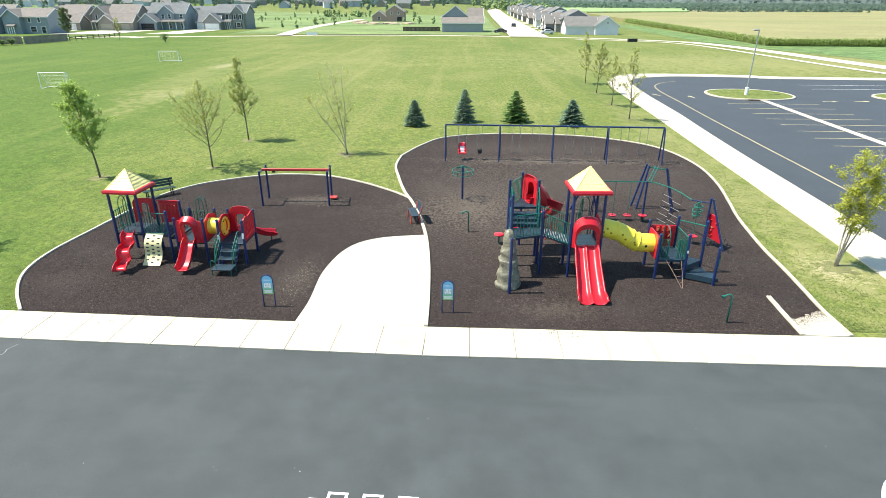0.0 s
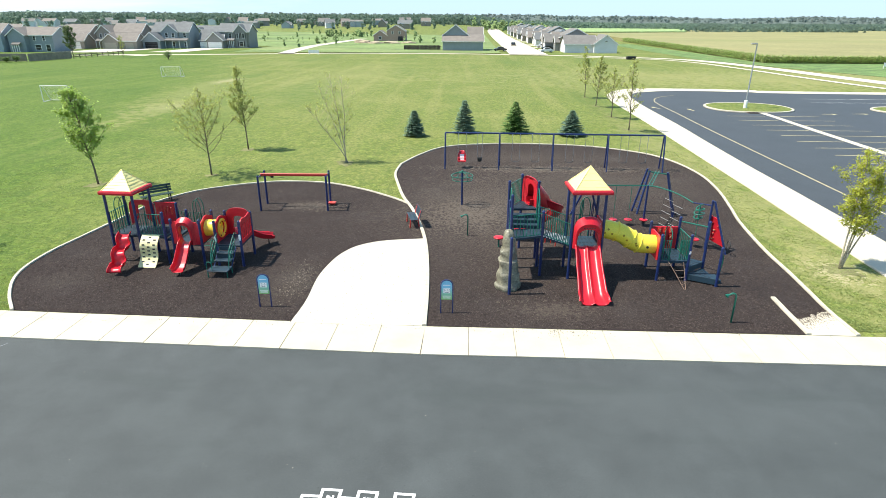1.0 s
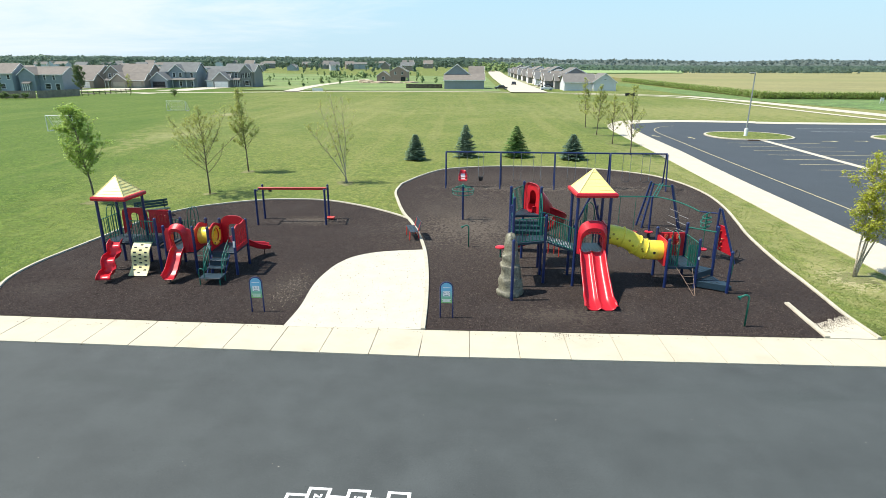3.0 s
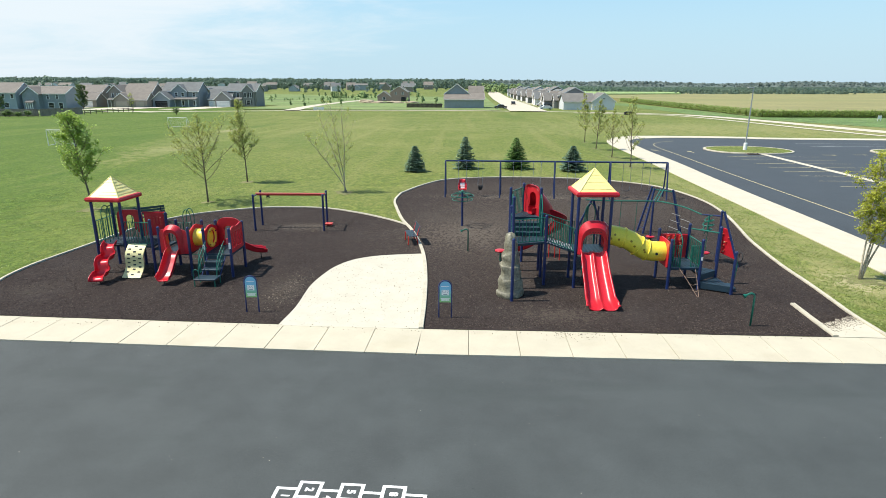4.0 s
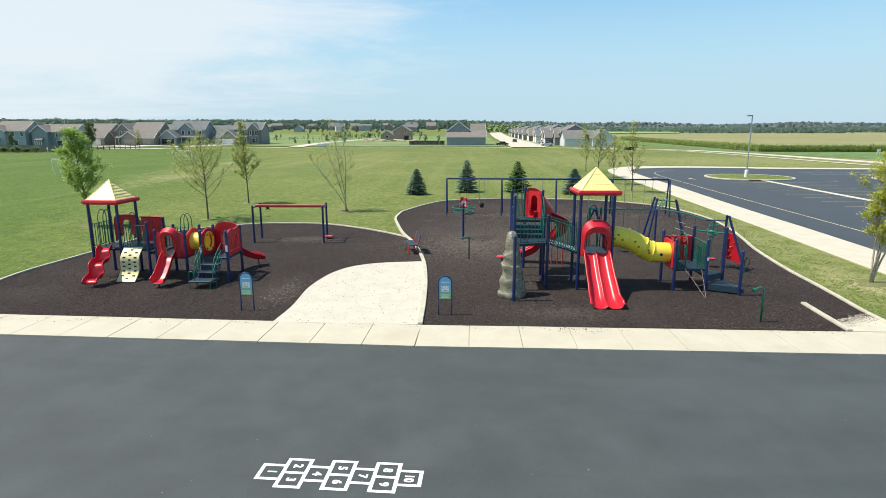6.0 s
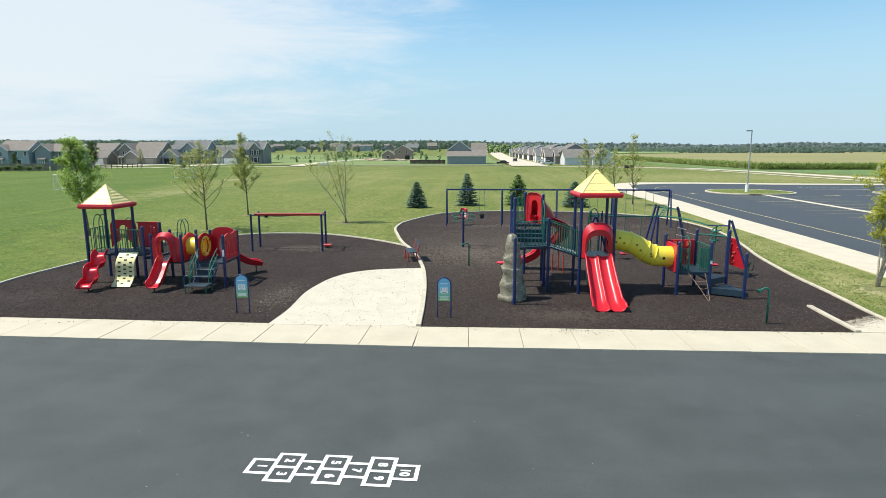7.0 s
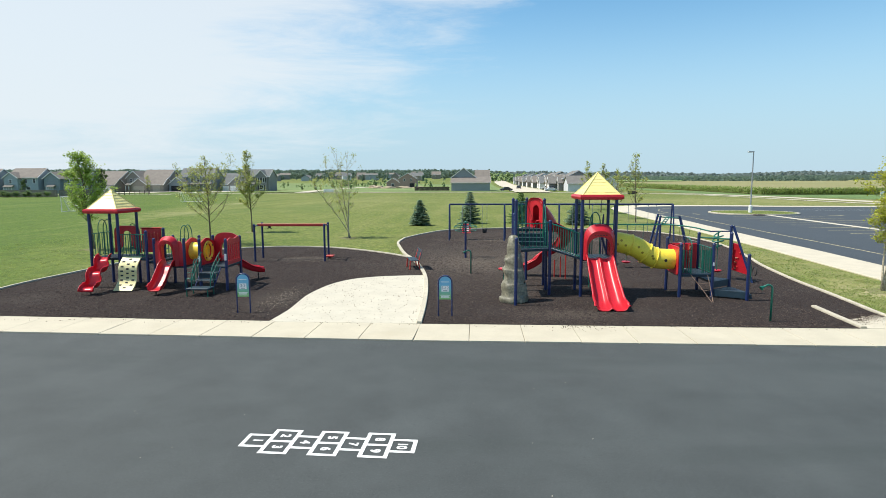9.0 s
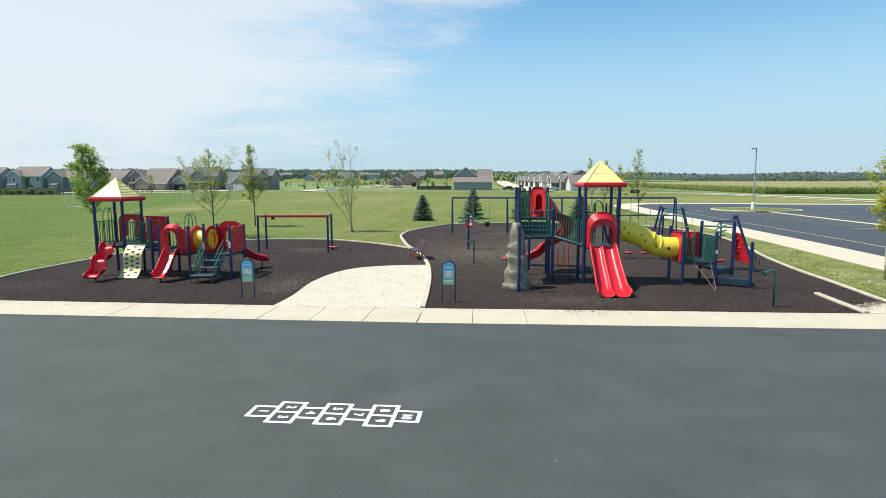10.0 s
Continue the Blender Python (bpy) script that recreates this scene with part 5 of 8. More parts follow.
def goal(x, y, rz, w, h):
    g = thing("football_goal", x, y, ground_z(y), rz, "white tubular football goal with a net on the lawn", "football goal", "lawn goals")
    d = 1.5
    part("front_frame", sweep(bmesh.new(), [(-w / 2, 0, 0), (-w / 2, 0, h), (w / 2, 0, h), (w / 2, 0, 0)], 0.05, 6), M_WHITE, g)
    part("back_bar", sweep(bmesh.new(), [(-w / 2, 0, 0), (-w / 2, d, 0.04), (w / 2, d, 0.04), (w / 2, 0, 0)], 0.04, 6), M_WHITE, g)
    for s in (-1, 1):
        part("side_bar", sweep(bmesh.new(), [(s * w / 2, 0, h), (s * w / 2, 0.4, h - 0.1), (s * w / 2, d, 0.04)], 0.04, 6), M_WHITE, g)
    net = bmesh.new()
    for i in range(19):
        xx = -w / 2 + w * i / 18
        sweep(net, [(xx, 0.02, h), (xx, 0.4, h - 0.1), (xx, d, 0.04)], 0.004, 3)
    for i in range(11):
        t = i / 10
        sweep(net, [(-w / 2, 0.4 + (d - 0.4) * t, (h - 0.1) * (1 - t) + 0.04), (w / 2, 0.4 + (d - 0.4) * t, (h - 0.1) * (1 - t) + 0.04)], 0.004, 3)
    part("net", net, M_WHITE, g)


goal(-49.2, 69.8, 4, 3.2, 1.9)
goal(-51.9, 104.6, 3, 3.4, 1.75)
for px, py, pw, ph in ((-47, 187, 3.4, 1.4), (70.2, 98, 0.9, 1.7), (96, 140, 0.8, 1.3)):
    sg = thing("board_sign", px, py, ground_z(py), 0, "small white board on posts beside the far road", "sign", "far signs")
    for s in (-1, 1):
        part("post", box(bmesh.new(), (s * pw * 0.4, 0, ph / 2), (0.09, 0.09, ph)), M_WHITE, sg)
    part("board", box(bmesh.new(), (0, -0.07, ph * 0.65), (pw, 0.04, ph * 0.6), None, 0.01), M_WHITE, sg)
util = thing("utility_box", 47, 171, 0, 10, "low dark utility box beside the path", "utility box")
part("body", box(bmesh.new(), (0, 0, 0.4), (2.6, 0.9, 0.8), None, 0.06), M_DARK, util)
part("lid", box(bmesh.new(), (0, 0, 0.84), (2.7, 1.0, 0.08), None, 0.02), M_DARK, util)


def car(x, y, rz, paint, label):
    c = thing("parked_car", x, y, 0.06, rz, label, "car", "parked cars")
    prof = [(-2.2, 0.35), (-2.25, 0.75), (-1.9, 0.95), (-1.2, 1.0), (-0.7, 1.5), (0.9, 1.5), (1.5, 1.0), (2.2, 0.9), (2.3, 0.6), (2.2, 0.35)]
    part("body", loft(bmesh.new(), [[(px, s * 0.88 * (0.82 if pz > 1.2 else 1), pz) for px, pz in prof] for s in (-1, 1)], closed=True), paint, c, smooth=False)
    part("windows", loft(bmesh.new(), [[(px, s * 0.86, pz) for px, pz in ((-1.0, 1.05), (-0.62, 1.42), (0.82, 1.42), (1.3, 1.05))] for s in (-1, 1)], closed=True), M_GLASS, c)
    for wx in (-1.4, 1.45):
        for s in (-1, 1):
            w = part("wheel", sweep(bmesh.new(), [(wx, s * 0.72, 0.32), (wx, s * 0.92, 0.32)], 0.32, 14), M_DARK, c)
            part("rim", sweep(bmesh.new(), [(wx, s * 0.9, 0.32), (wx, s * 0.935, 0.32)], 0.2, 10), M_STEEL, w)


M_CAR_W = material("white_car_paint", (0.7, 0.7, 0.7), 0.25, vary=0.03, scale=1, fine=10, bump=0.0, coat=0.5)
M_CAR_D = material("black_car_paint", (0.02, 0.022, 0.025), 0.25, vary=0.03, scale=1, fine=10, bump=0.0, coat=0.5)
car(12.5, 214, 5, M_CAR_D, "black car parked beside the blue-grey house")
car(20.5, 262, 90, M_CAR_D, "dark car standing in the street")
car(28, 208, 4, M_CAR_W, "white pickup-like car in a driveway")
car(30.5, 226, 0, M_CAR_D, "dark car in a driveway of the street row")
car(31, 246, 0, M_CAR_W, "white car in a driveway of the street row")
for i in range(12):
    sheet("driveway", [(27.5, 226.5 + i * 17.5), (31, 226.5 + i * 17.5), (31, 232.5 + i * 17.5), (27.5, 232.5 + i * 17.5)], M_CONCRETE, 0.07, "pale concrete driveway off the street", category="driveway")


# ---- hopscotch ----
def lettering(text, size, m, mat, name, parent=None, bold=0.0):
    """Flat letters of the built-in font; bold sets doubled strokes beside one another."""
    cu = bpy.data.curves.new(name, "FONT")
    cu.body, cu.size, cu.align_x, cu.align_y = text, size, "CENTER", "CENTER"
    tmp = bpy.data.objects.new("tmp", cu)
    scene.collection.objects.link(tmp)
    me = bpy.data.meshes.new_from_object(tmp.evaluated_get(bpy.context.evaluated_depsgraph_get()))
    bpy.data.objects.remove(tmp)
    if bold:
        vs, fs = [], []
        for i, (dx, dy) in enumerate(((-1, -1), (1, -1), (1, 1), (-1, 1), (0, 0))):
            k = len(vs)
            vs += [(v.co.x + dx * bold, v.co.y + dy * bold, v.co.z + 0.0003 * i) for v in me.vertices]
            fs += [[k + j for j in p.vertices] for p in me.polygons]
        me = bpy.data.meshes.new(name)
        me.from_pydata(vs, [], fs)
    me.transform(m)
    me.materials.clear()
    me.materials.append(mat)
    ob = new(name, me)
    if parent is not None:
        ob.parent = parent
    return ob


hop = thing("hopscotch", -0.75, 9.05, 0.0, -2.0, "white painted hopscotch grid numbered one to ten on asphalt", "hopscotch")
CELL, LINE = 0.415, 0.072
cells = [(1, 0, 0), (2, 1, 1), (3, 1, -1), (4, 2, 0), (5, 3, 1), (6, 3, -1), (7, 4, 0), (8, 5, 1), (9, 5, -1), (10, 6, 0)]
for num, col, row in cells:
    cx, cy = (col - 3) * CELL, row * CELL / 2
    bm = bmesh.new()
    o, i = CELL / 2 + LINE / 2, CELL / 2 - LINE / 2
    ring_o = [bm.verts.new((cx + sx * o, cy + sy * o, 0.005 + 0.0004 * num)) for sx, sy in ((-1, -1), (1, -1), (1, 1), (-1, 1))]
    ring_i = [bm.verts.new((cx + sx * i, cy + sy * i, 0.005 + 0.0004 * num)) for sx, sy in ((-1, -1), (1, -1), (1, 1), (-1, 1))]
    for k in range(4):
        bm.faces.new((ring_o[k], ring_o[(k + 1) % 4], ring_i[(k + 1) % 4], ring_i[k]))
    sq = part("square", bm, M_LINE_WHITE, hop)
    lettering(str(num), 0.225, Matrix.Translation((cx, cy, 0.006)) @ Matrix.Rotation(radians(-90), 4, "Z"), M_LINE_WHITE, "numeral", sq, 0.010)


# ---- swings ----
SW = [(-0.15, 39.35), (3.6, 39.3), (7.28, 39.25), (10.98, 39.15), (14.75, 39.1)]
swing = thing("swing_set", 7.3, 39.2, ground_z(39.2), 0, "long navy steel swing frame with four bays", "swing frame")
top_z = 2.46
part("top_beam", sweep(bmesh.new(), [(SW[0][0] - 7.3, SW[0][1] - 39.2, top_z), (SW[-1][0] - 7.3, SW[-1][1] - 39.2, top_z)], 0.055, 10), M_BLUE, swing)
for k, (px, py) in enumerate(SW):
    for s, dx in ((-1, -0.03), (1, 0.10)):
        if k == 0:
            dx = 0.0
        bend = spline([(px - 7.3 + dx, py - 39.2 + s * 0.62, -0.05), (px - 7.3 + dx * 0.6, py - 39.2 + s * 0.36, 1.4), (px - 7.3 + dx * 0.2, py - 39.2 + s * 0.16, top_z - 0.14), (px - 7.3, py - 39.2 + s * 0.02, top_z)], 4)
        part("leg", sweep(bmesh.new(), bend, 0.05, 9), M_BLUE, swing)


def swing_seat(x, kind_of, label):
    y, gz = 39.2, ground_z(39.2)
    s = thing("belt_swing" if kind_of == "belt" else "bucket_swing", x, y, gz + 0.50, 0, label, "swing", "swings on the long frame")
    w = {"belt": 0.26, "red": 0.28, "bucket": 0.16}[kind_of]
    for sx in (-1, 1):
        part("hanger", box(bmesh.new(), (sx * w, 0, top_z - 0.58), (0.05, 0.09, 0.10), None, 0.01), M_STEEL, s)
        ch = bmesh.new()
        n = 30
        lo = 0.10 if kind_of == "belt" else (0.46 if kind_of == "red" else 0.30)
        for i in range(n):
            z = lo + (top_z - 0.62 - lo) * (i + 0.5) / n
            box(ch, (sx * w, 0, z), (0.012 if i % 2 else 0.03, 0.03 if i % 2 else 0.012, (top_z - 0.62 - lo) / n * 1.1))
        part("chain", ch, M_STEEL, s)
    if kind_of == "belt":
        secs = []
        for i in range(13):
            t = -1 + i / 6
            secs.append([(t * 0.26, -0.075, 0.10 * abs(t) ** 2.2), (t * 0.26, 0.075, 0.10 * abs(t) ** 2.2), (t * 0.26, 0.075, 0.10 * abs(t) ** 2.2 + 0.014), (t * 0.26, -0.075, 0.10 * abs(t) ** 2.2 + 0.014)])
        part("belt", loft(bmesh.new(), secs, closed=True), M_DARK, s)
    elif kind_of == "red":
        # a high-backed moulded seat, leaning back, with wings, a padded white liner and a lap bar
        back = [[(u * 0.27 * (1 - 0.25 * max(0.0, t - 0.6) / 0.4), 0.10 + 0.26 * t - 0.10 * abs(u) ** 2 * 1.4, 0.02 + 0.66 * t) for u in (-1, -0.7, -0.35, 0, 0.35, 0.7, 1)] for t in (0, 0.2, 0.4, 0.6, 0.8, 0.92, 1.0)]
        part("shell", loft(bmesh.new(), [r_ + [(x, yy + 0.05, z) for x, yy, z in r_[::-1]] for r_ in back], closed=True), M_RED, s, smooth=True)
        part("seat_pan", loft(bmesh.new(), [[(-0.25, -0.30, z0), (0.25, -0.30, z0), (0.27, 0.14, z0 + 0.02), (-0.27, 0.14, z0 + 0.02)] for z0 in (0.0, 0.07)], closed=True), M_RED, s)
        for sx in (-1, 1):
            part("wing", loft(bmesh.new(), [[(sx * 0.25, -0.30, 0.05), (sx * 0.27, 0.14, 0.05), (sx * 0.26, 0.30, 0.48), (sx * 0.25, -0.12, 0.24)], [(sx * 0.29, -0.30, 0.05), (sx * 0.31, 0.14, 0.05), (sx * 0.30, 0.30, 0.48), (sx * 0.29, -0.12, 0.24)]], closed=True), M_RED, s)
        part("liner", loft(bmesh.new(), [[(-0.15, 0.06 + 0.26 * t, 0.08 + 0.66 * t), (0.15, 0.06 + 0.26 * t, 0.08 + 0.66 * t), (0.15, 0.09 + 0.26 * t, 0.08 + 0.66 * t), (-0.15, 0.09 + 0.26 * t, 0.08 + 0.66 * t)] for t in (0.0, 0.3, 0.55)], closed=True), M_WHITE, s, "white padded liner")
        part("lap_bar", sweep(bmesh.new(), [(-0.27, -0.08, 0.26), (-0.12, -0.24, 0.28), (0.12, -0.24, 0.28), (0.27, -0.08, 0.26)], 0.03, 6), M_RED, s)
    else:
        secs = []
        for z, rx, ry in ((0.0, 0.10, 0.09), (0.04, 0.14, 0.13), (0.19, 0.16, 0.145), (0.30, 0.17, 0.14), (0.29, 0.14, 0.11), (0.10, 0.10, 0.09)):
            secs.append([(math.cos(a) * rx, math.sin(a) * ry, z) for a in [2 * math.pi * i / 14 for i in range(14)]])
        part("bucket", loft(bmesh.new(), secs, closed=True, caps=True), M_DARK, s, smooth=True)
        part("lap_bar", sweep(bmesh.new(), [(-0.17, -0.10, 0.29), (0, -0.20, 0.31), (0.17, -0.10, 0.29)], 0.025, 6), M_DARK, s)


swing_seat(1.02, "red", "large red moulded swing seat on chains")
swing_seat(2.25, "bucket", "small black bucket swing seat on chains")
for sx in (4.75, 6.1, 8.45, 9.75, 12.15, 13.45):
    swing_seat(sx, "belt", "black rubber belt swing seat on chains")


# ---- play equipment ----
def wpart(name, bm, mat, root, parent=None, label="", smooth=False):
    """A part given in world places, hung under its thing (or under a part of it)."""
    base = root.matrix_world.translation
    for v in bm.verts:
        v.co -= base
    return part(name, bm, mat, parent or root, label, smooth)


def cap_post(root, x, y, top, mat=None, r=0.058, bottom=None):
    """A round upright with a domed cap, let into the ground."""
    z0 = ground_z(y) - 0.05 if bottom is None else bottom
    bm = sweep(bmesh.new(), [(x, y, z0), (x, y, top - 0.04)], r, 14)
    p = wpart("post", bm, mat or M_BLUE, root, smooth=False)
    cap = sweep(bmesh.new(), [(x, y, top - 0.05), (x, y, top - 0.02), (x, y, top + 0.012), (x, y, top + 0.03)], [r + 0.006, r + 0.006, r * 0.75, r * 0.25], 14)
    wpart("cap", cap, mat or M_BLUE, root, p)
    return p


def deck_plate(root, corners, z, name="deck", mat=None):
    """A coated metal deck with a turned-down rim and rows of slots."""
    bm = bmesh.new()
    c = sum((Vector((x, y)) for x, y in corners), Vector((0, 0))) / len(corners)
    lo = [(c + (Vector(p) - c) * 0.985) for p in corners]
    loft(bm, [[(p.x, p.y, z - 0.09) for p in lo], [(x, y, z - 0.01) for x, y in corners], [(p.x, p.y, z) for p in lo]], closed=True)
    d = wpart(name, bm, mat or M_DECK, root)
    a, b = Vector(corners[0]), Vector(corners[1])
    side = Vector(corners[-1])
    slots = bmesh.new()
    for i in range(7):
        for j in range(7):
            u, v = (i + 0.5) / 7 - 0.5, (j + 0.5) / 7 - 0.5
            p = c + (b - a) * u * 0.86 + (side - a) * v * 0.86
            if len(corners) == 3 and (u + v > 0.28 or u < -0.42 or v < -0.42):
                continue
            box(slots, (p.x, p.y, z + 0.002), (0.09, 0.03, 0.004))
    tagged(wpart("slot_row", slots, M_DARK, root, d), kind="stuff")
    return d


def barrier(root, p0, p1, za, zb, height=0.92, n=9, mat=None, r=0.015):
    """A railing of upright bars between two rails; za and zb are the heights of its foot at each end."""
    mat = mat or M_GREEN
    a, b = Vector((p0[0], p0[1], za)), Vector((p1[0], p1[1], zb))
    up = Vector((0, 0, height))
    low = Vector((0, 0, 0.06))
    bm = sweep(bmesh.new(), [a + low, b + low, b + up, a + up], 0.021, 8, closed=True)
    f = wpart("barrier", bm, mat, root)
    for i in range(n):
        t = (i + 0.7) / (n + 0.4)
        q = a.lerp(b, t)
        wpart("bar", sweep(bmesh.new(), [q + Vector((0, 0, 0.06)), q + up], r, 6), mat, root, f)
    return f


def smooth_path(points, per=6):
    return spline([Vector(p) for p in points], per)


def chute(root, line, widths, wall=0.24, lanes=1, mat=None, name="slide", parent=None, tilt=None):
    """A moulded slide bed with raised rolled sides along a line of points."""
    mat = mat or M_RED
    secs = []
    k = len(line)
    for i, p in enumerate(line):
        d = (line[min(i + 1, k - 1)] - line[max(i - 1, 0)]).normalized()
        s = Vector((d.y, -d.x, 0)).normalized()
        up = s.cross(d).normalized()
        if up.z < 0:
            up = -up
        w = widths[0] + (widths[1] - widths[0]) * (i / (k - 1)) ** 1.6
        h = wall * (1.0 if i < k - 4 else 0.72) * (min(1.0, 0.12 + i / 9) if lanes == 2 else 1.0)
        prof = [(-0.5, h), (-0.475, h + 0.02), (-0.43, h - 0.01), (-0.405, h * 0.45), (-0.35, 0.03), (-0.27, 0.0), (-0.14, 0.0)]
        if lanes == 2:
            prof += [(-0.08, 0.02), (-0.03, h * 0.42), (0.0, h * 0.5)]
        else:
            prof += [(0.0, -0.005)]
        prof += [(-u, z) for u, z in prof[-2::-1]]
        under = [(u * 1.0, z - 0.035) for u, z in prof[::-1]]
        secs.append([p + s * (u * w) + up * z for u, z in prof + under])
    bm = loft(bmesh.new(), secs, closed=True)
    return wpart(name, bm, mat, root, parent, smooth=True)


def arch_outline(w, h, n=18, square=0.25):
    """A door-like outline: straight sides and a rounded top, from foot to foot."""
    pts = [(-w / 2, 0.0)]
    r = h - w / 2 if h > w / 2 else 0.02
    pts.append((-w / 2, r * 0.6))
    for i in range(n + 1):
        a = math.pi - math.pi * i / n
        c, s = math.cos(a), math.sin(a)
        q = 1 - square
        pts.append((w / 2 * math.copysign(abs(c) ** q, c), r + (h - r) * abs(s) ** q))
    pts += [(w / 2, r * 0.6), (w / 2, 0.0)]
    return pts


def arch_panel(root, centre, azim, w, h, ow, oh, thick=0.05, mat=None, name="hood", depth=0.0, foot=0.0, square=0.35, parent=None):
    """A moulded entry panel with an arched opening; with depth it swells out into a hood on one side."""
    mat = mat or M_RED
    m = Matrix.Translation(centre) @ Matrix.Rotation(radians(azim), 4, "Z")
    outer, inner = arch_outline(w, h, square=square), arch_outline(ow, oh, square=0.1)
    inner = [(x, z + foot) for x, z in inner]
    bm = bmesh.new()
    mid = [((a[0] + b[0]) / 2, (a[1] + b[1]) / 2) for a, b in zip(outer, inner)]
    rows = [[m @ Vector((x, thick / 2, z)) for x, z in inner], [m @ Vector((x, thick / 2, z)) for x, z in outer],
            [m @ Vector((x, -thick / 2, z)) for x, z in outer],
            [m @ Vector((x * 0.97, -thick / 2 - depth * (0.25 + 0.6 * max(0.0, z / h) ** 2), z * 0.995)) for x, z in mid],
            [m @ Vector((x, -thick / 2 - depth * (0.2 + 0.8 * max(0.0, z / h) ** 2), z)) for x, z in inner]]
    rows.append(rows[0])
    loft(bm, rows)
    bmesh.ops.remove_doubles(bm, verts=bm.verts, dist=0.0005)
    return wpart(name, bm, mat, root, parent, smooth=False)


def pyramid_roof(root, cx, cy, rim_z, half, rise, rz):
    """A square moulded roof with shingle relief on a red rim."""
    m = Matrix.Translation((cx, cy, rim_z)) @ Matrix.Rotation(radians(rz), 4, "Z")
    bm = bmesh.new()
    rows = []
    for z, k in ((0.0, 0.93), (0.02, 1.0), (0.10, 1.03), (0.17, 1.0), (0.19, 0.90), (0.05, 0.86)):
        rows.append([m @ Vector((sx * half * k, sy * half * k, z)) for sx, sy in ((-1, -1), (1, -1), (1, 1), (-1, 1))])
    rows.append(rows[0])
    loft(bm, rows, closed=True, caps=False)
    bmesh.ops.remove_doubles(bm, verts=bm.verts, dist=0.0005)
    rim = wpart("roof_rim", bm, M_RED, root, None, "red moulded roof rim")
    bm = bmesh.new()
    n_rows = 7
    rr = random.Random(int(cx * 10))
    for f in range(4):
        rot = m @ Matrix.Rotation(radians(90 * f), 4, "Z")
        out = Vector((0, -rise, half * 0.9)).normalized()
        foot, apex = Vector((0, -half * 0.9, 0.15)), Vector((0, 0, 0.15 + rise))
        bm.faces.new([bm.verts.new(rot @ Vector(p)) for p in ((-half * 0.9, -half * 0.9, 0.15), (half * 0.9, -half * 0.9, 0.15), (0, 0, 0.15 + rise))])
        for k in range(n_rows):
            t0, t1 = k / n_rows, (k + 0.99) / n_rows
            c0 = foot.lerp(apex, t0)
            c1 = foot.lerp(apex, t1)
            w0, w1 = half * 0.9 * (1 - t0), half * 0.9 * (1 - t1)
            count = max(1, round(w0 * 2 / 0.22))
            for j in range(count):
                a0, a1 = -1 + 2 * j / count + 0.006, -1 + 2 * (j + 1) / count - 0.006
                lo, hi = (0.015 if cx < 0 else 0.009) + rr.uniform(-0.004, 0.005), 0.002
                q = [c0 + Vector((a0 * w0, 0, 0)), c0 + Vector((a1 * w0, 0, 0)), c1 + Vector((a1 * w1, 0, 0)), c1 + Vector((a0 * w1, 0, 0))]
                topq = [q[0] + out * lo, q[1] + out * lo, q[2] + out * hi, q[3] + out * hi]
                vb = [bm.verts.new(rot @ p) for p in q]
                vt = [bm.verts.new(rot @ p) for p in topq]
                bm.faces.new(vt)
                for e in range(4):
                    bm.faces.new((vb[e], vb[(e + 1) % 4], vt[(e + 1) % 4], vt[e]))
    for s in range(4):
        a = m @ Vector((0, 0, 0.16 + rise))
        c = m @ Matrix.Rotation(radians(90 * s), 4, "Z") @ Vector((half * 0.9, half * 0.9, 0.16))
        sweep(bm, [c, a], 0.022, 6)
    wpart("roof", bm, M_ROOF, root, None, "glossy yellow moulded shingle roof")
    return rim


def loop_rail(root, a, b, h, mat=None, r=0.017, name="loop_rail", parent=None):
    """An upright arched handrail from a to b (both at its feet)."""
    a, b = Vector(a), Vector(b)
    up = Vector((0, 0, h))
    pts = [a, a + up * 0.75] + [a.lerp(b, 0.5 - 0.5 * math.cos(math.pi * i / 8)) + up * (0.75 + 0.25 * math.sin(math.pi * i / 8)) for i in range(1, 8)] + [b + up * 0.75, b]
    return wpart(name, sweep(bmesh.new(), pts, r, 7), mat or M_GREEN, root, parent)


# ----- the small structure -----
GS = 0.06
S = thing("small_play_structure", -10.8, 22.4, GS, 0, "low red, navy and yellow toddler climbing frame on mulch", "climbing frame")
D1, D2H, D3 = 1.33, 1.33, 1.06
fl, fr, bl, br = (-13.80, 22.05), (-12.58, 21.98), (-13.74, 23.26), (-12.53, 23.2)
for p in (fl, fr, bl, br):
    cap_post(S, *p, 3.18)
la, lh = (-11.37, 21.86), (-11.42, 23.22)
lb, lc, lbb, ld = (-11.06, 21.86), (-9.80, 21.78), (-11.0, 23.2), (-9.86, 23.16)
lj, le, lf, lg = (-9.14, 21.70), (-9.25, 23.12), (-8.10, 21.74), (-8.10, 23.1)
for p, z in ((la, 2.42), (lh, 2.42), (lb, 2.12), (lc, 2.13), (lbb, 2.12), (ld, 2.12), (lj, 2.13), (le, 2.13), (lf, 2.12), (lg, 2.12)):
    cap_post(S, *p, z)
pyramid_roof(S, -13.13, 22.56, 3.11, 0.73, 0.78, -3)
deck_plate(S, [fl, fr, br, bl], D1)
deck_plate(S, [fr, la, lh, br], D2H)
deck_plate(S, [lb, lc, ld, lbb], D3)
deck_plate(S, [lj, lf, lg, le], D3)
deck_plate(S, [(-11.37, 21.95), (-11.06, 21.95), (-11.0, 23.1), (-11.4, 23.1)], 1.2, "step_plate")
barrier(S, fl, bl, D1, D1, 0.95, 8)
barrier(S, (-12.50, 22.02), (-11.44, 21.93), D2H, D2H, 0.95, 9)
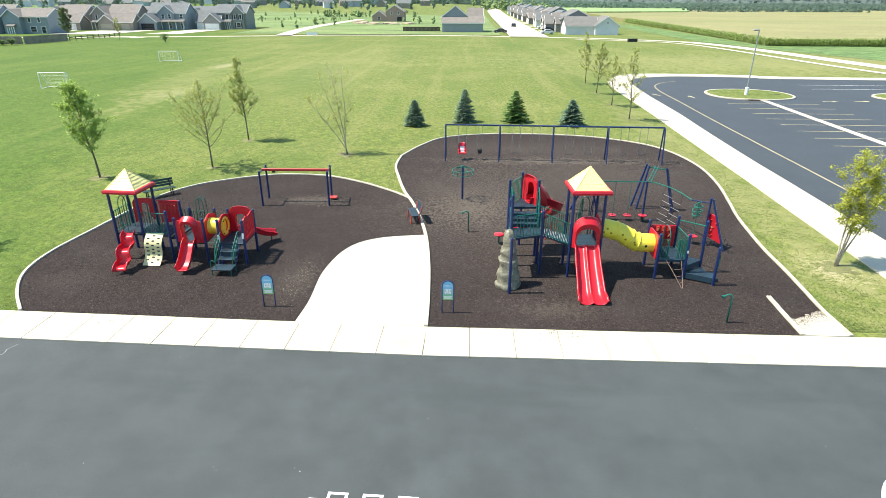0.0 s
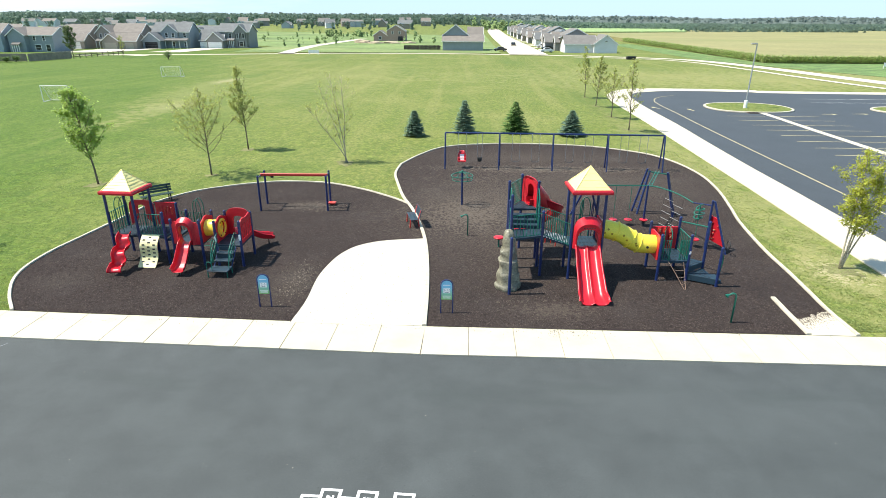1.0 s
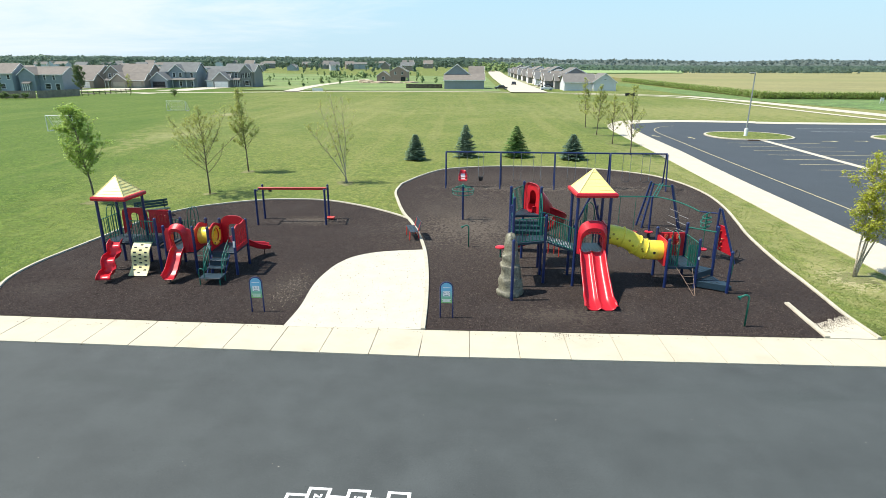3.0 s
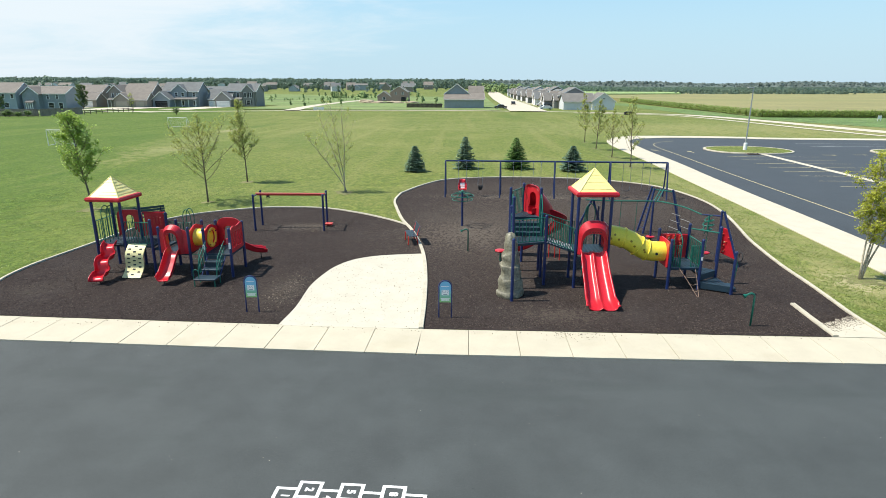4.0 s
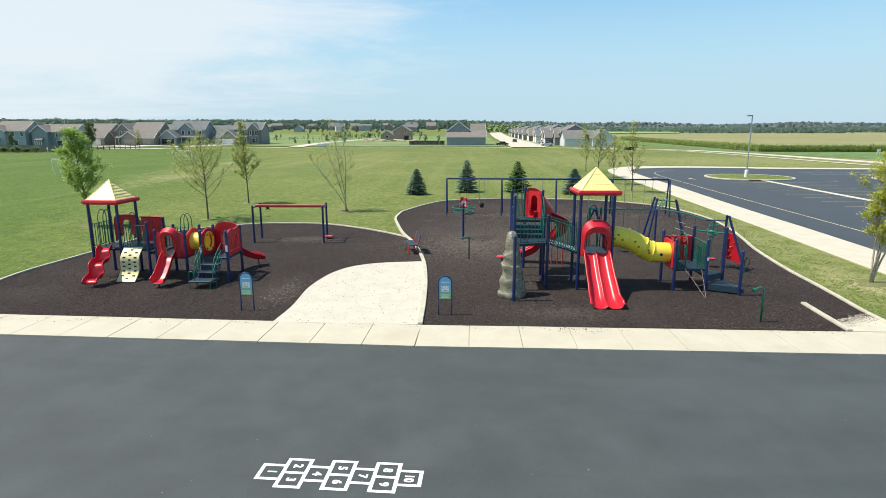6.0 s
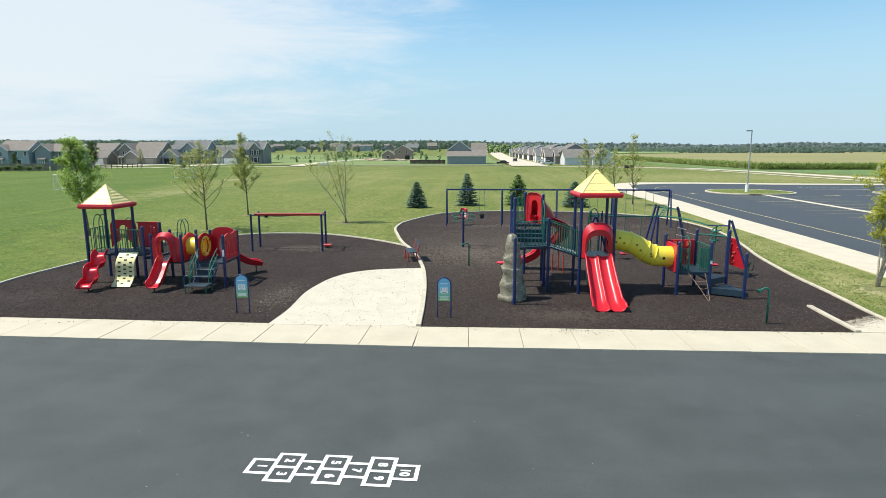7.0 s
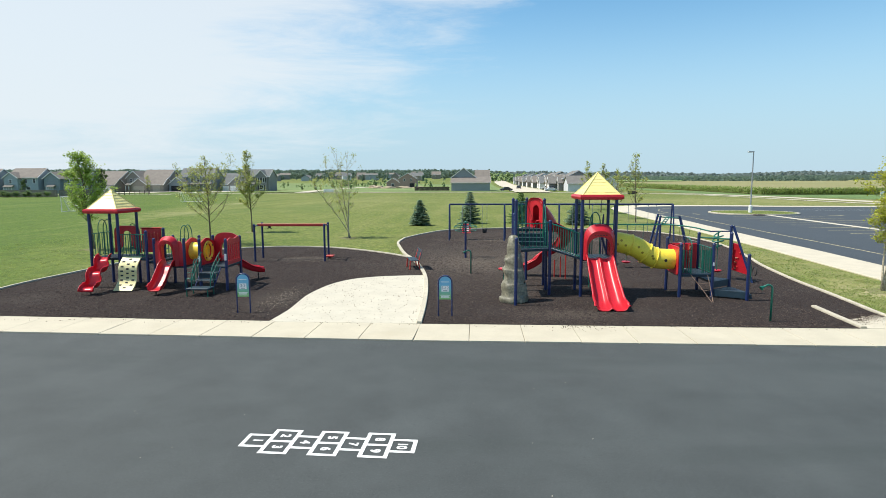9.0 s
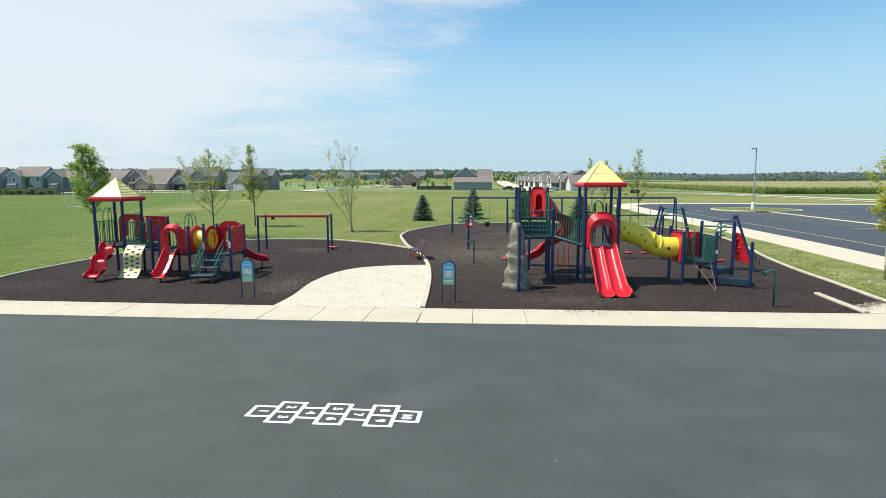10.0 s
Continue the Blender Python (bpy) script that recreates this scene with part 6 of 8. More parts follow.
barrier(S, (-11.42, 23.2), (-11.0, 23.18), 1.15, 1.05, 0.95, 3)
barrier(S, (-10.9, 23.18), (-10.35, 23.18), D3, D3, 0.95, 4)
# loops at the back-left ladder and on the far side
for dx in (0.0, 0.22):
    loop_rail(S, (-13.66 + dx, 22.35, D1), (-13.62 + dx, 22.85, D1), 1.5)
loop_rail(S, (-12.62, 23.3, D1), (-12.95, 23.3, D1), 1.28)
for s in (0, 1):
    loop_rail(S, (-10.72, 23.3 + 0.3 * s, D3), (-10.38, 23.3 + 0.3 * s, D3), 1.48)
for k in range(4):
    wpart("rung", sweep(bmesh.new(), [(-10.72, 23.52 + 0.05 * k, 0.95 - 0.24 * k), (-10.32, 23.52 + 0.05 * k, 0.95 - 0.24 * k)], 0.015, 6), M_GREEN, S)
# red back panels
arch_panel(S, (-13.0, 23.24, D1 + 0.04), 3, 1.08, 1.16, 0.34, 0.62, 0.06, foot=0.32, name="oval_panel", square=0.55)
bm = box(bmesh.new(), (-11.93, 23.22, D2H + 0.58), (0.86, 0.05, 1.0), None, 0.02)
flat = wpart("flat_panel", bm, M_RED, S)
for i in range(5):
    wpart("relief", box(bmesh.new(), (-12.22 + 0.145 * i, 23.185, D2H + 0.72 + 0.05 * (i % 2)), (0.06, 0.03, 0.34), None, 0.012), M_REDPAINT, S, flat)
wpart("panel_rail", sweep(bmesh.new(), [(-12.40, 23.2, D2H + 1.1), (-11.44, 23.21, D2H + 1.1)], 0.025, 8), M_RED, S)
# wavy slide
wl_pts = []
for i in range(30):
    t = i / 29
    swell = 0.115 * math.sin(t * math.pi * 4.7 + 0.2) * min(1, t * 6)
    wl_pts.append(Vector((-13.15 + 0.15 * t, 21.98 - 1.44 * t - 0.66 * swell, D1 + 0.03 - (D1 - 0.14) * t + 0.75 * swell)))
wavy = chute(S, wl_pts, (0.54, 0.57), 0.18, name="wavy_slide")
wpart("foot_bracket", sweep(bmesh.new(), [(-13.02, 20.72, 0.0), (-13.02, 20.72, 0.2)], 0.02, 6), M_DARK, S, wavy)
# curved climbing sheet with hand holes
def climb_pos(u, t):
    """Place on the climbing sheet: u across, t from its top to the ground."""
    return Vector((-12.41 + u * 0.76 - 0.12 * t, 21.93 - 0.60 * t - 0.13 * math.sin(t * 2 * math.pi), D1 + 0.06 - (D1 - 0.06) * t))


front = [[climb_pos(u / 6, t / 16) for u in range(7)] for t in range(17)]
nrm = Vector((0, -0.9, 0.43))
bm = bmesh.new()
loft(bm, [row + [p - nrm * 0.05 for p in row[::-1]] for row in front], closed=True)
climber = wpart("climbing_sheet", bm, M_CREAM, S, None, "cream moulded climbing sheet with dark hand holes", smooth=False)
for k in range(13):
    for u in ((0.5,) if k % 2 == 0 else (0.2, 0.8)):
        t = 0.07 + 0.071 * k
        c, c2 = climb_pos(u, t), climb_pos(u, t + 0.03)
        dn = (c2 - c).normalized()
        nn = Vector((1, 0, 0)).cross(dn)
        nn = nn if nn.y < 0 else -nn
        rot = Matrix((Vector((1, 0, 0)), nn, dn)).transposed()
        wpart("hand_hole", box(bmesh.new(), c + nn * 0.004, (0.115, 0.012, 0.062), rot, 0.006), M_DARK, S, climber)
# single slide with its hood
hood = arch_panel(S, (-10.43, 21.80, D3 - 0.02), -3, 0.80, 1.20, 0.44, 0.92, 0.05, depth=0.32, square=0.12)
for s in (-1, 1):
    bm = plate(bmesh.new(), [(s * 0.36, 0.0), (s * 0.58, 0.0), (s * 0.58, 0.86), (s * 0.50, 0.98), (s * 0.36, 1.0)], 0.045, Matrix.Translation((-10.43, 21.81, D3 - 0.02)) @ Matrix.Rotation(radians(-3), 4, "Z"))
    wpart("hood_wing", bm, M_RED, S, hood)
sl = chute(S, smooth_path([(-10.43, 21.95, D3 + 0.03), (-10.42, 21.62, D3 - 0.02), (-10.42, 21.32, 0.74), (-10.42, 21.0, 0.42), (-10.42, 20.76, 0.30), (-10.41, 20.54, 0.29)]), (0.54, 0.60), 0.24)
wpart("foot_bracket", sweep(bmesh.new(), [(-10.42, 20.7, 0.0), (-10.42, 20.7, 0.22)], 0.025, 6), M_DARK, S, sl)
# crawl tunnel between two wavy-topped panels
def wavy_panel(x, y0, y1, hole=True):
    """A red side panel with a wavy top and, where asked, a round hole."""
    c = Vector((x, (y0 + y1) / 2))
    half = (y1 - y0) / 2 - 0.05
    n = 28
    outer, inner = [], []
    for i in range(n):
        a = 2 * math.pi * i / n
        ca, sa = math.cos(a), math.sin(a)
        k = 1 / max(abs(ca) / half, abs(sa) / 0.52)
        yy, zz = ca * k, sa * k
        if zz > 0.4:
            zz = 0.44 + 0.10 * math.cos(yy / half * math.pi * 0.9)
        outer.append((c.y + yy, 1.57 + zz))
        inner.append((c.y + 0.33 * ca, 1.57 + 0.33 * sa))
    bm = bmesh.new()
    rows = [[(x - 0.025, a, b) for a, b in inner], [(x - 0.025, a, b) for a, b in outer], [(x + 0.025, a, b) for a, b in outer], [(x + 0.025, a, b) for a, b in inner]]
    rows.append(rows[0])
    loft(bm, [r + [r[0]] for r in rows])
    bmesh.ops.remove_doubles(bm, verts=bm.verts, dist=0.0005)
    return wpart("wavy_panel", bm, M_RED, S)


wavy_panel(-9.82, 21.80, 23.16)
wavy_panel(-9.19, 21.72, 23.12)
tun = bmesh.new()
secs = []
for xx, rr in ((-9.90, 0.40), (-9.86, 0.42), (-9.80, 0.36), (-9.55, 0.34), (-9.22, 0.36), (-9.15, 0.42), (-9.11, 0.40), (-9.13, 0.31), (-9.5, 0.30), (-9.88, 0.31)):
    secs.append([(xx, 22.46 + rr * math.cos(a), 1.57 + rr * math.sin(a)) for a in [2 * math.pi * i / 24 for i in range(24)]])
secs.append(secs[0])
loft(tun, secs, closed=True, caps=False)
bmesh.ops.remove_doubles(tun, verts=tun.verts, dist=0.0005)
ty = wpart("crawl_tunnel", tun, M_YELLOW, S, None, "short yellow plastic crawl tunnel", smooth=True)
for a in (0.6, 2.2, 3.9, 5.3):
    wpart("bolt", sweep(bmesh.new(), [(-9.14, 22.46 + 0.365 * math.cos(a), 1.57 + 0.365 * math.sin(a)), (-9.095, 22.46 + 0.365 * math.cos(a), 1.57 + 0.365 * math.sin(a))], 0.03, 8), M_DARK, S, ty)
# end panel with upright slots
bm = bmesh.new()
outline = [(-0.62, 0.0), (0.62, 0.0), (0.62, 0.16), (-0.62, 0.16)]
pm = Matrix.Translation((-8.10, 22.42, D3 + 0.02)) @ Matrix.Rotation(radians(90), 4, "Z")
plate(bm, outline, 0.045, pm)
endp = wpart("slotted_panel", bm, M_RED, S)
bm = bmesh.new()
plate(bm, [(-0.62, 0.80), (0.62, 0.80), (0.62, 1.0), (0.45, 1.08), (0.25, 1.02), (0.0, 1.0), (-0.25, 1.06), (-0.45, 1.02), (-0.62, 0.92)], 0.045, pm)
wpart("top_rail", bm, M_RED, S, endp)
for i in range(7):
    bm = bmesh.new()
    plate(bm, [(-0.62 + 0.19 * i, 0.15), (-0.525 + 0.19 * i, 0.15), (-0.525 + 0.19 * i, 0.81), (-0.62 + 0.19 * i, 0.81)], 0.04, pm)
    wpart("slat", bm, M_RED, S, endp)
# back hood and the short slide behind it
arch_panel(S, (-8.68, 23.14, D3 - 0.02), 180, 1.08, 1.22, 0.50, 0.86, 0.05, depth=0.28, square=0.30)
sl2 = chute(S, smooth_path([(-8.68, 23.1, D3 + 0.03), (-8.62, 23.4, D3 - 0.02), (-8.42, 23.75, 0.80), (-8.15, 24.08, 0.56), (-7.86, 24.32, 0.46), (-7.62, 24.45, 0.44)]), (0.54, 0.56), 0.20, name="short_slide")
wpart("foot_bracket", sweep(bmesh.new(), [(-7.85, 24.32, 0.05), (-7.85, 24.32, 0.42)], 0.025, 6), M_DARK, S, sl2)
# steps with handrails
for k in range(3):
    z = D3 - 0.235 * (k + 1)
    y0, wide, deep = 21.62 - 0.27 * k, 0.70 if k < 2 else 0.86, 0.30 if k < 2 else 0.56
    st = wpart("step", box(bmesh.new(), (-8.68 - 0.03 * k, y0 - deep / 2, z), (wide, deep, 0.06), None, 0.012), M_DECK, S)
    if k < 2:
        wpart("riser", box(bmesh.new(), (-8.68 - 0.03 * k, y0 + 0.01, z + 0.12), (wide - 0.04, 0.02, 0.16)), M_DECK, S, st)
    else:
        for lx in (-0.40, 0.40):
            for ly in (-0.03, -0.53):
                wpart("leg", sweep(bmesh.new(), [(-8.74 + lx, y0 + ly, 0.0), (-8.74 + lx, y0 + ly, z)], 0.024, 7), M_GREEN, S, st)
for sx in (-9.05, -8.32):
    wpart("stringer", sweep(bmesh.new(), [(sx, 21.7, D3 - 0.06), (sx - 0.03, 21.08, 0.34)], 0.025, 7), M_BLUE, S)
    for lift in (0.30, 0.56):
        rail = smooth_path([(sx, 21.7, D3 + lift), (sx - 0.01, 21.45, D3 - 0.16 + lift), (sx - 0.03, 20.95, 0.44 + lift), (sx - 0.03, 20.80, 0.36)], 4)
        wpart("handrail", sweep(bmesh.new(), rail, 0.017, 7), M_GREEN, S)
    for k in range(4):
        t = (k + 0.5) / 4
        wpart("picket", sweep(bmesh.new(), [(sx - 0.03 * t, 21.66 - 0.66 * t, D3 - 0.04 - 0.58 * t), (sx - 0.03 * t, 21.66 - 0.66 * t, D3 + 0.54 - 0.58 * t)], 0.012, 6), M_GREEN, S)
loop_rail(S, (-9.17, 20.58, 0.34), (-8.95, 20.56, 0.34), 0.42, name="loop_rail")
loop_rail(S, (-9.2, 21.55, 0.6), (-9.2, 21.25, 0.42), 0.85)
wpart("sticker", box(bmesh.new(), (-8.10, 21.675, 1.42), (0.085, 0.012, 0.26), None, 0.003), M_WHITE, S)
wpart("sticker", box(bmesh.new(), (-9.14, 21.635, 1.35), (0.085, 0.012, 0.22), None, 0.003), M_WHITE, S)
loop_rail(S, (-13.86, 22.3, 0.75), (-13.86, 22.62, 0.75), 0.42, name="step_loop")


# ----- the large structure -----
L = thing("large_play_structure", 7.0, 22.0, 0.055, 0, "tall navy, red and green climbing frame with double slide on mulch", "climbing frame")
DT, DL, DU, DR = 1.50, 1.84, 2.42, 0.93
tfl, tfr, tbl, tbr = (5.57, 21.15), (6.80, 21.20), (5.56, 22.38), (6.78, 22.43)
for p in (tfl, tfr, tbl, tbr):
    cap_post(L, *p, 3.72)
pyramid_roof(L, 6.20, 21.80, 3.66, 0.77, 0.82, 3)
deck_plate(L, [tfl, tfr, tbr, tbl], DT)
# left deck, its steps and the upper three-cornered deck
dfl, dfr, dbl, dbr = (3.15, 20.95), (4.45, 21.42), (3.17, 22.12), (4.42, 22.35)
u1, u2, u3 = (3.18, 23.13), (4.43, 23.23), (3.83, 24.40)
cap_post(L, *dfl, 3.66), cap_post(L, *dfr, 2.88), cap_post(L, *dbr, 2.75), cap_post(L, *dbl, 3.1)
cap_post(L, *u1, 3.64), cap_post(L, *u2, 3.62), cap_post(L, *u3, 3.62)
deck_plate(L, [dfl, dfr, dbr, dbl], DL)
deck_plate(L, [u1, u2, u3], DU)
for k in range(3):
    st = wpart("step", box(bmesh.new(), (3.80, 22.36 + 0.26 * k, DL + 0.14 * (k + 1)), (1.1, 0.27, 0.045), None, 0.01), M_DECK, L)
    wpart("riser", box(bmesh.new(), (3.80, 22.24 + 0.26 * k, DL + 0.14 * (k + 1) - 0.07), (1.08, 0.02, 0.12)), M_DECK, L, st)
for sx in (3.24, 4.38):
    loop_rail(L, (sx, 22.2, DL), (sx, 22.95, DU - 0.1), 1.25, r=0.022)
    wpart("handrail", sweep(bmesh.new(), [(sx, 22.15, DL + 0.55), (sx, 23.1, DU + 0.6)], 0.02, 7), M_GREEN, L)
    wpart("grab_pole", sweep(bmesh.new(), [(sx + (0.06 if sx < 4 else -0.06), 22.55, DL), (sx + (0.06 if sx < 4 else -0.06), 22.55, DL + 1.5)], 0.03, 8), M_GREEN, L)
barrier(L, dfl, dfr, DL, DL, 0.95, 9)
barrier(L, (3.15, 21.05), (3.17, 22.05), DL, DL, 0.95, 7)
# green panel at the upper deck
barrier(L, (u1[0] + 0.03, u1[1] + 0.08), (u3[0] - 0.03, u3[1] - 0.08), DU, DU, 1.05, 9)
# upper hood and spiral slide
d = Vector((u2[0] - u3[0], u2[1] - u3[1]))
arch_panel(L, ((u2[0] + u3[0]) / 2, (u2[1] + u3[1]) / 2, DU - 0.02), math.degrees(math.atan2(d.y, d.x)), 1.16, 1.26, 0.46, 0.95, 0.06, depth=-0.18, square=0.40)
cx0, cy0 = (u2[0] + u3[0]) / 2, (u2[1] + u3[1]) / 2
spiral = [(cx0 - 0.1, cy0 - 0.05, DU + 0.03), (cx0 + 0.3, cy0 + 0.10, DU + 0.0), (cx0 + 0.75, cy0 + 0.2, 2.33), (cx0 + 1.15, cy0 + 0.38, 2.08), (cx0 + 1.36, cy0 + 0.85, 1.72), (cx0 + 1.15, cy0 + 1.38, 1.3), (cx0 + 0.62, cy0 + 1.6, 0.97), (cx0 + 0.25, cy0 + 1.62, 0.62), (cx0 - 0.25, cy0 + 1.66, 0.38), (cx0 - 0.55, cy0 + 1.68, 0.34)]
away = Vector((u3[1] - u2[1], u2[0] - u3[0], 0)).normalized()
across = Vector((-away.y, away.x, 0))
secs = []
for dist, wide, tall in ((0.03, 1.10, 1.22), (0.30, 1.0, 1.10), (0.58, 0.84, 0.86), (0.85, 0.64, 0.58)):
    o = Vector((cx0, cy0, DU - 0.06 - 0.16 * dist)) + away * dist
    shell = arch_outline(wide, tall, square=0.2)
    secs.append([o + across * x + Vector((0, 0, z)) for x, z in shell] + [o + across * (x * 0.93) + Vector((0, 0, z * 0.96)) for x, z in shell[::-1]])
wpart("slide_cover", loft(bmesh.new(), secs, closed=True), M_RED, L, smooth=True)
sp = chute(L, smooth_path(spiral, 7), (0.56, 0.56), 0.27, name="curved_slide")
for (sx, sy, sz) in ((5.13, 25.1, 0.9), (5.39, 25.1, 1.05), (5.55, 24.7, 1.3)):
    wpart("slide_leg", sweep(bmesh.new(), [(sx, sy, 0.05), (sx, sy, sz)], 0.025, 8), M_REDPAINT, L, sp)
# sloping bridge between the decks
bm = bmesh.new()
loft(bm, [[(4.45, 21.42, DL - 0.06), (4.42, 22.35, DL - 0.06), (4.42, 22.35, DL), (4.45, 21.42, DL)], [(5.56, 21.18, DT - 0.06), (5.56, 22.36, DT - 0.06), (5.56, 22.36, DT), (5.56, 21.18, DT)]], closed=True)
bridge = wpart("bridge_deck", bm, M_DECK, L)
for k in range(9):
    t = (k + 0.5) / 9
    wpart("tread", box(bmesh.new(), (4.44 + 1.12 * t, 21.82 - 0.06 * t, DL - 0.34 * t + 0.012), (0.05, 1.0, 0.02), None, 0.004), M_STEEL, L, bridge)
barrier(L, (4.51, 21.39), (5.51, 21.18), DL, DT, 0.92, 11)
barrier(L, (4.46, 22.36), (5.50, 22.37), DL, DT, 0.92, 11)
# double slide and hood
dh = arch_panel(L, (6.19, 21.12, DT - 0.04), 2, 1.12, 1.32, 0.82, 0.86, 0.06, depth=0.34, square=0.16)
for k in range(5):
    wpart("slot", box(bmesh.new(), (5.99 + 0.1 * k, 20.80, DT + 0.90), (0.06, 0.02, 0.03), None, 0.004), M_DARK, L, dh)
ds = chute(L, smooth_path([(6.19, 21.22, DT + 0.012), (6.19, 21.02, DT - 0.01), (6.19, 20.65, 1.16), (6.19, 20.2, 0.79), (6.20, 19.75, 0.44), (6.20, 19.40, 0.20), (6.21, 19.06, 0.11), (6.21, 18.80, 0.09)]), (0.98, 1.20), 0.24, 2, name="double_slide")
for sx in (5.9, 6.5):
    wpart("foot_bracket", sweep(bmesh.new(), [(sx, 19.35, 0.0), (sx, 19.35, 0.17)], 0.025, 6), M_DARK, L, ds)
wpart("cross_bar", sweep(bmesh.new(), [(5.75, 21.02, DT + 1.0), (6.65, 21.05, DT + 1.0)], 0.016, 7), M_STEEL, L)
# tower back: ladder rails
barrier(L, (5.62, 22.4), (6.12, 22.42), DT, DT, 0.95, 5)
loop_rail(L, (6.13, 22.62, DT - 0.1), (6.53, 22.62, DT - 0.1), 1.73, None, 0.022)
for sx in (6.2, 6.62):
    loop_rail(L, (sx, 22.44, DT), (sx, 22.86, 0.06), 1.9, M_BLUE if sx > 6.4 else M_GREEN, 0.02)
for k in range(5):
    wpart("rung", sweep(bmesh.new(), [(6.2, 22.52 + 0.07 * k, 1.3 - 0.25 * k), (6.62, 22.52 + 0.07 * k, 1.3 - 0.25 * k)], 0.016, 6), M_BLUE, L)
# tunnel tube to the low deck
# darker tube yellow: the shade inside the vents is put into the colour
M_VENT = material("shaded_vent_plastic", (0.35, 0.22, 0.01), 0.6, vary=0.1, bump=0.0)


def round_panel(x, yc, zc, w, h, hole, rot=0):
    n = 28
    bm = bmesh.new()
    outer, inner = [], []
    for i in range(n):
        a = 2 * math.pi * i / n
        ca, sa = math.cos(a), math.sin(a)
        k = 1 / max(abs(ca) / (w / 2), abs(sa) / (h / 2))
        outer.append((ca * k, sa * k))
        inner.append((ca * hole, sa * hole))
    rows = [[(x - 0.025, yc + a, zc + b) for a, b in inner], [(x - 0.025, yc + a, zc + b) for a, b in outer], [(x + 0.025, yc + a, zc + b) for a, b in outer], [(x + 0.025, yc + a, zc + b) for a, b in inner]]
    rows.append(rows[0])
    loft(bm, [r + [r[0]] for r in rows])
    bmesh.ops.remove_doubles(bm, verts=bm.verts, dist=0.0005)
    return wpart("tunnel_panel", bm, M_RED, L)


round_panel(6.80, 21.82, DT + 0.50, 1.10, 1.0, 0.38)
round_panel(9.13, 21.85, DR + 0.47, 1.18, 1.04, 0.38)
axis = smooth_path([(6.82, 21.82, 2.04), (7.15, 21.82, 2.02), (7.7, 21.82, 1.86), (8.15, 21.83, 1.58), (8.5, 21.84, 1.43), (9.1, 21.85, 1.40)], 5)
secs = []
for i, p in enumerate(axis):
    dd = (axis[min(i + 1, len(axis) - 1)] - axis[max(i - 1, 0)]).normalized()
    up = Vector((0, 1, 0)).cross(dd).normalized()
    up = up if up.z > 0 else -up
    rr = 0.385
    secs.append([p + Vector((0, 1, 0)) * rr * math.cos(a) + up * rr * math.sin(a) for a in [2 * math.pi * j / 28 for j in range(28)]])
tube = wpart("tunnel_tube", loft(bmesh.new(), secs, closed=True, caps=False), M_YELLOW, L, None, "yellow plastic crawl tube with round holes", smooth=True)
for i in (8, 14, 19):
    p, dd = axis[i], (axis[i + 1] - axis[i - 1]).normalized()
    up = Vector((0, 1, 0)).cross(dd).normalized()
    pts = [p + (Vector((0, 1, 0)) * math.cos(a) + up * math.sin(a)) * 0.40 for a in [2 * math.pi * j / 28 for j in range(28)]]
    wpart("tube_flange", sweep(bmesh.new(), pts, 0.028, 6, closed=True), M_YELLOW, L, tube)
# solid discs, coloured as the shaded holes of the tube
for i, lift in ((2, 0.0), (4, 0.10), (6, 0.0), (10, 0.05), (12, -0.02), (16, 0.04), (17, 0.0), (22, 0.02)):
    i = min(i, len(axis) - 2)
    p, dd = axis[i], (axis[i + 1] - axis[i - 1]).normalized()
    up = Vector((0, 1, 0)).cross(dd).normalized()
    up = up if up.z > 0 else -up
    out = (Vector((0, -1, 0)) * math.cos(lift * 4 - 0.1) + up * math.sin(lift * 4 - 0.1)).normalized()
    wpart("vent_disc", sweep(bmesh.new(), [p + out * 0.375, p + out * 0.391], 0.045 if i < 20 else 0.055, 12), M_DARK if i > 20 else M_VENT, L, tube)
# low deck
ra, rb, rba, rbt = (9.16, 21.18), (10.33, 21.20), (9.11, 22.53), (10.31, 22.60)
re_, rd = (11.36, 20.68), (11.22, 21.86)
cap_post(L, *ra, 2.06), cap_post(L, *rb, 2.06), cap_post(L, *rba, 2.16), cap_post(L, *rbt, 2.34), cap_post(L, *re_, 1.74), cap_post(L, *rd, 2.40)
deck_plate(L, [ra, rb, rbt, rba], DR)
deck_plate(L, [rb, rd, rbt], 0.66, "step_deck")
deck_plate(L, [rb, re_, rd], 0.38, "step_deck")
low_step = wpart("low_step", box(bmesh.new(), (11.47, 21.22, 0.13), (0.36, 0.58, 0.24), None, 0.02), M_DECK, L, None, "blue box step")
wpart("tread", box(bmesh.new(), (11.47, 21.22, 0.257), (0.31, 0.53, 0.012), None, 0.003), M_DECK, L, low_step)
for a, b, z in ((rb, rd, 0.5), (rb, re_, 0.22)):
    bm = bmesh.new()
    loft(bm, [[(a[0], a[1], z - 0.08), (a[0], a[1], z + 0.14), (a[0], a[1] + 0.02, z + 0.14), (a[0], a[1] + 0.02, z - 0.08)], [(b[0], b[1], z - 0.08), (b[0], b[1], z + 0.14), (b[0], b[1] + 0.02, z + 0.14), (b[0], b[1] + 0.02, z - 0.08)]], closed=True)
    wpart("riser", bm, M_DECK, L)
barrier(L, (9.22, 21.19), (9.52, 21.19), DR, DR, 0.9, 3)
barrier(L, (9.95, 21.20), (10.28, 21.20), DR, DR, 0.9, 4)
barrier(L, (10.33, 21.28), (10.31, 22.5), DR, DR, 0.95, 7)
loop_rail(L, (9.55, 21.18, DR), (9.62, 22.2, DR), 1.3)
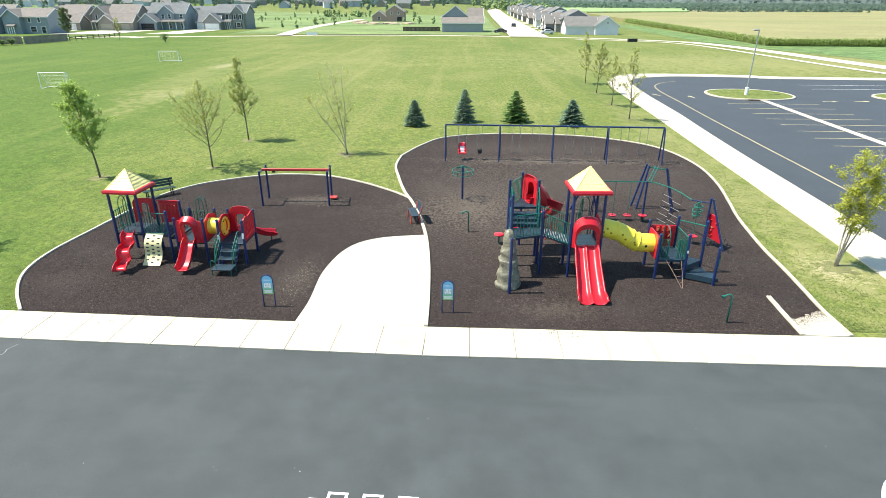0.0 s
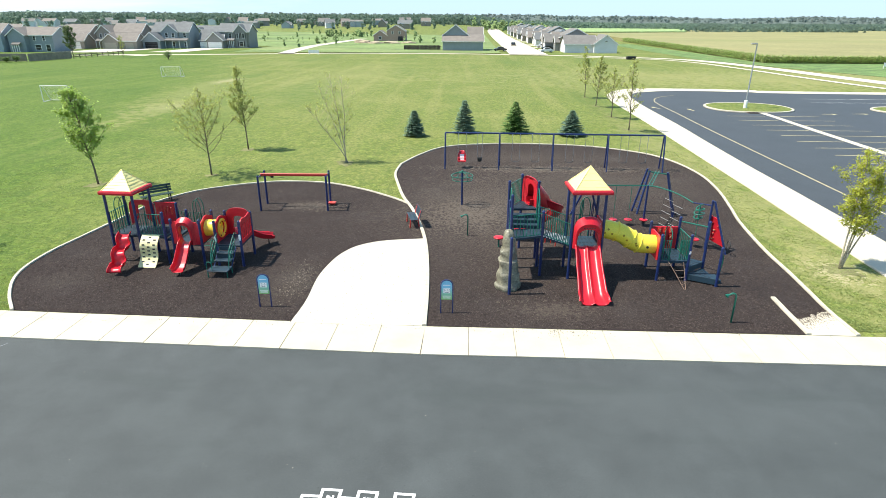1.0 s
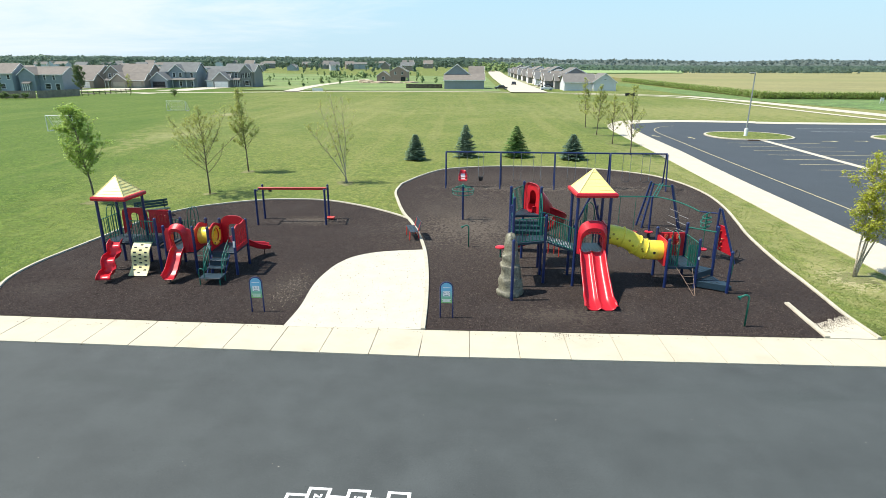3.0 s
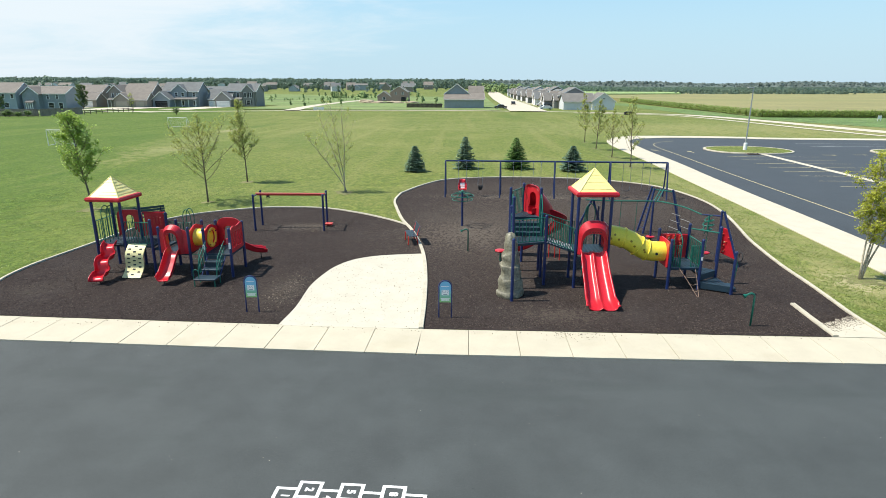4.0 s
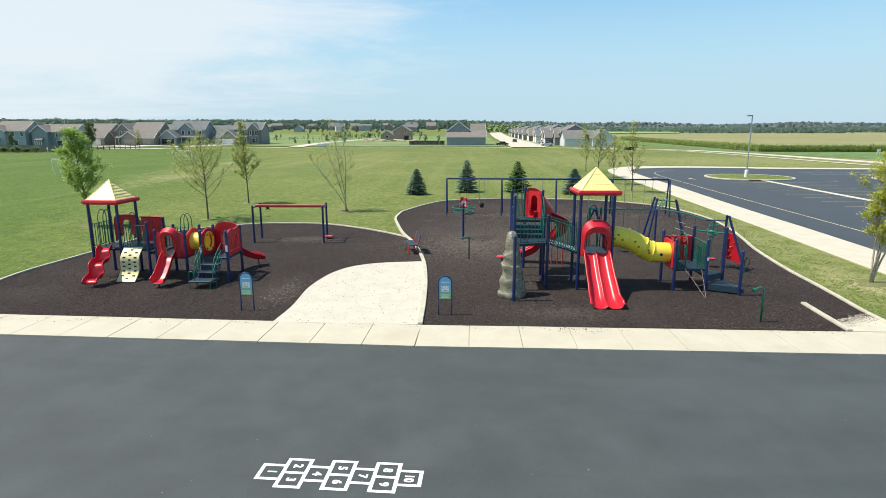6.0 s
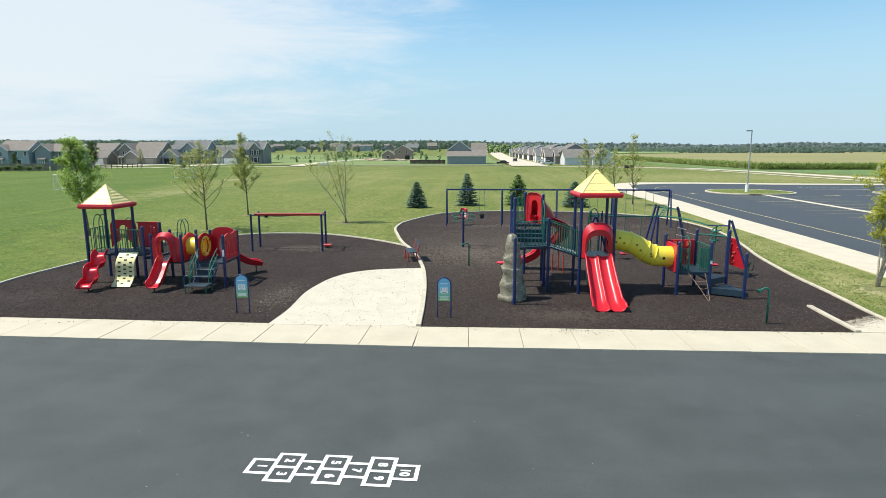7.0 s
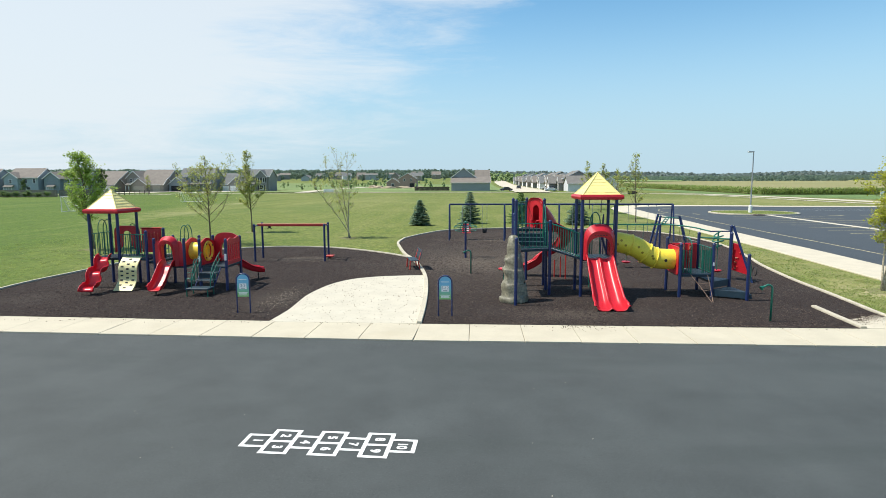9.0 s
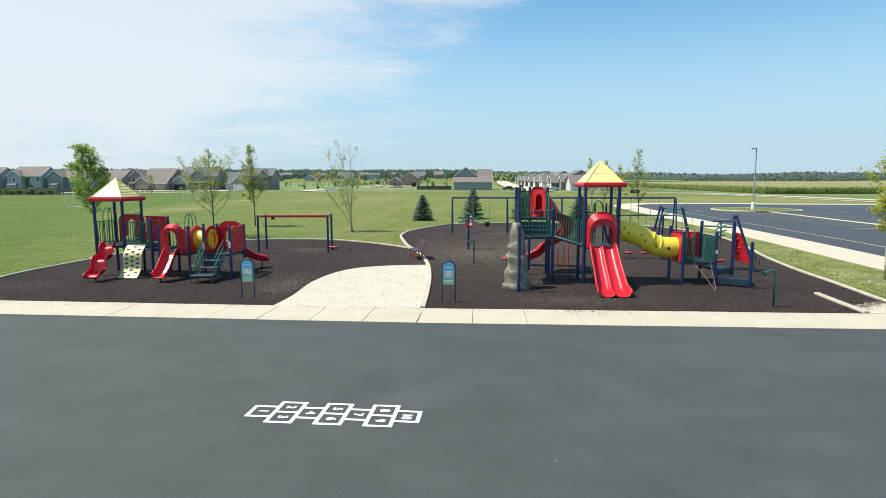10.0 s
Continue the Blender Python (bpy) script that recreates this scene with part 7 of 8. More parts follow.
bm = box(bmesh.new(), (9.70, 22.56, DR + 0.52), (1.08, 0.05, 0.98), None, 0.02)
tic = wpart("activity_panel", bm, M_RED, L, None, "red activity panel with turning blocks")
M_BLOCK = material("tan_block_plastic", (0.42, 0.30, 0.17), 0.5, vary=0.1, bump=0.0)
for i in range(3):
    for j in range(3):
        bx, bz = 9.46 + 0.24 * i, DR + 0.22 + 0.27 * j
        blk = wpart("turning_block", sweep(bmesh.new(), [(bx, 22.515, bz), (bx, 22.515, bz + 0.19)], 0.07, 8), M_REDPAINT, L, tic)
        for sgn in (-1, 1):
            wpart("mark", sweep(bmesh.new(), [(bx - 0.035 * sgn, 22.44, bz + 0.04), (bx + 0.035 * sgn, 22.44, bz + 0.15)], 0.01, 5), M_BLOCK, L, blk) if (i + j) % 3 or sgn > 0 else None
wpart("overhead_bar", sweep(bmesh.new(), [(10.31, 22.60, 2.16), (11.22, 21.86, 2.16)], 0.03, 8), M_GREEN, L)
wpart("hand_rail", sweep(bmesh.new(), smooth_path([(11.42, 20.72, 1.5), (11.50, 20.80, 1.2), (11.5, 20.85, 0.75), (11.44, 20.8, 0.5)], 4), 0.018, 7), M_GREEN, L)
wpart("sticker", box(bmesh.new(), (10.33, 21.135, 1.32), (0.07, 0.01, 0.12), None, 0.003), M_WHITE, L)
# rope climber before the low deck
rope = bmesh.new()
sweep(rope, smooth_path([(9.52, 21.12, DR), (9.75, 20.75, 0.55), (10.02, 20.35, 0.06)], 4), 0.011, 5)
sweep(rope, smooth_path([(10.12, 21.12, DR), (10.12, 20.8, 0.5), (10.06, 20.35, 0.06)], 4), 0.011, 5)
net_r = wpart("rope_climber", rope, M_ROPE, L, None, "tan rope climber")
for t in (0.3, 0.55, 0.78):
    wpart("rope_rung", sweep(bmesh.new(), [(9.52 + 0.45 * t, 21.12 - 0.74 * t, DR - 0.85 * t), (9.85 + 0.15 * t, 21.10 - 0.74 * t, DR - 0.92 * t), (10.12 - 0.03 * t, 21.12 - 0.74 * t, DR - 0.85 * t)], 0.009, 5), M_ROPE, L, net_r)
# moulded rock climber
cap_post(L, 3.08, 19.62, 2.40)
ROCK = [(0.0, 0.46, 0.0), (0.06, 0.50, 0.0), (0.09, 0.49, 0.0), (0.11, 0.455, 0.01), (0.18, 0.435, 0.01), (0.26, 0.44, -0.02), (0.285, 0.425, -0.02), (0.305, 0.385, 0.0), (0.38, 0.375, 0.01), (0.47, 0.395, -0.04),
        (0.50, 0.38, -0.04), (0.525, 0.325, -0.02), (0.59, 0.315, 0.0), (0.65, 0.325, -0.03), (0.675, 0.305, -0.03), (0.695, 0.255, -0.01), (0.76, 0.245, 0.0), (0.83, 0.25, -0.01), (0.85, 0.235, -0.02), (0.87, 0.205, -0.02), (0.93, 0.195, -0.03), (0.98, 0.15, -0.03), (1.0, 0.06, -0.03)]
secs = []
for n, (t, rad, lean) in enumerate([(0.5 * (a[0] + b[0]), 0.5 * (a[1] + b[1]), 0.5 * (a[2] + b[2])) if h else a for a, b in zip(ROCK, ROCK[1:] + ROCK[-1:]) for h in (0, 1)]):
    tier = sum(t > e for e in (0.09, 0.292, 0.51, 0.68, 0.857))
    ring = []
    for j in range(36):
        a = 2 * math.pi * j / 36
        facet = 1 + 0.05 * math.cos(4 * a + 1.7 * tier) + 0.03 * math.cos(7 * a + 2.3 * tier)
        q = facet + 0.10 * noise.noise(Vector((math.cos(a) * 1.6 + tier, math.sin(a) * 1.6, t * 5)))
        drop = 0.05 * math.sin(a + 2.1 * tier) + 0.03 * math.sin(2 * a + tier)
        ring.append((3.06 + lean + rad * q * math.cos(a), 20.22 + 0.22 * t + rad * 0.92 * q * math.sin(a), 0.02 + 2.42 * t + drop * (0.04 < t < 0.93)))
    secs.append(ring)
wpart("rock_climber", loft(bmesh.new(), secs, closed=True), M_ROCK, L, None, "grey-beige moulded rock climber with stepped ledges", smooth=True)


# ----- overhead seat track behind the large structure -----
T = thing("overhead_track", 10.3, 27.8, ground_z(27.8), 0, "green overhead beam on navy legs with hanging red seats", "overhead track")
beam = smooth_path([(7.2, 27.85, 2.28), (8.6, 27.85, 2.24), (10.47, 27.85, 2.24), (11.0, 27.4, 2.25), (11.5, 26.5, 2.22), (11.83, 25.35, 2.14)], 6)
wpart("beam", sweep(bmesh.new(), beam, 0.03, 8), M_GREEN, T)
wpart("cross_beam", sweep(bmesh.new(), [(11.83, 25.35, 2.14), (12.45, 24.75, 2.2)], 0.03, 8), M_BLUE, T)
cap_post(T, 10.47, 27.85, 2.26, r=0.05)
cap_post(T, 12.43, 24.72, 2.44, r=0.05)
for a, b in (((10.46, 30.1, 0.1), (11.0, 29.95, 2.62)), ((10.62, 29.6, 0.1), (11.08, 29.8, 2.55)), ((12.43, 29.2, 0.1), (11.88, 29.4, 2.55)), ((12.62, 29.6, 0.1), (11.98, 29.55, 2.45)), ((7.0, 29.4, 0.1), (7.72, 28.9, 2.10)), ((8.5, 29.4, 0.1), (7.78, 28.9, 2.10))):
    wpart("leg", sweep(bmesh.new(), [a, b], 0.055, 10), M_BLUE, T)
wpart("top_bar", sweep(bmesh.new(), [(11.0, 29.9, 2.48), (11.95, 29.5, 2.42)], 0.03, 8), M_GREEN, T)
for k in range(6):
    t = (k + 1) / 7
    wpart("rung", sweep(bmesh.new(), [(10.46 + 0.54 * t, 30.1 - 0.15 * t, 0.1 + 2.52 * t), (10.62 + 0.46 * t, 29.6 + 0.2 * t, 0.1 + 2.45 * t)], 0.016, 6), M_BLUE, T)
    wpart("rung", sweep(bmesh.new(), [(12.43 - 0.55 * t, 29.2 + 0.2 * t, 0.1 + 2.45 * t), (12.62 - 0.64 * t, 29.6 - 0.05 * t, 0.1 + 2.35 * t)], 0.016, 6), M_BLUE, T)
for dx in (0.0, 0.16):
    wpart("brace", sweep(bmesh.new(), [(10.5 + dx, 27.9, 2.24), (11.45 + dx, 29.95, 2.5)], 0.025, 8), M_GREEN, T)
for k in range(4):
    t = (k + 0.6) / 4.4
    wpart("rung", sweep(bmesh.new(), [(10.5 + 0.95 * t, 27.9 + 2.05 * t, 2.24 + 0.26 * t), (10.66 + 0.95 * t, 27.9 + 2.05 * t, 2.24 + 0.26 * t)], 0.015, 6), M_GREEN, T)
wpart("beam", sweep(bmesh.new(), [(7.2, 27.85, 2.28), (7.72, 28.9, 2.08)], 0.03, 8), M_GREEN, T)


def saucer(root, x, y, z, hang, stem=None):
    bm = bmesh.new()
    prof = [(0.03, 0.0), (0.16, 0.03), (0.21, 0.08), (0.205, 0.105), (0.12, 0.085), (0.03, 0.075)]
    secs = [[(x + r * math.cos(a), y + r * math.sin(a), z + h) for a in [2 * math.pi * i / 18 for i in range(18)]] for r, h in prof]
    s = wpart("saucer_seat", loft(bm, secs, closed=True), M_RED, root, None, "red moulded saucer seat", smooth=True)
    if hang:
        wpart("hanging_pole", sweep(bmesh.new(), [(x, y, z + 0.08), (x, y, hang)], 0.014, 6), M_GREEN, root, s)
    else:
        wpart("spring_foot", sweep(bmesh.new(), [(x, y, ground_z(y) - 0.02), (x, y, z)], [0.10, 0.07], 10), M_DARK, root, s)
    return s


saucer(T, 8.92, 27.85, 0.36, 2.22)
saucer(T, 9.68, 27.85, 0.36, 2.22)
saucer(T, 10.42, 27.70, 0.42, None)
saucer(T, 12.0, 24.95, 0.42, 2.1)
coil = [(12.0 + (0.12 + 0.10 * math.sin(math.pi * i / 60)) * math.cos(i * 0.36), 24.95 + (0.12 + 0.10 * math.sin(math.pi * i / 60)) * math.sin(i * 0.36), 2.12 - 0.0115 * i + 0.07 * math.cos(i * 0.36)) for i in range(61)]
wpart("coil", sweep(bmesh.new(), coil, 0.026, 7), M_GREEN, T)
wpart("coil_pole", sweep(bmesh.new(), [(12.0, 24.95, 2.16), (12.0, 24.95, 1.42)], 0.035, 9), M_GREEN, T)
# chain net hanging from the beam
M_RUNG = material("dull_grey_rung", (0.30, 0.30, 0.29), 0.6, vary=0.1, bump=0.0)
NET = bmesh.new()
for k in range(3):
    x0, y0 = 11.18 + 0.27 * k, 27.2 - 0.5 * k
    sweep(NET, [(x0, y0, 2.22), (x0 - 0.05, y0 + 0.12, 1.2), (x0 - 0.10, y0 + 0.25, 0.1)], 0.007, 5)
net_o = tagged(wpart("chain_net", NET, M_DARK, T), kind="stuff")
for j in range(2):
    for k in range(5):
        z = 1.80 - 0.34 * k - 0.17 * j
        x0, y0 = 11.16 + 0.27 * j - 0.018 * k, 27.22 - 0.5 * j + 0.05 * k
        wpart("net_rung", sweep(bmesh.new(), [(x0, y0, z), (x0 + 0.27, y0 - 0.5, z - 0.05)], 0.010, 6), M_RUNG, T, net_o)
# leaning red climbing wall
bm = bmesh.new()
quad_pts = [Vector((12.50, 24.80, 1.72)), Vector((12.70, 24.46, 1.66)), Vector((13.03, 24.17, 0.42)), Vector((12.60, 25.0, 0.55))]
nn = (quad_pts[1] - quad_pts[0]).cross(quad_pts[3] - quad_pts[0]).normalized() * 0.03
loft(bm, [[q - nn for q in quad_pts], [q + nn for q in quad_pts]], closed=True)
cw = wpart("climbing_wall", bm, M_RED, T, None, "leaning red climbing wall with small holds")
wpart("leg", sweep(bmesh.new(), [(12.47, 24.62, 2.44), (13.12, 24.05, 0.05)], 0.05, 9), M_BLUE, T)
rr = random.Random(8)
for i in range(15):
    u, v = rr.uniform(0.1, 0.85), rr.uniform(0.12, 0.9)
    p = quad_pts[0].lerp(quad_pts[3], v).lerp(quad_pts[1].lerp(quad_pts[2], v), u)
    for s in (-1, 1):
        wpart("hold", box(bmesh.new(), p + nn * s * 1.2, (0.08, 0.045, 0.05), None, 0.012), (M_REDPAINT, M_REDPAINT, M_BLOCK)[i % 3], T, cw)
wheel = [(13.12, 23.95 + 0.17 * math.cos(a), 0.62 + 0.17 * math.sin(a)) for a in [2 * math.pi * i / 18 for i in range(18)]]
wpart("hand_wheel", sweep(bmesh.new(), wheel, 0.02, 6, closed=True), M_DARK, T)


# ----- single pieces -----
def disc_step(x, y, h):
    d = thing("stepping_disc", x, y, ground_z(y), 0, "red stepping disc on a green stem beside the structure", "stepping disc")
    secs = [[(r * math.cos(a), r * math.sin(a), z) for a in [2 * math.pi * i / 20 for i in range(20)]] for r, z in ((0.16, h - 0.08), (0.24, h - 0.04), (0.245, h), (0.2, h + 0.02), (0.05, h + 0.025))]
    part("disc", loft(bmesh.new(), secs, closed=True), M_RED, d, smooth=True)
    part("stem", sweep(bmesh.new(), [(0, 0, -0.05), (0, 0, h - 0.07)], 0.035, 10), M_GREEN, d)


disc_step(2.90, 24.5, 0.52)


def talk_pipe(x, y, h, label):
    t = thing("talk_pipe", x, y, ground_z(y), 0, label, "talk pipe", "green talk pipes")
    pts = [(0, 0, -0.05), (0, 0, h - 0.12)] + [(-0.12 + 0.12 * math.cos(a), 0, h - 0.12 + 0.12 * math.sin(a)) for a in [math.pi * i / 8 for i in range(1, 7)]] + [(-0.27, 0, h - 0.06)]
    part("pipe", sweep(bmesh.new(), pts, 0.032, 10), M_GREEN, t, smooth=True)
    part("horn", sweep(bmesh.new(), [(-0.25, 0, h - 0.055), (-0.30, 0, h - 0.085), (-0.34, -0.01, h - 0.11)], [0.035, 0.055, 0.075], 12), M_GREEN, t)


talk_pipe(1.46, 25.9, 1.10, "green bent talk pipe standing in the mulch")
talk_pipe(10.75, 17.78, 1.17, "green bent talk pipe near the entry ramp")


def age_sign(x, y, rz, ages, label):
    s = thing("age_sign", x, y, ground_z(y), rz, label, "sign", "play age signs")
    w, h = 0.43, 1.35
    pts = [(-w / 2, 0, -0.05), (-w / 2, 0, h - w / 2)] + [(-w / 2 * math.cos(math.pi * i / 10), 0, h - w / 2 + w / 2 * math.sin(math.pi * i / 10)) for i in range(1, 10)] + [(w / 2, 0, h - w / 2), (w / 2, 0, -0.05)]
    part("frame", sweep(bmesh.new(), pts, 0.024, 9), M_BLUE, s)
    ins = w / 2 - 0.025
    face = [(-ins, 0.58), (ins, 0.58), (ins, h - w / 2)] + [(ins * math.cos(math.pi * i / 12), h - w / 2 + ins * math.sin(math.pi * i / 12)) for i in range(1, 12)] + [(-ins, h - w / 2)]
    b = part("board", plate(bmesh.new(), face, 0.02), M_SIGN, s, "blue to green printed board")
    part("white_band", box(bmesh.new(), (0, -0.012, 0.93), (0.24, 0.006, 0.19), None, 0.002), M_WHITE, b)
    lettering(ages, 0.13, Matrix.Translation((0, -0.018, 0.955)) @ Matrix.Rotation(radians(90), 4, "X"), M_SIGN_INK, "age_text", b)
    part("text_bar", box(bmesh.new(), (0, -0.017, 0.865), (0.14, 0.004, 0.02)), M_SIGN_INK, b)
    for k, (wd, z) in enumerate(((0.26, 1.15), (0.30, 0.72), (0.26, 0.68), (0.28, 0.64))):
        part("text_bar", box(bmesh.new(), (0, -0.012, z), (wd, 0.005, 0.022)), M_WHITE, b)


def ramp_material(name, low, high, z0, z1):
    """A printed board that runs from one colour to another up its height."""
    m = material(name, low, 0.35, vary=0.05, scale=4, fine=40, bump=0.0)
    n, l = m.node_tree.nodes, m.node_tree.links
    geo, sep, rg, mx = n.new("ShaderNodeNewGeometry"), n.new("ShaderNodeSeparateXYZ"), n.new("ShaderNodeMapRange"), n.new("ShaderNodeMix")
    rg.inputs["From Min"].default_value, rg.inputs["From Max"].default_value = z0, z1
    mx.data_type = "RGBA"
    mx.inputs["A"].default_value, mx.inputs["B"].default_value = (*low, 1), (*high, 1)
    l.new(geo.outputs["Position"], sep.inputs["Vector"])
    l.new(sep.outputs["Z"], rg.inputs["Value"])
    l.new(rg.outputs["Result"], mx.inputs["Factor"])
    l.new(mx.outputs["Result"], n["Principled BSDF"].inputs["Base Color"])
    return m


M_SIGN = ramp_material("sign_print", (0.22, 0.50, 0.17), (0.17, 0.46, 0.66), 0.66, 1.08)
M_SIGN_INK = material("sign_ink", (0.16, 0.24, 0.28), 0.5, vary=0.05, bump=0.0)
age_sign(-5.96, 18.16, 2, "2-5", "blue and green arched age sign reading two to five")
age_sign(0.72, 18.01, 1, "5-12", "blue and green arched age sign reading five to twelve")

# hanging track with a red beam
R = thing("track_ride", -8.1, 29.8, ground_z(29.8), 0, "red overhead glide beam on four navy posts", "track ride")
for p in ((-9.86, 29.12), (-9.92, 30.4), (-6.21, 29.31), (-6.34, 30.58)):
    cap_post(R, *p, 2.12, r=0.055)
for a, b in (((-9.86, 29.12), (-9.92, 30.4)), ((-6.21, 29.31), (-6.34, 30.58))):
    wpart("end_bar", sweep(bmesh.new(), [(*a, 2.02), (*b, 2.02)], 0.035, 8), M_BLUE, R)
wpart("glide_beam", box(bmesh.new(), (-8.09, 29.85, 2.04), (3.72, 0.12, 0.14), 1.5, 0.02), M_REDPAINT, R)
trol = wpart("trolley", box(bmesh.new(), (-9.3, 29.82, 1.93), (0.16, 0.07, 0.08), None, 0.01), M_DARK, R)
wpart("grip", sweep(bmesh.new(), [(-9.42, 29.82, 1.84), (-9.3, 29.82, 1.88), (-9.18, 29.82, 1.84)], 0.016, 7), M_DARK, R, trol)
wpart("mount_step", box(bmesh.new(), (-6.20, 30.35, 0.32), (0.42, 0.34, 0.10), None, 0.02), M_REDPAINT, R)
wpart("step_leg", sweep(bmesh.new(), [(-6.2, 30.35, 0.1), (-6.2, 30.35, 0.3)], 0.05, 8), M_DARK, R)

# spinning hang ring
W = thing("hang_spinner", 1.12, 30.75, ground_z(30.75), 0, "green hanging ring turning on a navy post", "hang spinner")
part("post", sweep(bmesh.new(), [(0, 0, -0.05), (0, 0, 1.95)], 0.058, 12), M_BLUE, W)
part("knob", sweep(bmesh.new(), [(0, 0, 1.93), (0, 0, 1.99), (0, 0, 2.04)], [0.075, 0.07, 0.03], 12), M_GREEN, W)
ringp = [(0.60 * math.cos(a), 0.60 * math.sin(a), 1.74) for a in [2 * math.pi * i / 32 for i in range(32)]]
part("ring", sweep(bmesh.new(), ringp, 0.022, 7, closed=True), M_GREEN, W)
part("lower_ring", sweep(bmesh.new(), [(p[0] * 0.93, p[1] * 0.93, 1.52) for p in ringp], 0.020, 7, closed=True), M_GREEN, W)
for i in range(6):
    a = 2 * math.pi * i / 6
    c_, s_ = math.cos(a), math.sin(a)
    part("spoke", sweep(bmesh.new(), [(0, 0, 1.94), (0.34 * c_, 0.34 * s_, 1.90), (0.60 * c_, 0.60 * s_, 1.74), (0.558 * c_, 0.558 * s_, 1.52)], 0.016, 6), M_GREEN, W)


def bench(x, y, rz, length, mat, label, leg):
    b = thing("bench", x, y, ground_z(y) + 0.035, rz, label, "bench", "park benches")
    for i in range(3):
        part("seat_slat", box(bmesh.new(), (0, -0.14 + 0.14 * i, 0.44), (length, 0.125, 0.035), None, 0.008), mat, b)
    tilt_m = Matrix.Rotation(radians(-14), 3, "X")
    for i in range(3):
        part("back_slat", box(bmesh.new(), (0, 0.27 + 0.035 * i, 0.58 + 0.14 * i), (length, 0.03, 0.125), tilt_m, 0.008), mat, b)
    for s in (-1, 1):
        part("leg_frame", sweep(bmesh.new(), [(s * length * 0.38, -0.22, 0.0), (s * length * 0.38, -0.2, 0.41), (s * length * 0.38, 0.2, 0.41), (s * length * 0.38, 0.36, 0.9)], 0.034, 7), leg, b)
        part("back_leg", sweep(bmesh.new(), [(s * length * 0.38, 0.18, 0.41), (s * length * 0.38, 0.26, 0.0)], 0.034, 7), leg, b)


bench(-1.36, 27.35, -75, 1.3, M_DECK, "blue coated metal bench with red legs straddling the kerb", M_REDPAINT)
bench(-16.25, 30.35, 42, 1.75, material("dark_green_slats", (0.018, 0.046, 0.036), 0.5, vary=0.1, scale=3, fine=30, bump=0.05), "dark green slatted bench at the kerb of the mulch bed", M_DARK)

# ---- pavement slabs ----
# joint base: the shade between slabs is put into its brown colour
walk_ob = sheet("pavement", [(-70, walk_y(WALK_N, -70) + 0.01), (0, WALK_N + 0.01), (70, WALK_N + 0.01), (70, WALK_F - 0.005), (0, WALK_F - 0.005), (-70, walk_y(WALK_F, -70) - 0.005)], material("slab_joint_shade", (0.30, 0.26, 0.20), 0.9, vary=0.15, scale=3, fine=60, bump=0.2), 0.012, "pale concrete pavement of square slabs along the asphalt", category="pavement")
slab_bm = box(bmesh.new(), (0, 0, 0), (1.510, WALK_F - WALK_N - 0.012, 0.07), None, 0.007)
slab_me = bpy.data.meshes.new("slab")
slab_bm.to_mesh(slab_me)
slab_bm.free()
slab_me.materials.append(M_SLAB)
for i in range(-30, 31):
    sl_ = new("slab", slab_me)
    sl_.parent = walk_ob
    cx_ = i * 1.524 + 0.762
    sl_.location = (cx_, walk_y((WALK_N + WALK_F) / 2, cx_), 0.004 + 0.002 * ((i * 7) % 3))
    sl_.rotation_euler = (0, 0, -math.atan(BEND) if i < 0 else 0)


# ---- loose chips ----
def chips(name, count, place, mat, label, size=0.036, lift=0.036):
    """Loose chips scattered over an area, joined."""
    r = random.Random(len(name))
    vs, fs = [], []
    while len(fs) < count * 3:
        q = place(r)
        if q is None:
            continue
        x, y = q
        z = ground_z(y, x) + lift + r.uniform(0, 0.012)
        a, ln, w, h = r.uniform(0, 3.14), size * r.uniform(0.5, 1.6), size * r.uniform(0.35, 0.8), r.uniform(0.002, 0.007)
        c, s = math.cos(a), math.sin(a)
        k = len(vs)
        tl = r.uniform(-0.003, 0.003)
        vs += [(x - c * ln / 2 - s * w / 2, y - s * ln / 2 + c * w / 2, z - 0.01), (x + c * ln / 2 - s * w / 2, y + s * ln / 2 + c * w / 2, z - 0.01), (x + c * ln / 2 + s * w / 2, y + s * ln / 2 - c * w / 2, z - 0.01), (x - c * ln / 2 + s * w / 2, y - s * ln / 2 - c * w / 2, z - 0.01),
               (x - c * ln / 2, y - s * ln / 2, z + h + tl), (x + c * ln / 2, y + s * ln / 2, z + h - tl)]
        fs += [(k, k + 4, k + 5, k + 1), (k + 3, k + 2, k + 5, k + 4), (k, k + 3, k + 4)]
    tagged(raw(name, vs, fs, mat), label, "mulch chips", "", "stuff")


def inside(poly, x, y):
    hit = False
    for i, p in enumerate(poly):
        q = poly[i - 1]
        if (p[1] > y) != (q[1] > y) and x < (q[0] - p[0]) * (y - p[1]) / (q[1] - p[1]) + p[0]:
            hit = not hit
    return hit


BED_S = [(p.x, p.y) for p in KERB_L] + [(p.x, p.y) for p in KERB_MID if p.y < 30.6][::-1]
BED_L = [(p.x, p.y) for p in KERB_MID] + [(p.x, p.y) for p in KERB_R][1:]
PADP = [(p.x, p.y) for p in PAD] + [(p.x, p.y) for p in KERB_MID if p.y < 25.4][::-1]


def on_small(r):
    x, y = r.uniform(-17.4, 0), 17.2 + 18 * r.random() ** 1.4
    return (x, y) if inside(BED_S, x, y) and not inside(PADP, x, y) else None


def on_large(r):
    x, y = r.uniform(-3.6, 17.6), 17.2 + 30 * r.random() ** 1.6
    return (x, y) if inside(BED_L, x, y) and not (13.1 < x < 14.65 and y < 17.95 + (x - 13.2) * 0.6) else None


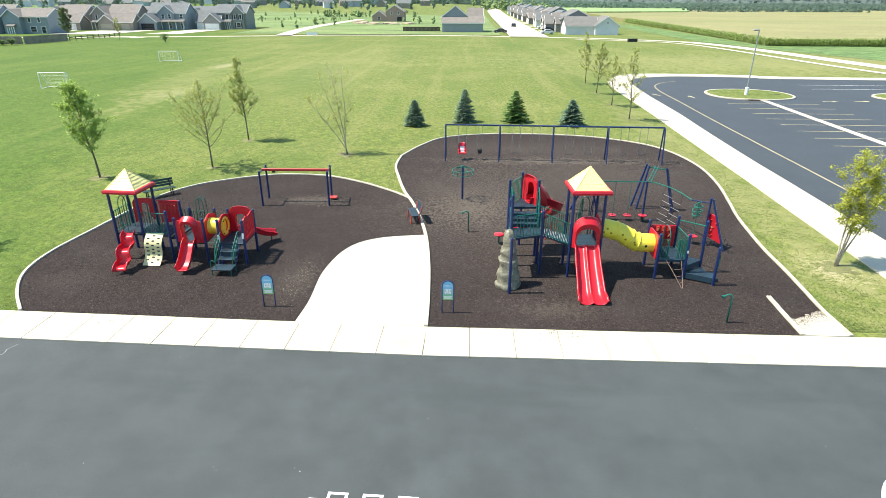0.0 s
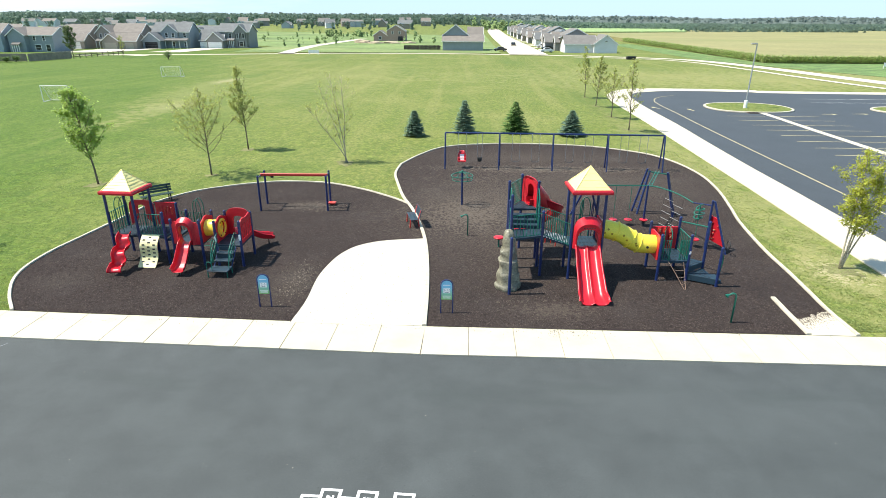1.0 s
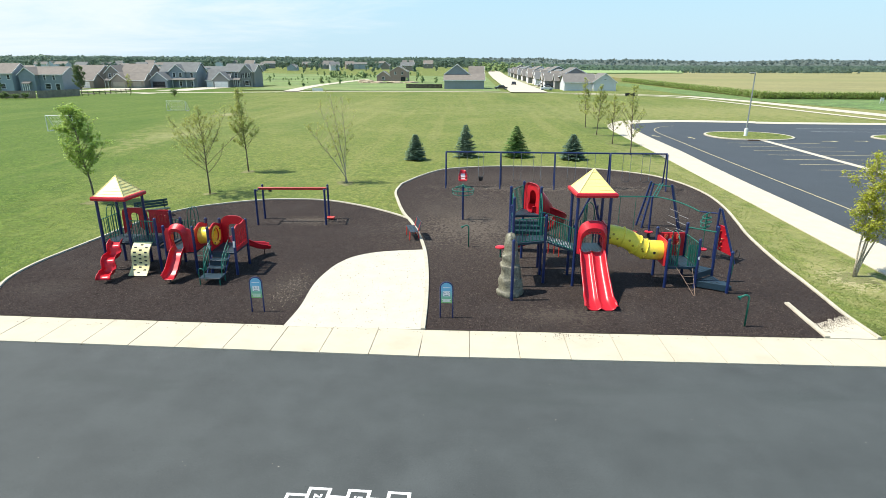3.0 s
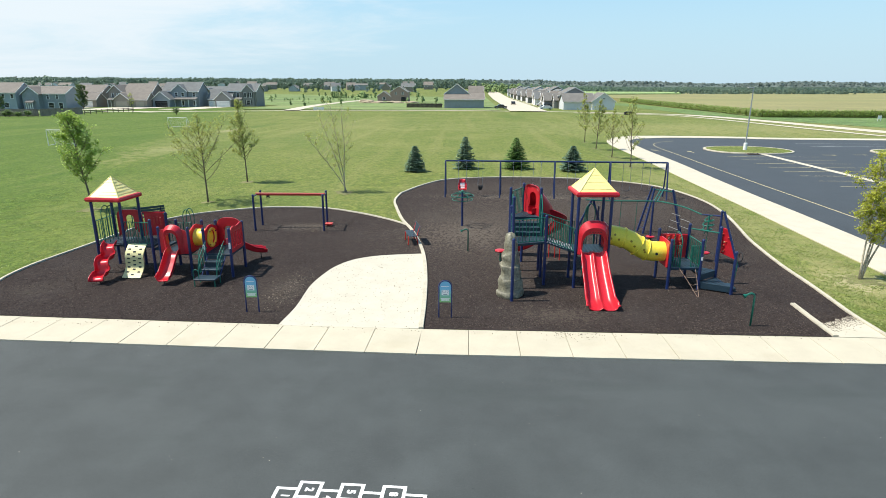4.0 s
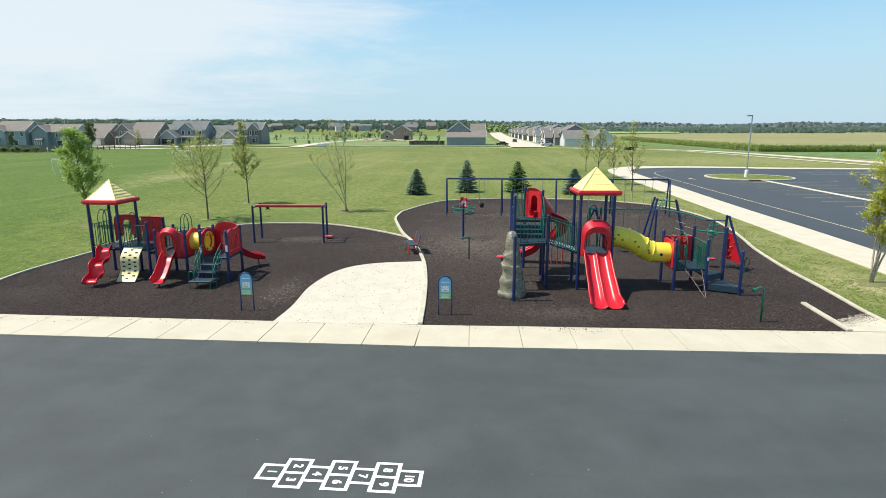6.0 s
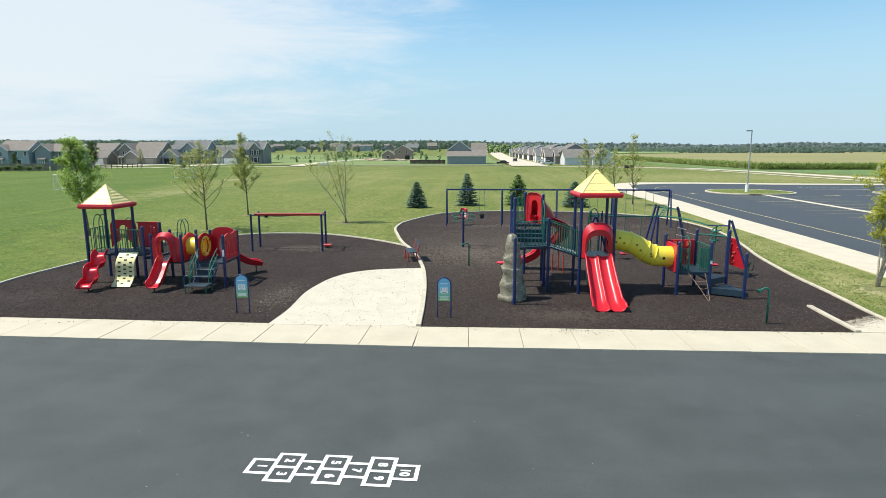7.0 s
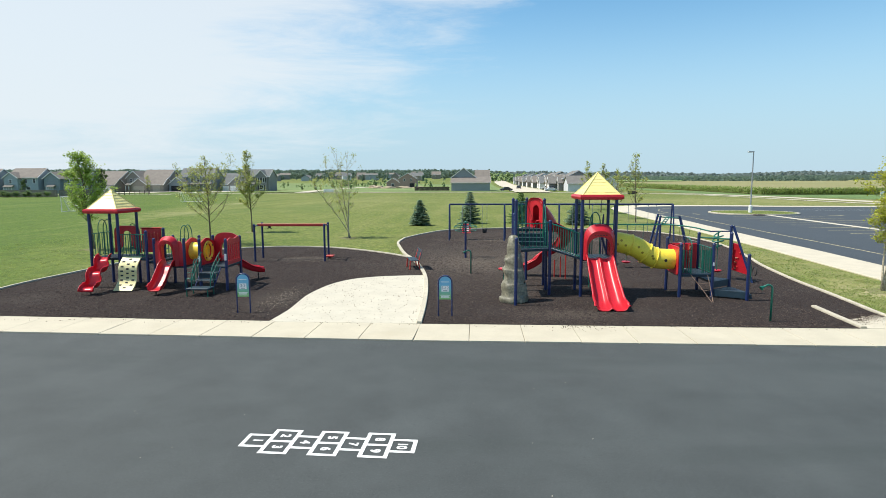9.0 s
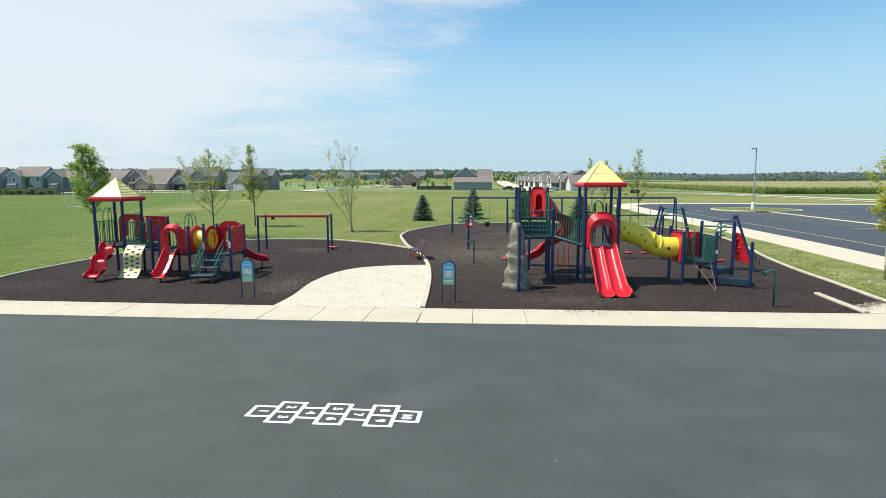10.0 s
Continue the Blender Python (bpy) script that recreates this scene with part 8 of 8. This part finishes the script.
def on_walk(r):
    return (r.gauss(4.9, 0.7), r.gauss(16.76, 0.2)) if r.random() < 0.10 else ((r.uniform(-14, 13), r.gauss(16.96, 0.12)) if r.random() < 0.16 else (lambda u: (u, 18.05 + (u - 13.2) * 0.55 + r.gauss(-0.1, 0.28)))(r.uniform(13.2, 14.6)))


chips("mulch_small_bed", 15000, on_small, M_MULCH_CHIP, "dark brown shredded mulch pieces in the small bed")
chips("mulch_large_bed", 26000, on_large, M_MULCH_CHIP, "dark brown shredded mulch pieces in the large bed")
def on_worn(r):
    q = (r.gauss(-5.35, 0.35), r.gauss(20.4, 1.0)) if r.random() < 0.6 else ((r.gauss(-7.2, 0.9), r.gauss(30.1, 0.35)) if r.random() < 0.6 else (r.gauss(7.2, 4.0), r.gauss(39.0, 0.5)))
    return q if (inside(BED_S, *q) or inside(BED_L, *q)) and not inside(PADP, *q) else None


chips("dry_mulch", 800, on_worn, material("dry_pale_chips", (0.19, 0.158, 0.122), 0.95, vary=0.25, scale=2, fine=40, bump=0.0, island=0.6), "pale dry wood chips scattered on the worn mulch", size=0.034, lift=0.040)
def on_pad(r):
    q = (r.uniform(-4.8, 0.0), 17.1 + 8.2 * r.random())
    return q if inside(PADP, *q) else None


chips("pad_crumbs", 420, on_pad, material("brown_grit", (0.20, 0.165, 0.125), 0.95, vary=0.2, bump=0.0, island=0.6), "small brown mulch crumbs lying on the concrete pad", size=0.022, lift=0.052)
chips("strewn_mulch", 1100, on_walk, M_MULCH_CHIP, "dark mulch crumbs strewn on the pale concrete", size=0.019, lift=0.050)


# ---- grass blades along the kerbs and litter on the asphalt ----
EDGES = [p for p in KERB_L] + [p for p in KERB_R] + [p for p in KERB_MID if p.y > 30.9]


def on_lawn(r):
    p = r.choice(EDGES)
    d, a = 0.08 + abs(r.gauss(0, 0.16)), r.uniform(0, 6.283)
    x, y = p.x + r.uniform(-0.4, 0.4), p.y + r.uniform(-0.6, 0.6)
    x, y = x + d * math.cos(a), y + d * math.sin(a)
    return None if inside(BED_S, x, y) or inside(BED_L, x, y) or y < 17.4 or (p.x, p.y) == (x, y) else (x, y)


gr = random.Random(77)
bv, bf = [], []
while len(bf) < 9000:
    q = on_lawn(gr)
    if q is None:
        continue
    x, y = q
    z = ground_z(y, x)
    a, h, w = gr.uniform(0, 6.283), gr.uniform(0.015, 0.045), gr.uniform(0.010, 0.022)
    ox, oy = gr.uniform(-0.03, 0.03), gr.uniform(-0.03, 0.03)
    k = len(bv)
    bv += [(x - math.cos(a) * w, y - math.sin(a) * w, z), (x + math.cos(a) * w, y + math.sin(a) * w, z), (x + ox, y + oy, z + h)]
    bf.append((k, k + 1, k + 2))
def tuft_row(count, x0, x1, y0, y1, seed):
    """Standing tufts on the open grass."""
    r = random.Random(seed)
    made = 0
    while made < count:
        x, y = r.uniform(x0, x1), y0 + (y1 - y0) * r.random() ** 2.0
        if inside(BED_S, x, y) or inside(BED_L, x, y) or noise.noise(Vector((x * 0.9, y * 0.9, 4))) < r.uniform(-0.5, 0.4):
            continue
        z = ground_z(y, x)
        for q in range(3):
            a, h, w = r.uniform(0, 6.283), r.uniform(0.02, 0.045), r.uniform(0.012, 0.028)
            ox, oy, k = r.uniform(-0.05, 0.05), r.uniform(-0.05, 0.05), len(bv)
            bx, by = x + r.uniform(-0.05, 0.05), y + r.uniform(-0.05, 0.05)
            bv.extend([(bx - math.cos(a) * w, by - math.sin(a) * w, z), (bx + math.cos(a) * w, by + math.sin(a) * w, z), (bx + ox, by + oy, z + h)])
            bf.append((k, k + 1, k + 2))
        made += 1


tuft_row(5000, 14.9, 18.7, 17.4, 46, 5)
tuft_row(4500, -29, -15.2, 17.8, 40, 6)
M_BLADE = material("grass_blades", (0.29, 0.34, 0.12), 0.9, vary=0.2, scale=0.5, fine=5, bump=0.0, island=0.35)
translucent(M_BLADE, 0.5, (0.32, 0.38, 0.11))
tagged(raw("grass_blades", bv, bf, M_BLADE), "short mown grass blades round the mulch beds", "grass", "", "stuff")

lr = random.Random(91)
lv, lf_ = [], []
for i in range(60):
    x, y = lr.uniform(-12, 14), lr.uniform(2, 15.2)
    leaf_quad(lv, lf_, (x, y, 0.012), lr.uniform(0.015, 0.04), 0.02, lr.uniform(0, 6.283), lr.uniform(-0.05, 0.15), 0.1)
tagged(raw("asphalt_litter", lv, lf_, material("dry_leaf_litter", (0.42, 0.38, 0.30), 0.9, vary=0.3, bump=0.0, island=0.6)), "tiny pale leaves and grit on the asphalt", "litter", "", "stuff")
